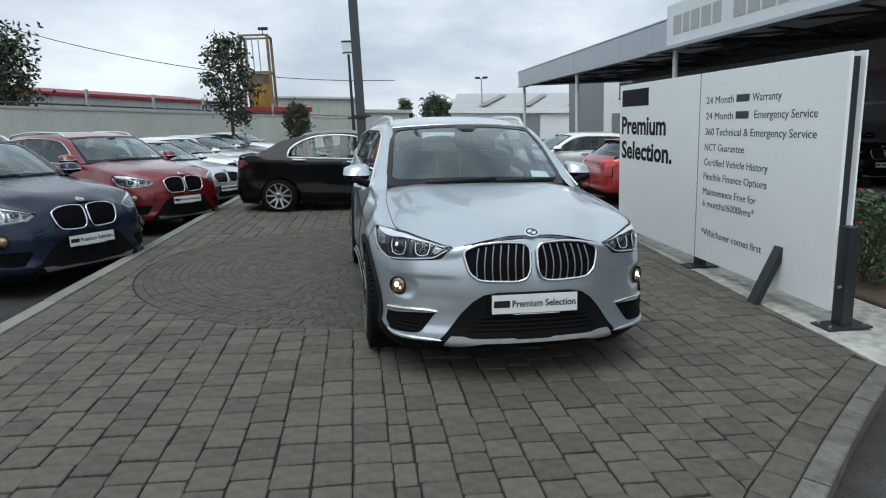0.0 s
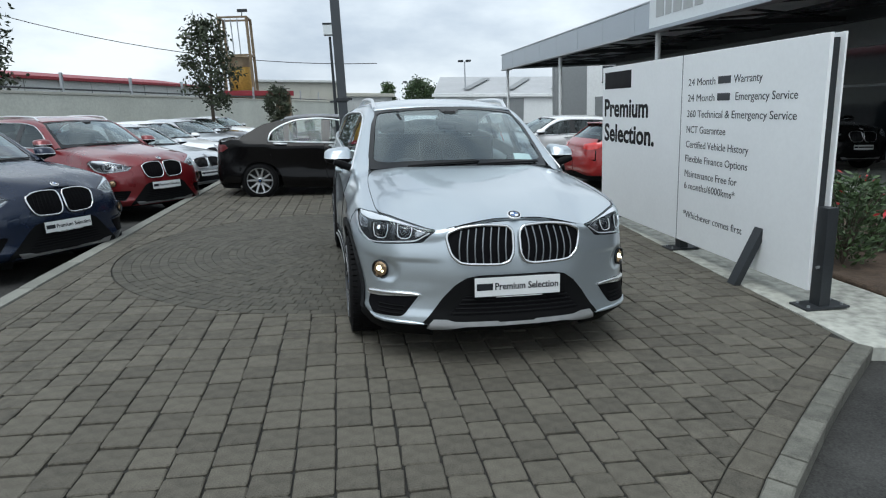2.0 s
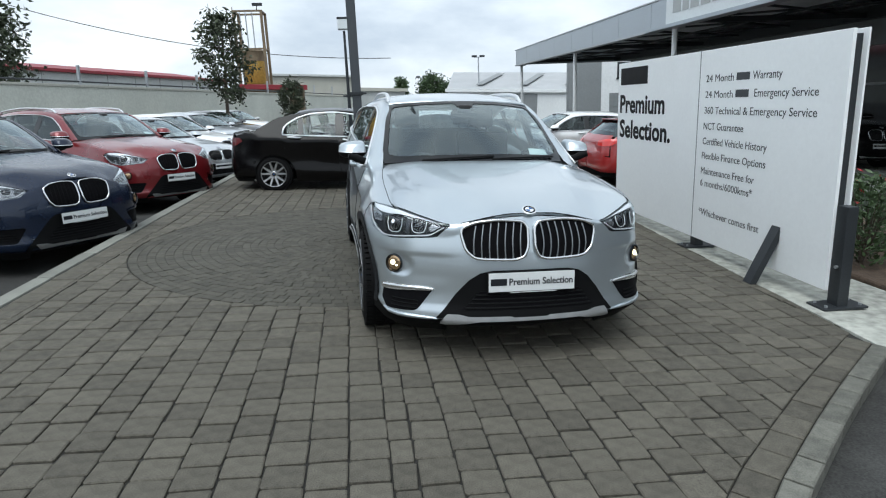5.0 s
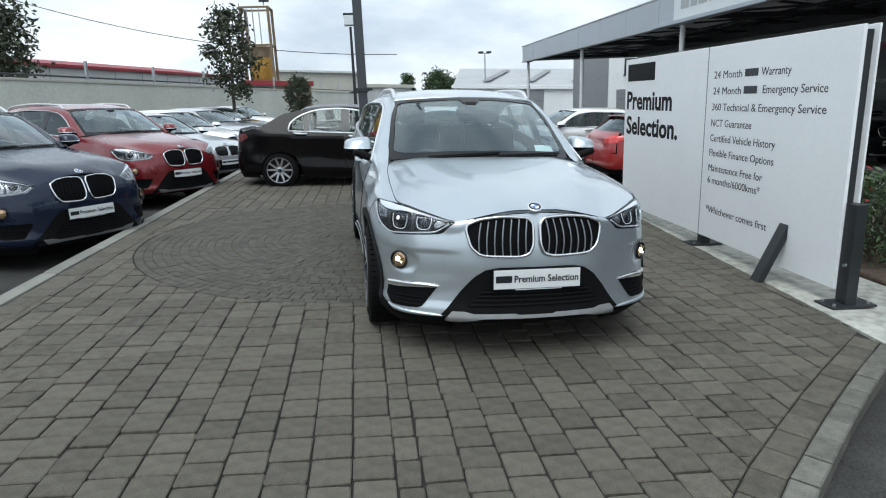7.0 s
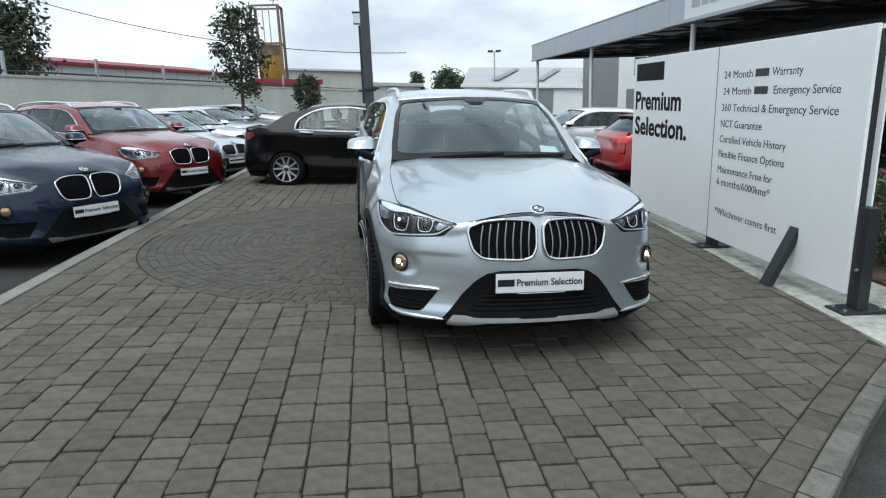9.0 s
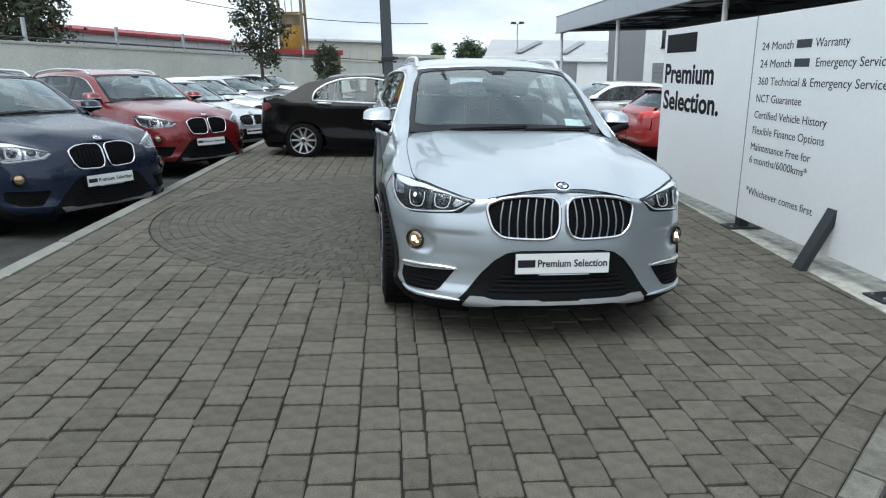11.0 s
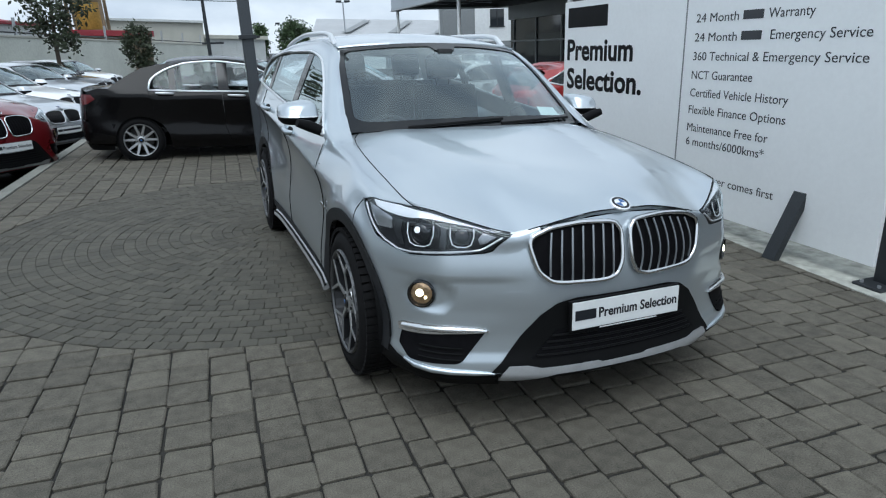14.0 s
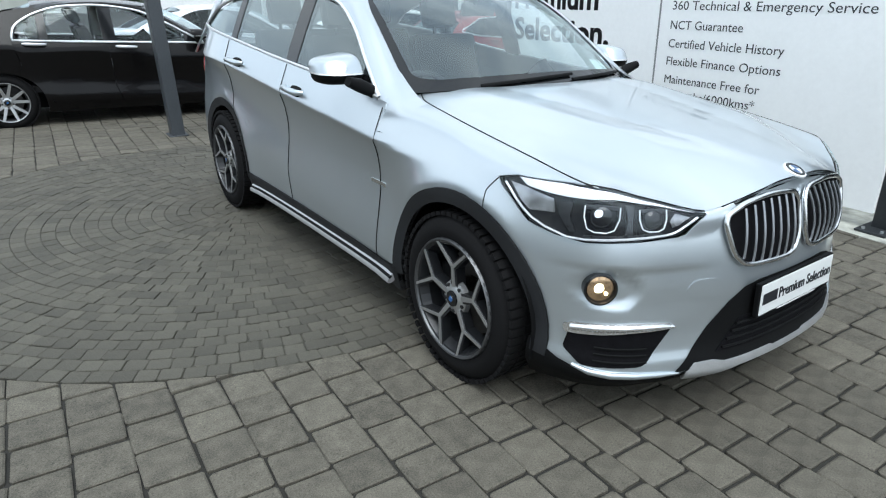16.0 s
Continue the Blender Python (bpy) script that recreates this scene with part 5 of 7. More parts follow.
        if flare:
            fender = fender[:-6] + [(0.615, 0.30), (0.613, 0.6), (0.607, 0.80), (0.606, 0.855), (0.608, 0.875), (0.612, 0.900)]
            fender[0] = (-0.225, zb(uy(-0.225)) + 0.008)
        fender += [(y, zb(uy(y)) + 0.004) for y in (0.5, 0.35, 0.2, 0.05, -0.1)]
        part("fender", patch(fender, sy_, 0.018 if lit else side_cell, 0.015), body_mat, root, smooth=40)
        # the mesh of the doors runs along the crease
        along = (lambda p: [(y, z - crease_z(y)) for y, z in p]) if flare else (lambda p: p)
        dense = lambda p: [(a[0] + (b[0] - a[0]) * k / 8, a[1] + (b[1] - a[1]) * k / 8) for a, b in zip(p, p[1:] + p[:1]) for k in range(8)] if flare else p
        crest = (-0.016, -0.006, 0.0, 0.006, 0.016) if flare else ()
        side_fn = W(lambda y, w: S(s * uy(y), w + crease_z(y))) if flare else sy_
        d1 = [(0.492, 0.30), (1.60, 0.30), (1.655, 0.5), (1.66, 0.8), (1.672, belt(1.672)), (1.2, belt(1.2)), (0.66, belt(0.66)), *(((0.606, belt(0.606)), (0.606, 0.90)) if flare else ((0.628, belt(0.628)), (0.622, 0.90))), (0.60, 0.855), (0.542, 0.80), (0.502, 0.6)]
        if flare:
            d1 = [(0.622, 0.30)] + d1[1:7] + [(0.608, belt(0.608)), (0.608, 0.90), (0.613, 0.86), (0.615, 0.80), (0.620, 0.6)]
        dr1 = part("front_door", patch(along(dense(d1)), side_fn, side_cell, 0.015, 0.0, crest), body_mat, root, smooth=40)
        rear_arc = [p for p in arc(RW, cz, AR + 0.035, 175, 118, 10)]
        d2 = [(1.607, 0.30), (RW - 0.44, 0.30)] + rear_arc + [(2.50, 0.80), (2.545, belt(2.545)), (2.1, belt(2.1)), (1.679, belt(1.679)), (1.667, 0.8), (1.662, 0.5)]
        dr2 = part("rear_door", patch(along(dense(d2)), side_fn, side_cell, 0.015, 0.0, crest), body_mat, root, smooth=40)
        q = [(RW - 0.43, 0.30)] + [p for p in arc(RW, cz, AR + 0.028, 175, 118, 10)] + [(2.507, 0.80), (2.552, belt(2.552)), (2.9, belt(2.9)), (3.22, belt(3.22)), (3.42, 1.06), (3.42, 0.62), (3.1, 0.60)] + arc(RW, cz, AR, 40, 180, 22) + [(RW - AR, 0.30)]
        part("quarter_panel", patch(along(dense(q)), side_fn, side_cell, 0.015, 0.0, crest), body_mat, root, smooth=40)
        if lit:
            # thin dark beads along the panel edges stand for the shade in the gaps
            lf = L(s)
            seam = [on_surface(lf, t, 0.006) @ Vector((0, 0, 0.0004)) for t in np.linspace(0.07, 0.99, 40)]
            bm = bmesh.new()
            tube(bm, seam, 0.0024, 5)
            part("hood_gap_shade", bm, M_PLASTIC, root, "dark bead that stands for the shade in a panel gap", smooth=60)
            bm = bmesh.new()
            tube(bm, [on_surface(lf, *p) @ Vector((0, 0, 0.0002)) for p in ((0.523, 0.72), (0.532, 0.82), (0.540, 0.91), (0.546, 0.99))] + [on_surface(sy_, *p) @ Vector((0, 0, 0.0002)) for p in ((-0.150, 0.785), (-0.150, 0.755))], 0.0022, 5)
            part("fender_gap_shade", bm, M_PLASTIC, root, "dark bead that stands for the shade in a panel gap", smooth=60)
            if s > 0:
                bm = bmesh.new()
                tube(bm, [on_surface(W(hood), x, lip(abs(x)) + 0.002) @ Vector((0, 0, -0.001)) for x in np.linspace(-0.40, 0.40, 41)], 0.0032, 5)
                part("hood_gap_shade", bm, M_PLASTIC, root, "dark bead that stands for the shade in a panel gap", smooth=60)
            for line in ([(0.619, 0.31), (0.617, 0.6), (0.612, 0.80), (0.611, 0.86), (0.612, 0.90), (0.616, 1.0)], [(1.604, 0.31), (1.659, 0.5), (1.664, 0.8), (1.676, belt(1.676) - 0.01)], [(RW - 0.435, 0.31)] + arc(RW, cz, AR + 0.031, 172, 120, 8) + [(2.504, 0.80), (2.549, belt(2.549) - 0.01)]):
                pts = []
                for (ya_, za_), (yb_, zb_) in zip(line, line[1:]):
                    n = max(1, int(math.hypot(yb_ - ya_, zb_ - za_) / 0.03))
                    pts += [(ya_ + (yb_ - ya_) * k / n, za_ + (zb_ - za_) * k / n) for k in range(n)]
                bm = bmesh.new()
                tube(bm, [on_surface(sy_, *p) @ Vector((0, 0, 0.0014)) for p in pts + [line[-1]]], 0.0022, 5)
                part("door_gap_shade", bm, M_PLASTIC, root, "dark bead that stands for the shade in a panel gap", smooth=60)
        # handles
        for dd, yy in ((dr1, 1.50), (dr2, 2.36)):
            hb = crease_z(yy) + 0.040 if flare else 0.948 + 0.055 * (yy - 0.9)
            p0, p1 = Vector(sy_(yy - 0.11, hb)), Vector(sy_(yy + 0.10, hb + 0.012))
            o = Vector((s * 0.032, 0, 0))
            bm = bmesh.new()
            tube(bm, [p0, p0.lerp(p1, 0.12) + o, p0.lerp(p1, 0.5) + o * 1.15, p0.lerp(p1, 0.88) + o, p1], [0.012, 0.017, 0.018, 0.017, 0.012], 8)
            part("handle", bm, st.get("handle", body_mat), dd, smooth=60)
            # flat black patch: the hollow's shade is put into colour, not shape
            bm = patch(rounded([(yy - 0.09, hb - 0.028), (yy + 0.05, hb - 0.022), (yy + 0.05, hb + 0.03), (yy - 0.09, hb + 0.024)], 0.4), sy_, 0.04, 0.003, 0.001)
            part("handle_hollow_shade", bm, M_PLASTIC, dd)
        # arch lips and sill
        if cladding:
            for yc, a0, a1 in ((FW, 186, -6), (RW, 186, -6)):
                ring = arc(yc, cz, AR + 0.043, a0, a1, 26) + list(reversed(arc(yc, cz, AR - 0.012, a0, a1, 26)))
                part("arch_trim", patch(ring, sy_, cell, 0.05, 0.010), M_ARCH if flare else M_PLASTIC, root, "black grained plastic arch trim", smooth=40)
            part("sill_trim", patch([(AR + 0.03, 0.20), (RW - AR - 0.03, 0.20), (RW - AR - 0.03, 0.36), (RW - AR - 0.14, 0.345), (AR + 0.12, 0.315), (AR + 0.03, 0.33)], sy_, cell, 0.05, 0.008), M_ARCH if flare else M_PLASTIC, root, "black plastic sill", smooth=40)
            bar = []
            for k in range(13):
                yy = 0.47 + (RW - 0.94) * k / 12
                p = Vector(sy_(yy, 0.262))
                bar.append(p + Vector((s * 0.008, 0, -0.006)))
            bm = bmesh.new()
            tube(bm, bar, 0.036, 10, flat=0.45)
            part("side_bar", bm, M_SKID if flare else M_SATIN, root, "satin silver side bar", smooth=50)
            # dark rod laid on the bar; its colour stands for the groove's shade
            bm = bmesh.new()
            tube(bm, [p + Vector((s * 0.014, 0, 0.004)) for p in bar], 0.010, 6, flat=0.5)
            part("side_bar_groove_shade", bm, M_PLASTIC, root, smooth=50)
        else:
            for yc in (FW, RW):
                ring = arc(yc, cz, AR + 0.048, 183, -3, 26) + list(reversed(arc(yc, cz, AR - 0.006, 183, -3, 26)))
                part("arch_lip", patch(ring, sy_, cell, 0.03, 0.003), body_mat, root, smooth=40)
            part("sill_trim", patch([(AR + 0.0, 0.20), (RW - AR, 0.20), (RW - AR, 0.31), (AR, 0.31)], sy_, cell, 0.03, 0.002), body_mat, root, smooth=40)
        # wheels and wells
        for yc in (FW, RW):
            wheel(root, s * st.get("track", 0.876 * sx), yc * sy, st["tyre"], st["rim"], s, rim)
            bm = bmesh.new()
            rows = []
            for xx in (0.45, 0.62, 0.80, 0.90 if flare else 0.875):
                rows.append([warp((s * xx, y, z)) for y, z in arc(yc, cz, AR + 0.005, -12, 192, 24)])
            bm = loft(rows)
            bm.faces.new([bm.verts.new(p) for p in rows[0]])
            part("wheel_well", bm, M_PLASTIC, root, smooth=40)
        # side frame from windscreen pillar over the roof edge
        rows = []
        gs = G(s)
        for (oy, oz), pin in zip(out_line, in_line):
            po = Vector(gs(oy, oz))
            pi = Vector(warp((s * pin[0], pin[1], pin[2])))
            up = Vector((s * 0.010, 0, 0.016))
            rows.append([po + Vector((-s * 0.012, 0, -0.004)), po, po.lerp(pi, 0.25) + up * 0.8, po.lerp(pi, 0.5) + up, po.lerp(pi, 0.75) + up * 0.8, pi, pi + Vector((-s * 0.02, 0, -0.01))])
        part("roof_side", loft(rows), body_mat, root, smooth=50)
        if flare:
            # the foot of the pillar flows in a hollow curve into the wing
            lf, cols = L(s), []
            for k, v in enumerate((0.03, 0.12, 0.22, 0.34, 0.46, 0.58, 0.70)):
                pick = lambda r: Vector(rows[r][5 - int(k * 4 / 6)]).lerp(Vector(rows[r][max(1, 4 - int(k * 4 / 6))]), k * 4 / 6 % 1)
                a, b = Vector(lf(0.90, v)), pick(5)
                ln = (b - a).length
                ta, tb = (a - Vector(lf(0.86, v))).normalized() * ln, (pick(6) - pick(4)).normalized() * ln
                path = [a, Vector(lf(1.0, v)), pick(0), b]
                cum = [0.0]
                for p, q in zip(path, path[1:]):
                    cum.append(cum[-1] + (q - p).length)
                w = (1, 1, 1, 0.9, 0.7, 0.35, 0.0)[k]
                col = []
                for n in range(13):
                    t = n / 12
                    h = a * (2 * t ** 3 - 3 * t * t + 1) + ta * (t ** 3 - 2 * t * t + t) + b * (3 * t * t - 2 * t ** 3) + tb * (t ** 3 - t * t)
                    c = Vector([float(np.interp(t * cum[-1], cum, [p[m] for p in path])) for m in range(3)])
                    col.append(c.lerp(h, w) + Vector((s * 0.001, -0.001, 0.0015)) * math.sin(math.pi * t))
                cols.append(col)
            part("pillar_foot", loft([list(r) for r in zip(*cols)]), body_mat, root, smooth=60)
        # windows
        dlo_top = lambda y: float(np.interp(y, [p[0] for p in out_line], [p[1] for p in out_line]))
        ye = rail_out[-1][0]
        cpil = 2.50 if not deck else 2.26

        def pane(y0, y1, name_, material, off, depth, lo=0.012, hi=0.012):
            n = 10
            up = [(y0 + (y1 - y0) * k / n, dlo_top(y0 + (y1 - y0) * k / n) - hi) for k in range(n, -1, -1)]
            dn = [(y0 + (y1 - y0) * k / n, belt(y0 + (y1 - y0) * k / n) + lo) for k in range(n + 1)]
            poly = [p for p in dn] + [p for p in up if p[1] > belt(p[0]) + lo + 0.004]
            return part(name_, patch(poly, gs, 0.11, depth, off), material, root, smooth=40)
        pane(0.86, 1.60, "front_window", side_glass, -0.008, 0.0)
        pane(1.70, cpil - 0.03, "rear_window", side_glass, -0.008, 0.0)
        pane(cpil + 0.03, ye - 0.06, "quarter_window", side_glass, -0.008, 0.0)
        pane(1.585, 1.715, "centre_pillar", M_GLOSSBLACK, -0.004, 0.03)
        pane(cpil - 0.04, cpil + 0.04, "rear_pillar", M_GLOSSBLACK, -0.004, 0.03)
        pane(0.66, 0.87, "mirror_triangle", M_GLOSSBLACK, -0.003, 0.02)
        # bright strip round the windows
        ring = [Vector(gs(y, belt(y) + 0.004)) for y in np.linspace(0.66, ye, 24)] + [Vector(gs(y, z)) for y, z in reversed(out_line[1:])]
        bm = bmesh.new()
        tube(bm, [p + Vector((s * 0.003, 0, 0)) for p in ring], 0.009 if rails else 0.014, 6, closed=True)
        part("window_trim", bm, M_SATIN, root, "satin bright window strip", smooth=60)
        # behind the side glass
        if not deck:
            part("rear_side_panel", patch([(3.18, belt(3.18)), (3.40, 1.05), (3.37, 1.28), (3.30, 1.43), (3.05, 1.45), (3.0, 1.362), (3.12, 1.30)], gs, cell, 0.015), body_mat, root, smooth=40)
        else:
            part("rear_side_panel", patch([(2.53, belt(2.53)), (3.06, belt(3.06)), (2.97, 1.185), (2.80, 1.29), (2.60, 1.405), (2.32, 1.47), (2.22, 1.425), (2.43, 1.318), (2.51, 1.225)], gs, cell, 0.015), body_mat, root, smooth=40)
        # mirror
        mx, my, mz = (s * 0.942, 0.855, 1.152) if flare else (s * 0.932, 0.70, 1.150)
        prof = ((-0.080, 0.02), (-0.078, 0.42), (-0.072, 0.66), (-0.062, 0.80), (-0.048, 0.90), (-0.028, 0.965), (0.0, 1.0), (0.04, 1.0), (0.056, 0.97))

        def shell(zlo, zhi, grow):
            """Wedge with rounded corners: its front leans back, its outer end is lower and further back."""
            rows = []
            for dy, k in prof:
                ring = []
                for a in np.linspace(0, 2 * math.pi, 49):
                    ca, sa = math.copysign(abs(math.cos(a)) ** 0.55, math.cos(a)), math.copysign(abs(math.sin(a)) ** 0.60, math.sin(a))
                    taper = 1.0 - (0.21 * (1 + ca) if flare else 0.22 * max(0.0, ca) ** 2)
                    zz = min(zhi, max(zlo, (0.066 if sa > 0 else 0.078) * k * sa * (taper if sa > 0 else 1.0)))
                    ring.append(warp((mx + s * ((0.098 if flare else 0.106) * grow * k * ca + 0.008 * k * (1 - sa) * ca), my + dy + 0.035 * k * ca * ca * (1 if ca > 0 else 0.2) + 0.50 * (zz + 0.03) * (1 if zz > -0.03 else -0.6), mz + zz)))
                rows.append(ring)
            bm = loft(rows)
            bm.faces.new([bm.verts.new(p) for p in rows[-1][:-1]])
            bmesh.ops.remove_doubles(bm, verts=bm.verts, dist=0.0004)
            return bm
        bm = shell(-0.022, 1, 1.0)
        mo = part("door_mirror", bm, mirror_mat, root, smooth=70)
        part("mirror_base", shell(-1, -0.029, 0.985), M_PLASTIC, mo, "black lower half", smooth=50)
        part("mirror_indicator", shell(-0.030, -0.0225, 1.012), M_AMBER, mo, "thin bright indicator line", smooth=50)
        bm = bmesh.new()
        tube(bm, [warp((s * 0.815, 0.735, 1.030)), warp((s * 0.85, 0.73, 1.055)), warp((s * 0.92, 0.72, 1.085)), warp((s * 0.98, 0.71, 1.105))], [0.030, 0.028, 0.030, 0.022], 10)
        part("mirror_arm", bm, M_PLASTIC, mo, "black mirror foot", smooth=60)
        if rails:
            bm = bmesh.new()
            pts = [roof(0.585, y) for y in np.linspace(1.36, 3.2, 16)]
            tube(bm, [warp((s * (p[0] + 0.012), p[1], p[2] + (0.036 if 0 < i < 15 else -0.012))) for i, p in enumerate(pts)], 0.017, 8)
            part("roof_rail", bm, M_SATIN, root, "satin silver roof rail", smooth=60)
    # roof, windscreen, rear
    part("roof", patch([(-0.610, 1.25), (-0.4, 1.165), (0, 1.10), (0.4, 1.165), (0.610, 1.25), (0.58, 2.0), (0.55, y_end), (-0.55, y_end), (-0.58, 2.0)], W(roof), cell * 1.3, 0.02), body_mat, root, smooth=40)
    ws = W(screen)
    part("windscreen", patch([(-0.97, 0.03), (0.97, 0.03), (0.97, 0.97), (-0.97, 0.97)], lambda a, b: ws(a, b), 0.12, 0.0, -0.004), M_GLASS, root, smooth=40)
    frit = bmesh.new()
    inner = rounded([(-0.945, 0.085), (0.945, 0.085), (0.955, 0.945), (0.14, 0.945), (0.10, 0.87), (-0.10, 0.87), (-0.14, 0.945), (-0.955, 0.945)], 0.10, 6)
    even = []
    for (ax, av), (bx, bv) in zip(inner, inner[1:] + inner[:1]):
        n = max(1, int(max(abs(bx - ax), 2 * abs(bv - av)) / 0.07))
        even += [(ax + (bx - ax) * k / n, av + (bv - av) * k / n) for k in range(n)]
    inner = even
    mid = Vector((0, 0.5))
    ring_in, ring_out = [], []
    for x, v in inner:
        d = Vector((x, v)) - mid
        k = min((1.0 / abs(d.x)) if d.x else 99, (0.5 / abs(d.y)) if d.y else 99)
        ring_in.append(frit.verts.new(Vector(ws(x, v)) + normal_of(ws, x, v) * 0.001))
        ring_out.append(frit.verts.new(Vector(ws(d.x * k, 0.5 + d.y * k)) + normal_of(ws, min(0.99, max(-0.99, d.x * k)), min(0.99, max(0.01, 0.5 + d.y * k))) * 0.001))
    for k in range(len(inner)):
        q = (k + 1) % len(inner)
        (ax, av), (bx, bv) = inner[k], inner[q]
        ka, kb = abs(ax) * 0.5 > abs(av - 0.5), abs(bx) * 0.5 > abs(bv - 0.5)
        if ka != kb:
            cx, cv = math.copysign(1, ax), (0.0 if av < 0.5 else 1.0)
            corner = frit.verts.new(Vector(ws(cx, cv)))
            frit.faces.new((ring_out[k], ring_out[q], corner))
        frit.faces.new((ring_in[k], ring_in[q], ring_out[q], ring_out[k]))
    part("windscreen_border", frit, M_GLOSSBLACK, root, "black edge band of the windscreen")
    cow = [W(lambda x, v: (x, 0.36 + 0.255 * (abs(x) / 0.72) ** 2.2 + 0.06 * v, 1.062 - 0.01 * v - 0.035 * (abs(x) / 0.72) ** 2))]
    part("cowl", patch([(-0.72, 0.0), (0.72, 0.0), (0.72, 1.2), (-0.72, 1.2)], cow[0], 0.1, 0.01), M_PLASTIC, root, "black plastic cowl", smooth=40)
    for x0, x1 in ((-0.42, 0.10), (0.08, 0.60)):
        bm = bmesh.new()
        tube(bm, [Vector(ws(x0 / 0.70 + (x1 - x0) / 0.70 * k / 8, 0.012 + 0.040 * k / 8)) + Vector((0, -0.010, 0.008)) for k in range(9)], 0.009, 6, flat=0.7)
        part("wiper", bm, M_PLASTIC, root, "black wiper blade", smooth=60)
    if not deck:
        rg = W(lambda x, v: (x * (1 + 0.18 * (1 - v)), 3.40 + 0.115 * (1 - v) - 0.10 * (abs(x) / 0.6) ** 2, 1.08 + 0.37 * v - 0.01 * abs(x)))
        part("rear_screen", patch([(-0.66, 0), (0.66, 0), (0.585, 1), (-0.585, 1)], rg, 0.12, 0.0), side_glass, root, smooth=40)
        part("spoiler", patch([(-0.56, 3.32), (0.56, 3.32), (0.53, 3.50), (-0.53, 3.50)], W(lambda x, y: (x, y - 0.05 * abs(x), 1.462 - 0.04 * x * x)), 0.1, 0.03), body_mat, root, smooth=40)
    else:
        rg = W(lambda x, v: (x, 3.05 - 0.73 * v - 0.12 * (abs(x) / 0.55) ** 2, 1.12 + 0.395 * v - 0.02 * abs(x)))
        part("rear_screen", patch([(-0.62, 0), (0.62, 0), (0.53, 1), (-0.53, 1)], rg, 0.12, 0.0), side_glass, root, smooth=40)
        part("boot_lid", patch([(-0.74, 2.90), (0, 3.03), (0.74, 2.90), (0.74, 3.38), (0.45, 3.5), (-0.45, 3.5), (-0.74, 3.38)], W(lambda x, y: (x, y, 1.132 - 0.035 * ease(2.95, 3.5, y) - 0.05 * (abs(x) / 0.75) ** 3)), cell, 0.02), body_mat, root, smooth=40)
    part("tailgate", patch([(-0.80, 0.655), (0.80, 0.655), (0.80, 0.90), (0.72, 1.10), (-0.72, 1.10), (-0.80, 0.90)], SR, cell, 0.015), body_mat, root, smooth=40)
    rb = [(uy(max(3.02, RW + AR * 0.99)), 0.30), (uy(max(3.08, RW + AR * 0.72)), 0.60), (uy(3.41), 0.625), (ur(0.70), 0.655), (ur(0.4), 0.655), (ur(0.02), 0.655), (ur(0.02), 0.30)]
    for s in (-1, 1):
        part("rear_bumper", patch([(s * u, z) for u, z in rb], SU, cell, 0.015), body_mat, root, smooth=40)
        part("tail_lamp", patch([(s * u, z) for u, z in ((uy(3.28), 0.955), (uy(3.40), 0.885), (ur(0.70), 0.86), (ur(0.45), 0.87), (ur(0.45), 0.97), (ur(0.70), 1.02), (uy(3.34), 1.02))], SU, cell, 0.01, 0.006), M_TAILDARK if deck else M_TAIL, root, "glossy red tail lamp", smooth=40)
        part("diffuser", patch([(s * u, z) for u, z in ((uy(3.10), 0.20), (uy(3.10), 0.33 if cladding else 0.27), (ur(0.70), 0.36 if cladding else 0.29), (ur(0.02), 0.36), (ur(0.02), 0.20))], SU, cell, 0.02, 0.006), M_PLASTIC, root, smooth=40)
    # ---- nose
    low_intake = [(-0.29, 0.562), (0.29, 0.562), (0.35, 0.53), (0.575, 0.285), (0.60, 0.232), (-0.60, 0.232), (-0.575, 0.285), (-0.35, 0.53)]
    if flare:
        side = [(0.22, 0.563), (0.30, 0.548), (0.365, 0.505), (0.435, 0.425), (0.500, 0.325), (0.580, 0.230)]
        low_intake = [(-x, z) for x, z in reversed(side)] + side
    # black overlays on the closed nose; their colour also stands for the openings' shade
    part("lower_intake", patch(rounded(low_intake, 0.12), SF, cell, 0.02, 0.004), M_PLASTIC, root, "black plastic lower intake", smooth=30)
    part("intake_mesh", patch([(-0.30, 0.44), (0.30, 0.44), (0.40, 0.33), (-0.40, 0.33)], SF, cell, 0.01, 0.008), M_MESH, root)
    for z in (0.345, 0.37, 0.395, 0.42):
        w = 0.31 + (0.44 - z) * 0.75
        bm = bmesh.new()
        tube(bm, [Vector(SF(-w + 2 * w * k / 10, z)) + Vector((0, -0.012, 0)) for k in range(11)], 0.0055, 5)
        part("intake_slat", bm, M_PLASTIC, root)
    skid = [(-0.490, 0.244), (-0.30, 0.266), (0.30, 0.266), (0.490, 0.244), (0.516, 0.252), (0.478, 0.302), (0.41, 0.304), (0.36, 0.292), (0.12, 0.292), (0.10, 0.284), (-0.10, 0.284), (-0.12, 0.292), (-0.36, 0.292), (-0.41, 0.304), (-0.478, 0.302), (-0.516, 0.252)]
    part("skid_plate", patch(skid if flare else [(-0.475, 0.262), (-0.30, 0.268), (0.30, 0.268), (0.475, 0.262), (0.505, 0.308), (0.41, 0.304), (0.36, 0.288), (0.12, 0.288), (0.10, 0.280), (-0.10, 0.280), (-0.12, 0.288), (-0.36, 0.288), (-0.41, 0.304), (-0.505, 0.308)], SF, cell * 0.7, 0.025, 0.012), M_SKID if lit else M_RIMEDGE, root, "satin silver skid strip", smooth=30)
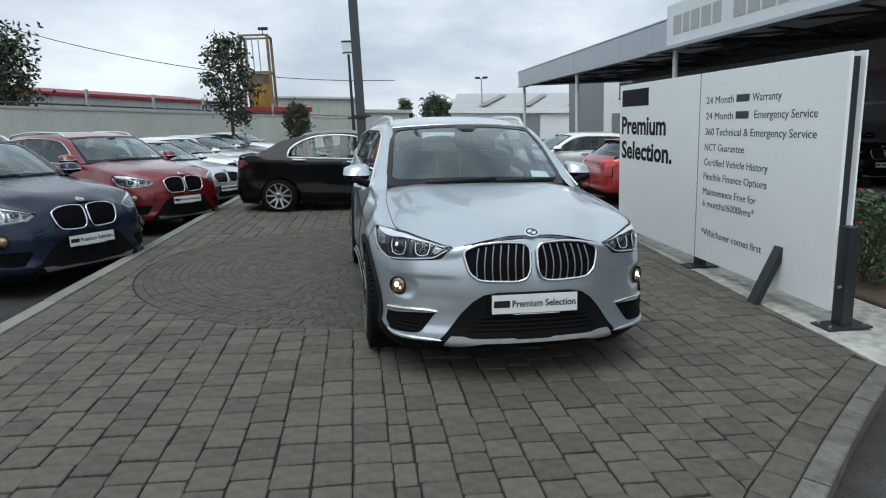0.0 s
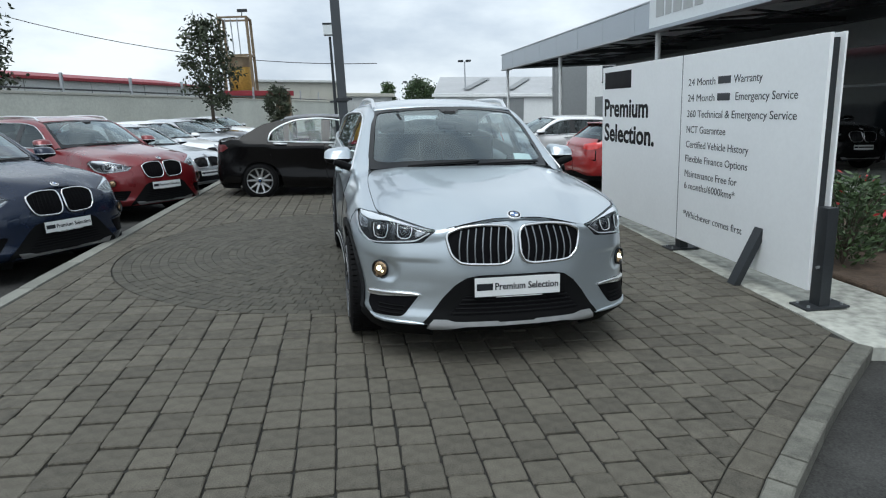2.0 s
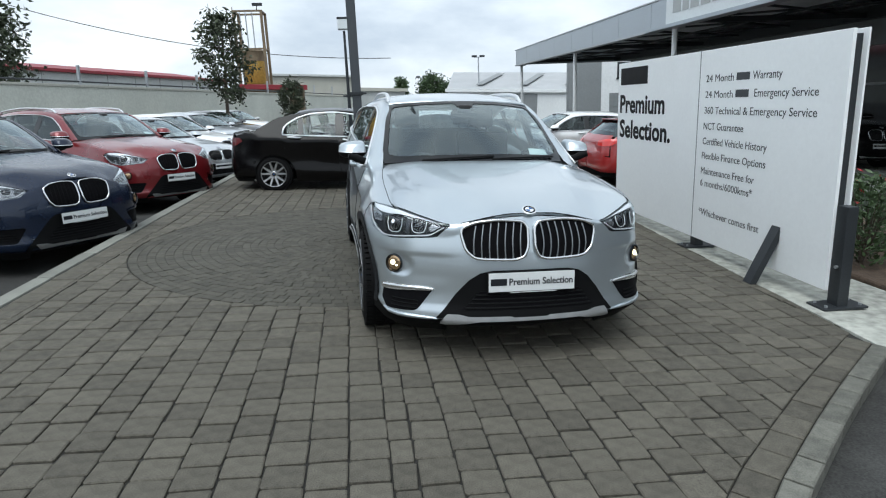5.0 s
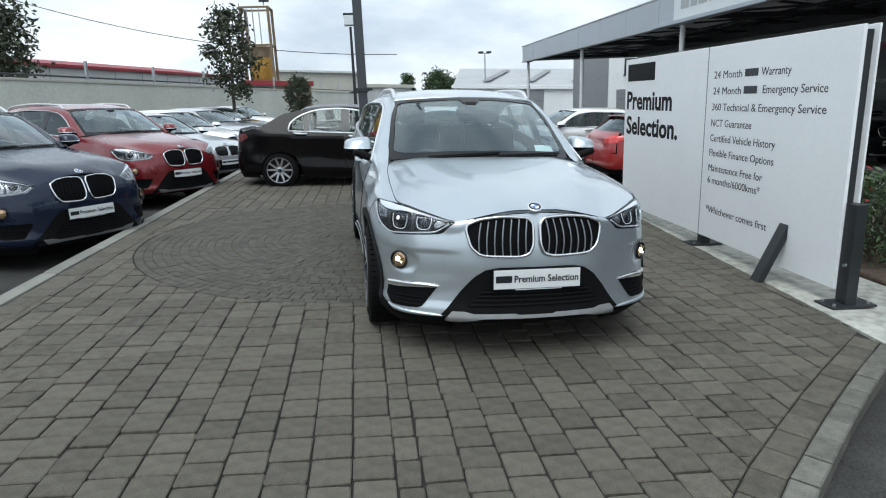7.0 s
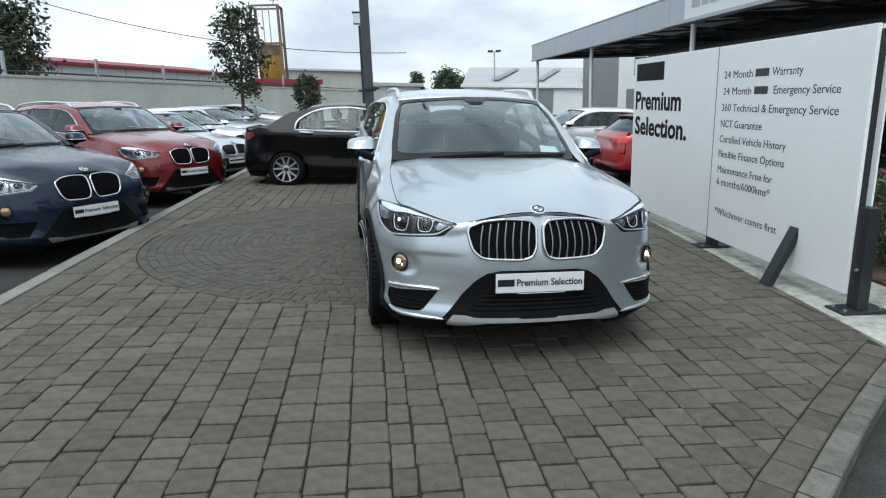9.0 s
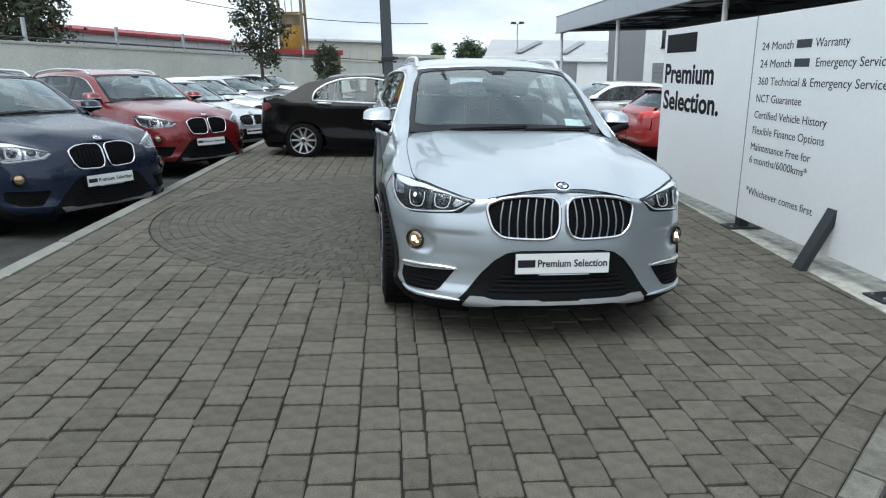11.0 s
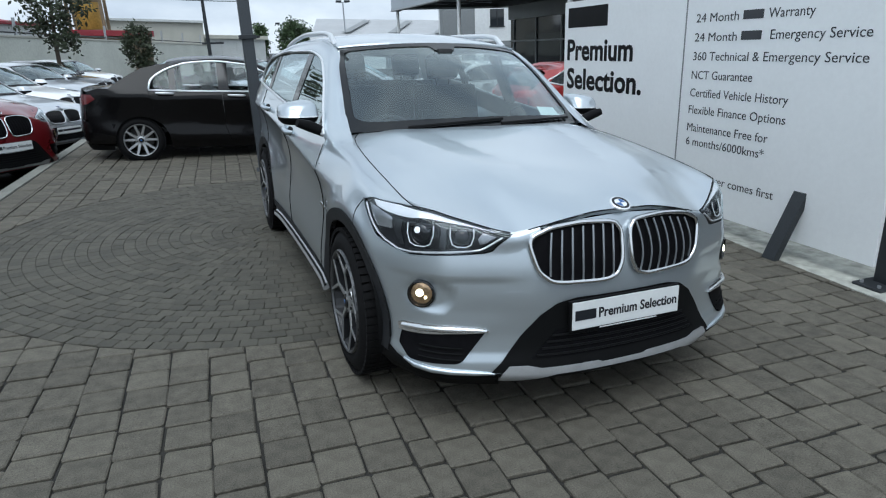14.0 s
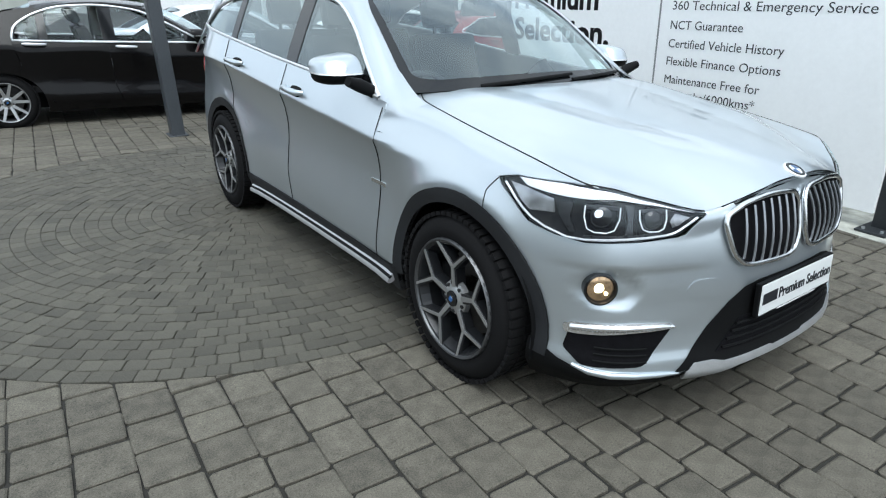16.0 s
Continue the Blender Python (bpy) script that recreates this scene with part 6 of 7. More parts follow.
    val = [(uy(-0.34), 0.20), (uy(-0.345), 0.40), (uy(-0.41), 0.365), (uy(-0.50), 0.30), (ux(0.79), 0.268), (ux(0.70), 0.252), (ux(0.55), 0.250), (ux(0.55), 0.17)]
    if flare:
        val = [(uy(-0.36), 0.17), (uy(-0.375), 0.345), (uy(-0.415), 0.338), (ux(0.835), 0.304), (ux(0.785), 0.280), (ux(0.55), 0.272), (ux(0.50), 0.17)]
    for s in (-1, 1):
        part("valance", patch([(s * u, z) for u, z in val], SU, cell, 0.03, 0.005), M_PLASTIC, root, "black lower edge of the bumper", smooth=30)
        low = 0.050 if flare else 0.0
        side_in = [(0.56, 0.47), (0.835, 0.47), (0.853, 0.455), (0.85, 0.375), (0.78, 0.335), (0.645, 0.335)]
        if flare:
            side_in = [(0.556, 0.498), (0.70, 0.500), (0.825, 0.478), (0.832, 0.400), (0.800, 0.352), (0.650, 0.360)]
        # opening not cut: its shade is put into this flat black patch
        part("side_intake", patch(rounded([(s * x, z - low) for x, z in side_in], 0.15), SF, cell * 0.6, 0.012, 0.004), M_MESH, root, "flat black patch for the shaded side intake", smooth=30)
        for z in (0.375, 0.397, 0.419):
            bm = bmesh.new()
            tube(bm, [Vector(SF(s * (0.645 + 0.135 * k / 6), z - low)) + Vector((s * 0.003, -0.006, 0)) for k in range(7)], 0.0045, 5)
            part("intake_slat", bm, M_PLASTIC, root)
        strip = [(0.56, 0.474), (0.60, 0.476), (0.835, 0.474), (0.850, 0.480), (0.84, 0.494), (0.59, 0.490)]
        if flare:
            strip = [(0.548, 0.488), (0.575, 0.504), (0.70, 0.510), (0.82, 0.497), (0.835, 0.485), (0.832, 0.455), (0.70, 0.478), (0.575, 0.484)]
        part("intake_trim", patch(rounded([(s * x, z - low) for x, z in strip], 0.2), SF, cell * 0.6, 0.02, 0.009 if flare else 0.020), M_STRIP if lit else body_mat, root, "bright satin strip" if lit else "", smooth=40)
        if lit:
            bm = bmesh.new()
            tube(bm, [Vector(SF(s * x, z - low)) + Vector((s * 0.004, -0.008, 0)) for x, z in ((0.560, 0.492), (0.60, 0.496), (0.66, 0.497), (0.72, 0.495), (0.78, 0.489), (0.826, 0.480))], [0.006, 0.009, 0.011, 0.012, 0.013, 0.011], 10)
            part("intake_trim", bm, M_STRIP, root, "bright satin strip", smooth=60)
            bm = bmesh.new()
            tube(bm, [Vector(SF(s * x, z)) + Vector((s * 0.002, -0.003, 0)) for x, z in ((0.53, 0.272), (0.60, 0.275), (0.68, 0.278), (0.74, 0.280), (0.785, 0.285), (0.815, 0.298))], [0.004, 0.010, 0.012, 0.013, 0.012, 0.006], 10)
            part("bumper_lip", bm, body_mat, root, smooth=60)
        # fog lamp in a round bezel
        fx, fz = (s * 0.781, 0.574) if flare else (s * 0.772, 0.580)
        pm = on_surface(SF, fx, fz)
        out = (pm.to_3x3() @ Vector((0, 0, 1)) + Vector((0, -0.45 if flare else -0.9, 0))).normalized()
        side = Vector((0, 0, 1)).cross(out).normalized()
        rise = out.cross(side)
        at = pm.translation + out * (0.012 if flare else 0.011)
        pm = Matrix(((side.x, rise.x, out.x, at.x), (side.y, rise.y, out.y, at.y), (side.z, rise.z, out.z, at.z), (0, 0, 0, 1)))
        for nm, pr, mt, lb in ((("fog_lamp", [(-0.03, 0.056), (0.010, 0.055), (0.012, 0.049), (-0.004, 0.043)], M_GLOSSBLACK, ""), ("fog_lens", [(-0.015, 0.044), (0.002, 0.043), (0.006, 0.03), (0.007, 0.001)], M_FOGLENS, "clear lens")) if flare else (("fog_lamp", [(-0.02, 0.078), (0.004, 0.076), (0.007, 0.066), (-0.012, 0.056)], body_mat, ""), ("fog_ring", [(-0.02, 0.056), (0.012, 0.055), (0.014, 0.050), (0.0, 0.044)], M_GLOSSBLACK, "black ring"), ("fog_lens", [(-0.015, 0.044), (0.004, 0.043), (0.009, 0.03), (0.010, 0.001)], M_FOGLENS, "clear lens"))):
            bm = bmesh.new()
            lathe(bm, pr, 28, "z", caps=False)
            sc = Matrix.Diagonal((1.22 if nm == "fog_lamp" and not flare else 1.0, 1.0, 1.0, 1))
            tr = Matrix.Translation((-s * 0.018, -0.012, 0) if nm == "fog_lamp" and not flare else (0, 0, 0))
            for v in bm.verts:
                v.co = pm @ (tr @ (sc @ v.co))
            if nm == "fog_lamp":
                fog = part(nm, bm, mt, root, smooth=40)
            else:
                part(nm, bm, mt, fog, lb, smooth=40)
        if lit:
            for bx, by, br in ((-0.006, 0.004, 0.017), (0.018, -0.013, 0.006)):
                bm = bmesh.new()
                lathe(bm, [(0.004, br), (0.0125, br * 0.8), (0.014, 0.001)], 14, "z")
                for v in bm.verts:
                    v.co = pm @ (v.co + Vector((bx, by, 0)))
                part("fog_bulb", bm, M_FOG, fog, "lit warm bulb", smooth=60)
        # headlamp
        lf = L(s)
        hl = [(0.070, 0.10), (0.080, 0.03), (0.20, 0.018), (0.315, 0.018), (0.36, 0.11), (0.42, 0.28), (0.475, 0.45), (0.522, 0.70), (0.512, 0.77), (0.43, 0.975), (0.36, 0.995), (0.335, 0.985), (0.22, 0.955), (0.135, 0.89), (0.118, 0.84)]
        head = part("headlamp", patch(rounded(hl, 0.10, 3), lf, 0.03, 0.010, -0.020), M_LAMPBACK if lit else M_LAMPPALE, root, "clear headlamp with a dark housing", smooth=40)

        def line_on(pts, off, r, nm, mt, lb, n=26, flat=1.0):
            pts = smooth_line(pts, n)
            bm = bmesh.new()
            tube(bm, [on_surface(lf, a, b) @ Vector((0, 0, off)) for a, b in pts], r, 6, flat=flat)
            return part(nm, bm, mt, head, lb, smooth=60)
        brow = [(0.095, 0.075), (0.20, 0.06), (0.315, 0.065), (0.37, 0.16), (0.43, 0.325), (0.472, 0.46), (0.450, 0.52), (0.40, 0.44), (0.345, 0.33), (0.29, 0.235), (0.20, 0.145)]
        part("brow_strip", patch(brow, lf, 0.025, 0.004, -0.004), M_AMBER, head, "bright brow strip", smooth=40)
        line_on([(0.505, 0.70), (0.455, 0.86), (0.405, 0.925), (0.345, 0.93), (0.325, 0.915), (0.22, 0.885), (0.148, 0.825), (0.118, 0.62), (0.092, 0.30)], -0.005, 0.0042 if lit else 0.0029, "lower_strip", M_AMBER, "thin bright lower line")
        part("outer_reflector", patch([(0.495, 0.64), (0.455, 0.56), (0.39, 0.50), (0.385, 0.70), (0.44, 0.84), (0.462, 0.80)], lf, 0.03, 0.004, -0.012), M_LAMPPALE if lit else M_LAMPGREY, head, "grey outer reflector", smooth=40)
        part("inner_reflector", patch([(0.105, 0.30), (0.135, 0.22), (0.148, 0.50), (0.142, 0.68), (0.128, 0.60)], lf, 0.03, 0.004, -0.012), M_LAMPPALE if lit else M_LAMPGREY, head, "grey inner reflector", smooth=40)
        part("lamp_divider", patch([(0.222, 0.25), (0.240, 0.25), (0.236, 0.55), (0.243, 0.84), (0.226, 0.82), (0.226, 0.55)], lf, 0.03, 0.006, -0.010), M_LAMPGREY, head, smooth=40)
        part("lamp_divider", patch([(0.350, 0.42), (0.385, 0.52), (0.375, 0.70), (0.352, 0.86), (0.342, 0.84), (0.355, 0.66)], lf, 0.03, 0.006, -0.010), M_LAMPGREY, head, smooth=40)
        part("lamp_shelf", patch([(0.165, 0.78), (0.225, 0.835), (0.325, 0.865), (0.325, 0.895), (0.22, 0.868), (0.160, 0.815)], lf, 0.03, 0.006, -0.012), M_LAMPGREY, head, smooth=40)
        for tc, vc, rad, is_lit in ((0.290, 0.555, 0.055, lit), (0.185, 0.475, 0.045, False)):
            pm = on_surface(lf, tc, vc) @ Matrix.Translation((0, 0, -0.021))
            bm = bmesh.new()
            yu = -1 if (pm.to_3x3() @ Vector((0, 1, 0))).z < 0 else 1
            cup = [(-0.98, 0.62), (-1.0, -0.05), (-0.78, -0.72), (-0.35, -0.92), (0.35, -0.92), (0.78, -0.72), (1.0, -0.05), (0.98, 0.62)]
            tube(bm, [pm @ Vector((rad * a, rad * b * yu, 0.014)) for a, b in cup], 0.0025, 6)
            part("light_ring", bm, M_RING if lit else M_AMBER, head, "thin white ring open at the top", smooth=60)
            bm = bmesh.new()
            lathe(bm, [(0.003, rad * 0.88), (0.006, rad * 0.84), (0.001, rad * 0.72), (0.010, rad * 0.66), (0.017, rad * 0.45), (0.020, rad * 0.2), (0.0205, 0.001)], 24, "z")
            for v in bm.verts:
                v.co = pm @ v.co
            part("projector", bm, M_DARKLENS, head, smooth=60)
            bm = bmesh.new()
            box(bm, -rad * 0.95, rad * 0.95, rad * 0.55 * yu - 0.006, rad * 0.55 * yu + 0.006, 0.004, 0.012, 0.002, m=pm)
            part("ring_bridge", bm, M_LAMPGREY, head)
            if is_lit:
                bm = bmesh.new()
                lathe(bm, [(0.018, rad * 0.26), (0.0215, rad * 0.17), (0.0222, 0.001)], 16, "z")
                for v in bm.verts:
                    v.co = pm @ (v.co + Vector((0.010 * s, 0.010 * yu, 0)))
                part("lit_bulb", bm, M_BEAM, head, "lit white beam", smooth=60)
        part("lamp_cover", patch(rounded(hl, 0.10, 3), lf, 0.045, 0.0, 0.002), M_LENS, head, "clear cover", smooth=60)
        # kidney grille
        kid = [(0.020, 0.805), (0.05, 0.840), (0.20, 0.848), (0.33, 0.835), (0.405, 0.805), (0.414, 0.772), (0.382, 0.678), (0.325, 0.632), (0.10, 0.624), (0.046, 0.640), (0.022, 0.690)]
        kw = 1.0 if flare else st.get("kidney", 0.86)
        kid = rounded([(s * x * kw, z) for x, z in kid], 0.3)
        # flat black backing takes the place of the shaded depth behind the slats
        gr = part("grille", patch(kid, SF, 0.05, 0.01, 0.004), M_MESH, root, "kidney grille with upright slats", smooth=40)
        bm = bmesh.new()
        line = [Vector(SF(x, z)) + normal_of(SF, x, z) * 0.012 for x, z in kid]
        tube(bm, line, 0.0098, 8, closed=True)
        part("grille_frame", bm, M_CHROME, gr, "chrome frame", smooth=60)
        for k in range(7):
            x = 0.065 + 0.0455 * k
            z0 = 0.634 + max(0.0, (x - 0.305)) * 0.75
            z1 = 0.836 - max(0.0, x - 0.22) * 0.14
            bm = bmesh.new()
            tube(bm, [Vector(SF(s * kw * (x + 0.010 * math.sin(math.pi * q / 6) - 0.008 * q / 6), z0 + (z1 - z0) * q / 6)) + Vector((0, -0.012 - 0.012 * math.sin(math.pi * q / 6), 0)) for q in range(7)], 0.0042, 6, flat=1.0)
            part("slat", bm, slats, gr, smooth=60)
    tow = rounded([(-0.50, 0.53), (-0.40, 0.53), (-0.37, 0.56), (-0.41, 0.60), (-0.50, 0.60), (-0.53, 0.565)], 0.35)
    part("tow_cover", patch(tow, SF, 0.05, 0.006, 0.0022), body_mat, root, smooth=40)
    for s in (-1, 1):
        gsy = SY(s)
        bm = patch([(0.56, 0.655), (0.70, 0.655), (0.70, 0.672), (0.56, 0.672)], gsy, 0.05, 0.003, 0.003)
        part("side_script", bm, M_CHROME, root, "chrome bar of script on the door")
    # badge
    bpose = on_surface(W(hood), 0.0, -0.728)
    for nm, pr, mt in (("badge", [(0.0, 0.043), (0.006, 0.042), (0.008, 0.039), (0.008, 0.001)], M_AMBER), ("badge_ring", [(0.0082, 0.036), (0.0095, 0.035), (0.0095, 0.026), (0.0082, 0.025)], M_GLOSSBLACK)):
        bm = bmesh.new()
        lathe(bm, pr, 28, "z", caps=(nm == "badge"))
        for v in bm.verts:
            v.co = bpose @ v.co
        o = part(nm, bm, mt, root if nm == "badge" else badge, smooth=30)
        badge = o if nm == "badge" else badge
    for a0 in (0, 180):
        bm = bmesh.new()
        pts = [Vector((0, 0, 0.0092))] + [Vector((0.022 * math.cos(radians(a0 + 15 * k)), 0.022 * math.sin(radians(a0 + 15 * k)), 0.0092)) for k in range(7)]
        bm.faces.new([bm.verts.new(bpose @ p) for p in pts])
        part("badge_quarter", bm, M_BADGE_BLUE, badge)
    # plate
    zp = st.get("plate", 0.50)
    pc = Vector(warp((0, base[0].y - 0.004, zp)))
    pm = Matrix.Translation(pc + Vector((0, -0.012, 0))) @ Matrix.Rotation(radians(-4), 4, "X")
    bm = bmesh.new()
    box(bm, -0.267, 0.267, -0.006, 0.012, -0.066, 0.060, 0.004, m=pm)
    hold = part("plate_holder", bm, M_PLASTIC, root, "black plate holder")
    bm = bmesh.new()
    box(bm, -0.26, 0.26, -0.010, -0.0062, -0.056, 0.055, 0.003, m=pm)
    part("plate", bm, M_PLATE, hold, "white display plate")
    face = pm @ Matrix(((1, 0, 0, 0), (0, 0, -1, -0.0108), (0, 1, 0, 0), (0, 0, 0, 1)))
    bm = bmesh.new()
    box(bm, -0.248, -0.152, -0.0118, -0.0102, -0.019, 0.021, m=pm)
    part("plate_bar", bm, M_PLATETEXT, hold, "dark bar in place of a maker's name")
    if text:
        lettering("Premium Selection", 0.056, face @ Matrix.Translation((-0.138, -0.018, 0)), M_PLATETEXT, hold, 0.386, 0.0011)
    else:
        bm = bmesh.new()
        box(bm, -0.138, 0.248, -0.0118, -0.0102, -0.015, 0.018, m=pm)
        part("plate_bar", bm, M_PLATETEXT, hold)
    bm = bmesh.new()
    box(bm, -0.13, 0.15, -0.009, -0.0062, -0.064, -0.060, m=pm)
    part("holder_print", bm, M_PLATE, hold, "thin pale bar of print")
    # ---- underside and cabin
    bm = bmesh.new()
    box(bm, -0.56, 0.56, -0.70, 3.40, 0.21, 0.50, 0.03)
    box(bm, -0.80, 0.80, AR + 0.05, RW - AR - 0.05, 0.21, 0.45, 0.03)
    for v in bm.verts:
        v.co = warp(v.co)
    part("underbody", bm, M_PLASTIC, root, "black underbody")
    bm = bmesh.new()
    box(bm, -0.78, 0.78, 0.45, 3.30, 0.44, 0.52)
    for v in bm.verts:
        v.co = warp(v.co)
    part("cabin_floor", bm, M_DASH, root)
    dash = lambda x, v: (x, 0.46 + 0.20 * (abs(x) / 0.72) ** 2 + 0.42 * v, 1.030 - 0.06 * v - 0.30 * max(0, v - 0.75) - 0.03 * (abs(x) / 0.7) ** 2 + (0.035 * ease(0.3, 0.6, v) * ease(0.22, 0.12, abs(x + 0.36))))
    part("dashboard", patch([(-0.70, 0.0), (0.70, 0.0), (0.70, 1.15), (-0.70, 1.15)], W(dash), 0.09, 0.25), M_DASH, root, "dark dashboard", smooth=50)
    bm = bmesh.new()
    sw = Matrix.Translation(warp((-0.36, 0.98, 0.92))) @ Matrix.Rotation(radians(62), 4, "X")
    tube(bm, [sw @ Vector((0.185 * math.cos(a), 0.185 * math.sin(a), 0)) for a in np.linspace(0, 2 * math.pi, 25)[:-1]], 0.016, 8, closed=True)
    for a in (0, 180, 270):
        beam(bm, sw @ Vector((0, 0, 0)), sw @ Vector((0.18 * math.cos(radians(a)), 0.18 * math.sin(radians(a)), 0)), 0.04, 0.02)
    part("steering_wheel", bm, M_DASH, root, smooth=60)

    def seat(xc, yc, w, nm):
        bm = bmesh.new()
        box(bm, xc - w / 2, xc + w / 2, yc - 0.30, yc + 0.25, 0.52, 0.72, 0.06)
        back = Matrix.Translation((xc, yc + 0.22, 0.66)) @ Matrix.Rotation(radians(-17), 4, "X")
        vs = bmesh.new()
        box(vs, -w / 2, w / 2, -0.06, 0.07, 0, 0.60, 0.055, m=back)
        for hx in ((0,) if w < 0.7 else (-0.38, 0.38)):
            hb = back @ Matrix.Translation((hx, 0, 0.62))
            box(vs, -0.125, 0.125, -0.05, 0.055, 0.02, 0.21, 0.045, m=hb)
            box(vs, -0.06, -0.045, -0.01, 0.01, -0.06, 0.04, m=hb)
            box(vs, 0.045, 0.06, -0.01, 0.01, -0.06, 0.04, m=hb)
        me = bpy.data.meshes.new("tmp")
        vs.to_mesh(me)
        vs.free()
        bm.from_mesh(me)
        bpy.data.meshes.remove(me)
        for v in bm.verts:
            v.co = warp(v.co)
        part(nm, bm, M_SEAT, root, "dark seat", smooth=45)
    seat(-0.37, 1.50, 0.52, "front_seat")
    seat(0.37, 1.50, 0.52, "front_seat")
    seat(0.0, 2.36 if not deck else 1.98, 1.26, "rear_bench")
    bm = bmesh.new()
    box(bm, -0.11, 0.11, -0.015, 0.015, -0.035, 0.035, 0.012, m=Matrix.Translation(warp((0, 1.05, 1.40))) @ Matrix.Rotation(radians(10), 4, "X"))
    box(bm, -0.05, 0.05, -0.04, 0.05, 0.02, 0.09, 0.015, m=Matrix.Translation(warp((0, 1.03, 1.40))))
    part("rear_view_mirror", bm, M_DASH, root, smooth=45)
    if card:
        bm = patch([(0.60, 0.075), (0.86, 0.075), (0.84, 0.20), (0.62, 0.20)], ws, 0.1, 0.002, -0.02)
        part("price_card", bm, M_CARD, root, "pale green price card behind the windscreen")
    return root


X1_SILVER = paint("glacier_silver_paint", (0.53, 0.585, 0.625), 0.82, 0.32, 0.9)
car("silver_suv", "metallic silver SUV with lit headlamps parked on block paving", pose(0.900, 4.150, 0, 0, 0, 3.6), X1_SILVER, dict(nose=1.038, side_glass=M_GLASS_SIDE, flare=0.013, arch=0.400, base=2.73, tyre=0.345, rim=0.241, track=0.946), cell=0.055, slats=M_SLAT, lit=True, card=True)

# ---- other cars on the lot ----
BLUE = paint("dark_blue_paint", (0.007, 0.0145, 0.036), 0.3, 0.27, 0.5, 0.35)
RED = paint("dark_red_paint", (0.175, 0.010, 0.014), 0.35, 0.28)
WHITE = paint("white_paint", (0.84, 0.85, 0.85), 0.0, 0.35)
SILVER = paint("light_silver_paint", (0.58, 0.61, 0.64), 0.55, 0.3)
BLACK = paint("black_paint", (0.0037, 0.0034, 0.0037), 0.0, 0.22, 0.14, 0.18)
M_GLASS_BLACKCAR = glass_mat("smoked_car_glass", (0.86, 0.89, 0.90), 0.01, 1.5, 5.0)
BRIGHTRED = paint("bright_red_paint", (0.28, 0.016, 0.016), 0.05, 0.3)
GREY = paint("dark_grey_paint", (0.05, 0.055, 0.06), 0.5, 0.3)
BIG_SUV = dict(sx=1.032, sy=1.047, zlow=1.11, zhigh=0.93, tyre=0.36, rim=0.225, base=2.81, plate=0.515)
SEDAN = dict(sx=1.02, sy=1.10, zlow=0.92, zhigh=0.90, tyre=0.315, rim=0.218, base=2.97, deck=True, arch=0.360)
HATCH = dict(rake=0.8, sx=0.97, sy=0.975, zlow=0.92, zhigh=0.87, tyre=0.318, rim=0.21, base=2.69)
ROW = "cars nosed up to the kerb"
car("dark_blue_suv", "dark metallic blue SUV with chrome grilles nosed up to the kerb", pose(-3.80, 7.44, LOT_Z, 0, 0, 58), BLUE, BIG_SUV, 0.09, M_MESH, rim="v", group=ROW)
car("red_suv", "dark red SUV with chrome grilles nosed up to the kerb", pose(-3.76, 11.14, LOT_Z, 0, 0, 53), RED, BIG_SUV, 0.10, M_MESH, rim="v", group=ROW, card=True)
car("silver_sedan", "pale silver sedan with dark grilles nosed up to the kerb", pose(-3.80, 14.1, LOT_Z, 0, 0, 58), SILVER, SEDAN, 0.12, M_GLOSSBLACK, rim="s", rails=False, cladding=False, text=False, group=ROW)
car("white_sedan", "white sedan nosed up to the kerb", pose(-4.3, 17.6, LOT_Z, 0, 0, 58), WHITE, SEDAN, 0.13, M_GLOSSBLACK, rim="s", rails=False, cladding=False, text=False, group=ROW)
car("silver_hatchback", "pale silver hatchback in the far end of the row", pose(-4.5, 21.6, LOT_Z, 0, 0, 60), SILVER, HATCH, 0.15, M_GLOSSBLACK, rim="s", rails=False, cladding=False, text=False, group=ROW)
car("dark_grey_sedan", "dark grey sedan in the far end of the row", pose(-4.8, 25.4, LOT_Z, 0, 0, 60), GREY, SEDAN, 0.15, M_GLOSSBLACK, rim="s", rails=False, cladding=False, text=False, group=ROW)
car("white_hatchback", "white hatchback parked in front of the boundary wall", pose(-5.0, 30.0, LOT_Z, 0, 0, 60), WHITE, HATCH, 0.15, M_GLOSSBLACK, rim="s", rails=False, cladding=False, text=False, group=ROW)
car("black_sedan", "glossy black sedan with bright window strip parked across the paving", pose(1.37, 11.85, -0.03, 0, 0, 90), BLACK, dict(SEDAN, side_glass=M_GLASS_BLACKCAR, tail=0.80, handle=M_SATIN), 0.08, M_GLOSSBLACK, rim="v", rails=False, cladding=False, text=False)
car("pale_blue_sedan", "pale silver blue sedan parked behind the black sedan", pose(3.6, 15.2, ROAD_Z, 0, 0, 92), SILVER, SEDAN, 0.13, M_GLOSSBLACK, rim="s", rails=False, cladding=False, text=False)
car("red_hatchback", "bright red hatchback parked behind the sign", pose(8.1, 12.6, ROAD_Z, 0, 0, 92), BRIGHTRED, HATCH, 0.10, M_GLOSSBLACK, rim="s", rails=False, cladding=False, text=False)
car("white_estate", "white hatchback parked beyond the red car", pose(3.95, 16.0, ROAD_Z, 0, 0, -88), WHITE, HATCH, 0.11, M_GLOSSBLACK, rim="s", rails=False, cladding=False, text=False)
car("black_suv", "black SUV parked in front of the showroom glass", pose(12.0, 14.0, 0.02, 0, 0, 0), BLACK, BIG_SUV, 0.14, M_GLOSSBLACK, rim="s", text=False)

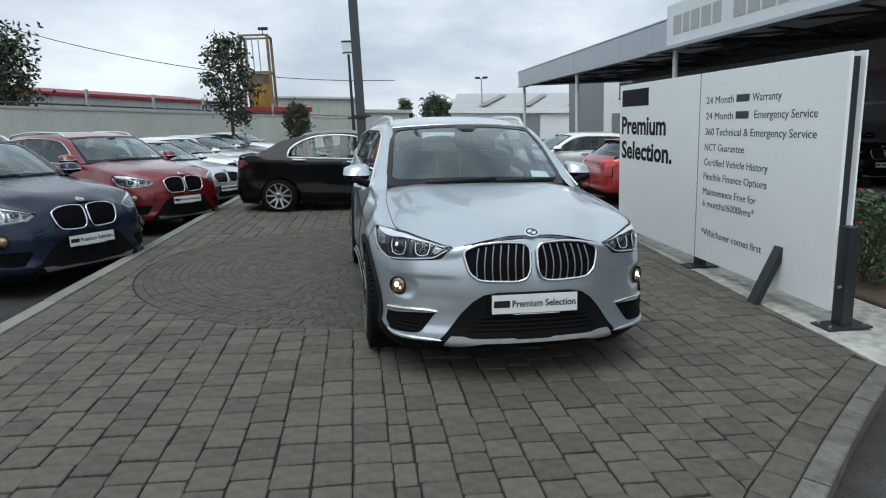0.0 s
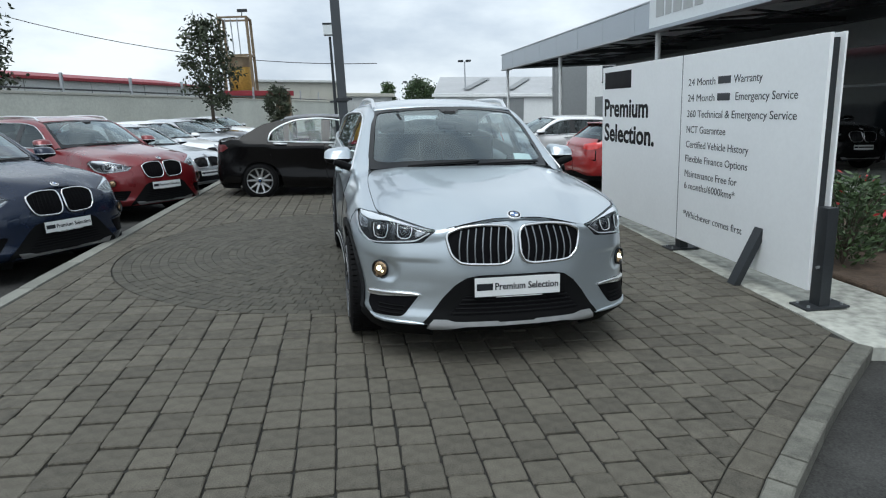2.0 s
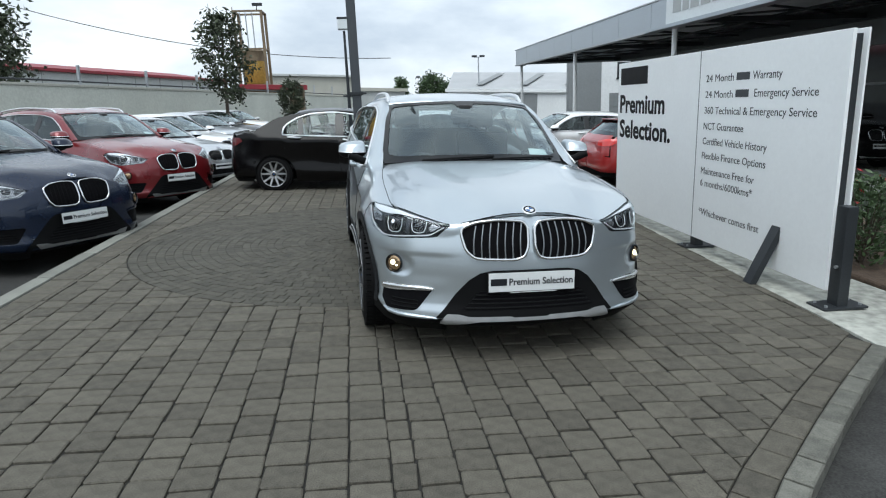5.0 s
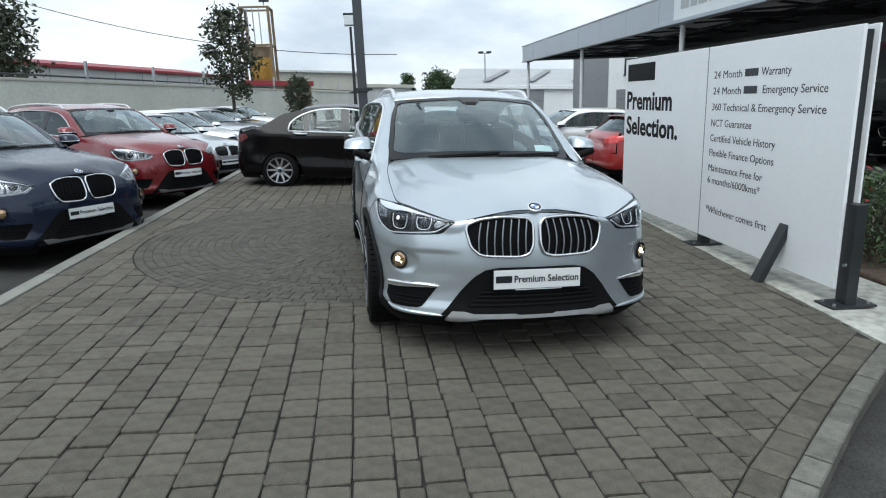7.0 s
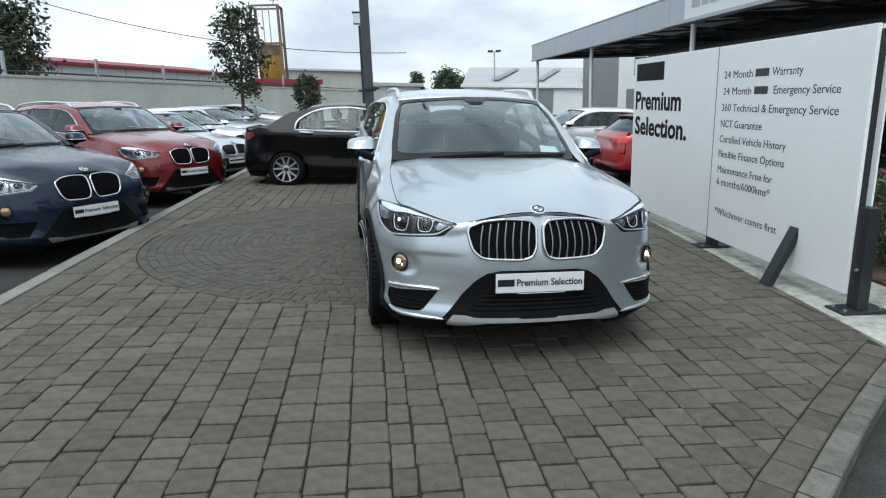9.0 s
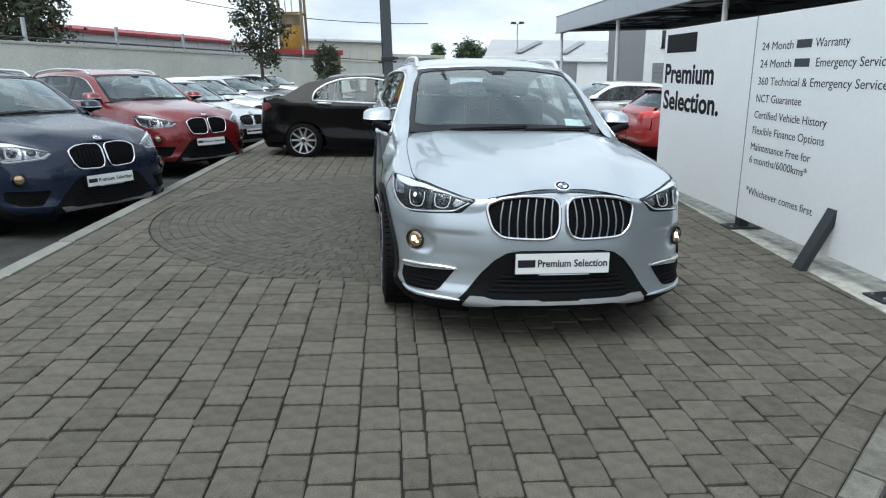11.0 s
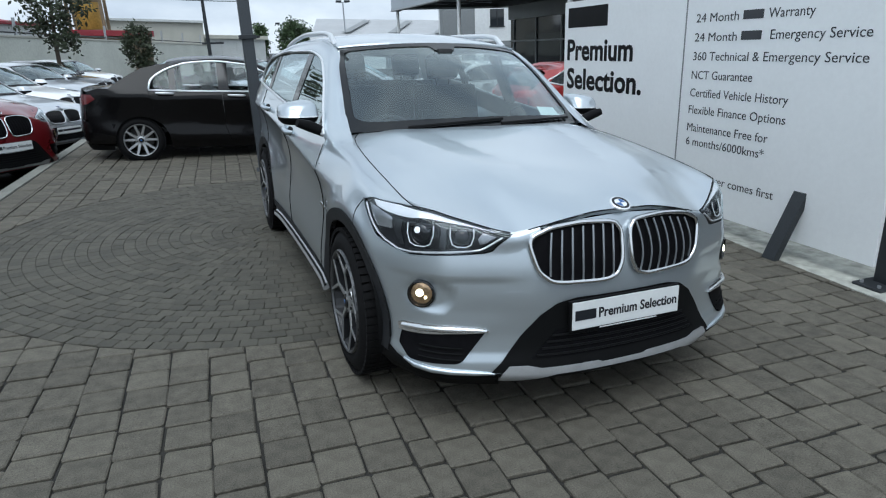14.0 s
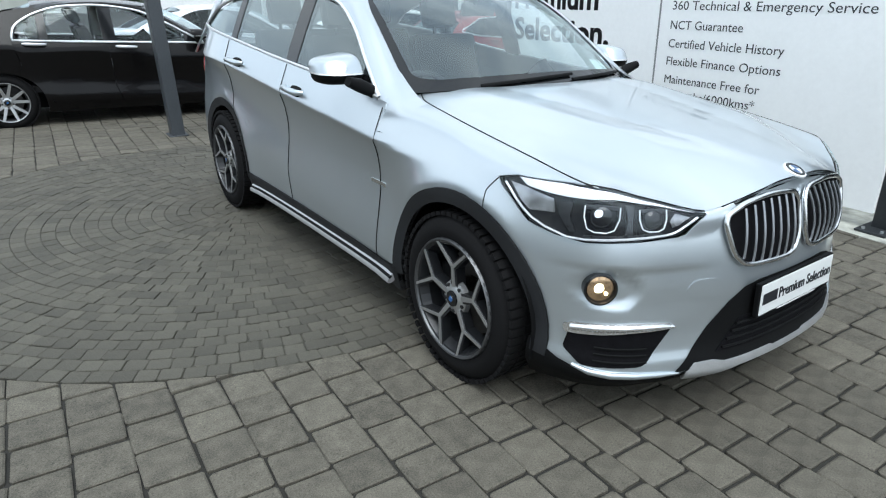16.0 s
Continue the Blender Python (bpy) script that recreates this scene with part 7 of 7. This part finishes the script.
# ---- kerbs and paving, piece by piece ----
def stone_mesh(name, w, ln, h, material, inset=0.009, seed=0):
    rng = random.Random(seed)
    j = lambda: rng.uniform(-0.0035, 0.0035)
    bm = bmesh.new()
    c = min(0.010, w * 0.10)
    poly = [(-w / 2 + c + j(), -ln / 2 + j()), (w / 2 - c + j(), -ln / 2 + j()), (w / 2 + j(), -ln / 2 + c), (w / 2 + j(), ln / 2 - c), (w / 2 - c, ln / 2 + j()), (-w / 2 + c, ln / 2 + j()), (-w / 2 + j(), ln / 2 - c), (-w / 2 + j(), -ln / 2 + c)]
    slab_of(bm, poly, -h, 0.0, inset)
    me = bpy.data.meshes.new(name)
    bmesh.ops.recalc_face_normals(bm, faces=bm.faces)
    bm.to_mesh(me)
    bm.free()
    me.materials.append(material)
    return me


def clip(poly, p, n):
    """The part of a convex outline on the side of p to which n points."""
    out = []
    for a, b in zip(poly, poly[1:] + poly[:1]):
        da, db = (Vector(a) - p).dot(n), (Vector(b) - p).dot(n)
        if da >= 0:
            out.append(a)
        if da * db < 0:
            t = da / (da - db)
            out.append((a[0] + (b[0] - a[0]) * t, a[1] + (b[1] - a[1]) * t))
    return out


rng = random.Random(42)
WIDTHS = (0.178, 0.109, 0.172)
LENGTHS = (0.165, 0.178, 0.192)
PAVER = {(w, ln, k): stone_mesh("paver", w - 0.007, ln - 0.012, 0.06, M_PAVER, 0.007, seed=k * 7 + int(ln * 1000)) for w in WIDTHS for ln in LENGTHS for k in range(3)}
rest = bmesh.new()
near = 0
columns = [(0.086 - 0.178 * (k + 1), 0.178) for k in range(16)] + [(0.086, 0.109)] + [(0.195 + 0.172 * k, 0.172) for k in range(22)]
for i_col, (x_col, w) in enumerate(columns):
    y = -2.6 + (0.085 if i_col % 2 else 0.0) + rng.uniform(0, 0.05)
    while y < 13.6:
        ln = rng.choice(LENGTHS)
        cy = y + ln / 2
        x = x_col - 0.025 * (min(cy, 5.5) - 2.45) + rng.uniform(-0.0035, 0.0035)
        x1 = x + w
        cx = (x + x1) / 2
        tall = rng.uniform(-0.004, 0.003)
        turn = rng.uniform(-0.8, 0.8)
        y += ln
        if cx > slab_x(cy) + 0.13 or cx < LEFT_X:
            continue
        dk, nk, pk = off_kerb(cx, cy)
        if dk < 0.12:
            continue
        dc = Vector((cx, cy)) - CIRCLE
        if dc.length < RADIUS - 0.15:
            continue
        poly = [(x + 0.0032, cy - ln / 2 + 0.006), (x1 - 0.0032, cy - ln / 2 + 0.006), (x1 - 0.0032, cy + ln / 2 - 0.006), (x + 0.0032, cy + ln / 2 - 0.006)]
        cut = False
        plain = poly
        if dk < 0.48:
            q = clip(poly, pk + nk * 0.218, nk)
            cut |= q != poly
            poly = q
        if dc.length < RADIUS + 0.2 and poly:
            q = clip(poly, CIRCLE + dc.normalized() * (RADIUS + 0.004), dc.normalized())
            cut |= q != poly
            poly = q
        if x < LEFT_X + 0.109 and poly:
            q = clip(poly, Vector((LEFT_X + 0.109, cy)), Vector((1, 0)))
            cut |= q != poly
            poly = q
        if cx > slab_x(cy) - 0.2 and poly:
            q = clip(poly, Vector((slab_x(cy) - 0.004, cy)), Vector((-1, 0.06)).normalized())
            cut |= q != poly
            poly = q
        if len(poly) < 3:
            continue
        if not cut and near < 300 and 1.45 < cy < 3.6 and -1.7 < cx < 1.4:
            ob = new("paver", PAVER[w, ln, rng.randrange(3)])
            ob.parent = forecourt
            ob.location = (cx, cy, tall)
            ob.rotation_euler = (radians(rng.uniform(-0.5, 0.5)), radians(rng.uniform(-0.5, 0.5)), radians(turn))
            near += 1
        else:
            if not cut:
                k = rng.uniform(0.006, 0.012)
                j = lambda: rng.uniform(-0.0035, 0.0035)
                (ax, ay), (bx, by) = plain[0], plain[2]
                poly = [(ax + k, ay + j()), (bx - k, ay + j()), (bx + j(), ay + k), (bx + j(), by - k), (bx - k, by + j()), (ax + k, by + j()), (ax + j(), by - k), (ax + j(), ay + k)]
            slab_of(rest, poly, -0.05, tall, 0.007)
far = part("paver_field", rest, M_PAVER, forecourt)
far["kind"] = "stuff"

# course along the straight edge, and the kerb beside it
bm = bmesh.new()
y = -2.8
while y < 13.6:
    ln = rng.choice((0.19, 0.21, 0.23))
    slab_of(bm, [(LEFT_X - 0.10, y + 0.004), (LEFT_X + 0.105, y + 0.004), (LEFT_X + 0.105, y + ln - 0.004), (LEFT_X - 0.10, y + ln - 0.004)], -0.05, rng.uniform(-0.003, 0.003), 0.008)
    y += ln
part("edge_course", bm, M_PAVER, forecourt)["kind"] = "stuff"
edge = tagged(new("straight_kerb"), "low pale concrete kerb along the parked cars", "kerb", kind="structure")
me = stone_mesh("kerb_stone", 0.135, 0.905, 0.35, M_KERB, 0.012, 5)
for i in range(18):
    ob = new("kerb_stone", me)
    ob.parent = edge
    ob.location = (LEFT_X - 0.172, -2.3 + i * 0.915, 0.012 + rng.uniform(-0.003, 0.003))

# course and kerb round the bend
bend = tagged(new("curved_kerb"), "short grey kerb stones curving along the road", "kerb", kind="structure")
stones = resample(KERB, 0.225)
for (p, n), (p2, n2) in zip(stones, stones[1:]):
    gap = (p2 - p) * 0.025
    bm = bmesh.new()
    slab_of(bm, [tuple(v) for v in (p - n * 0.064 + gap, p2 - n2 * 0.064 - gap, p2 + n2 * 0.046 - gap, p + n * 0.046 + gap)], -0.3, 0.004 + rng.uniform(-0.004, 0.004), 0.013)
    part("kerb_stone", bm, M_KERB2, bend)
line = resample(KERB, 0.205)
bm = bmesh.new()
for (p, n), (p2, n2) in zip(line, line[1:]):
    a, b = 0.070, 0.212
    s = (p2 - p) * 0.02
    slab_of(bm, [tuple(v) for v in (p - n * a + s, p - n * b + s, p2 - n2 * b - s, p2 - n2 * a - s)], -0.05, rng.uniform(-0.003, 0.003), 0.008)
part("border_course", bm, M_PAVER, forecourt)["kind"] = "stuff"

# rings of setts
bm = bmesh.new()
slab_of(bm, [tuple(CIRCLE + Vector((math.cos(k * math.pi / 36), math.sin(k * math.pi / 36))) * (RADIUS - 0.01)) for k in range(72)], -0.05, -0.0095, 0.0)
part("sett_bedding", bm, M_SETTJOINT, forecourt)
SETT = [stone_mesh("sett", 0.0892, 0.0802, 0.05, M_SETT, 0.004, seed=70 + k) for k in range(4)]
rest = bmesh.new()
near = 0
r = RADIUS - 0.046
ring = 0
while r > 0.08:
    cnt = max(5, int(2 * math.pi * r / 0.0925))
    ph = rng.uniform(0, 6.28)
    for i in range(cnt):
        a = ph + 2 * math.pi * (i + rng.uniform(-0.03, 0.03)) / cnt
        c = CIRCLE + Vector((math.cos(a), math.sin(a))) * (r + rng.uniform(-0.0015, 0.0015))
        z = -0.002 + rng.uniform(-0.003, 0.002)
        if near < 290 and ring < 8 and c.y < 5.9 and c.x < 0.1:
            ob = new("sett", SETT[rng.randrange(4)])
            ob.parent = forecourt
            ob.location = (c.x, c.y, z)
            ob.rotation_euler = (0, 0, a - math.pi / 2 + rng.uniform(-0.05, 0.05))
            near += 1
        else:
            half = math.pi / cnt * 0.972
            poly = [tuple(CIRCLE + Vector((math.cos(a + s * half), math.sin(a + s * half))) * (r + q)) for s, q in ((-1, -0.0401), (1, -0.0401), (1, 0.0401), (-1, 0.0401))]
            slab_of(rest, poly, -0.05, z, 0.004)
    r -= 0.0828
    ring += 1
part("sett_field", rest, M_SETT, forecourt)["kind"] = "stuff"
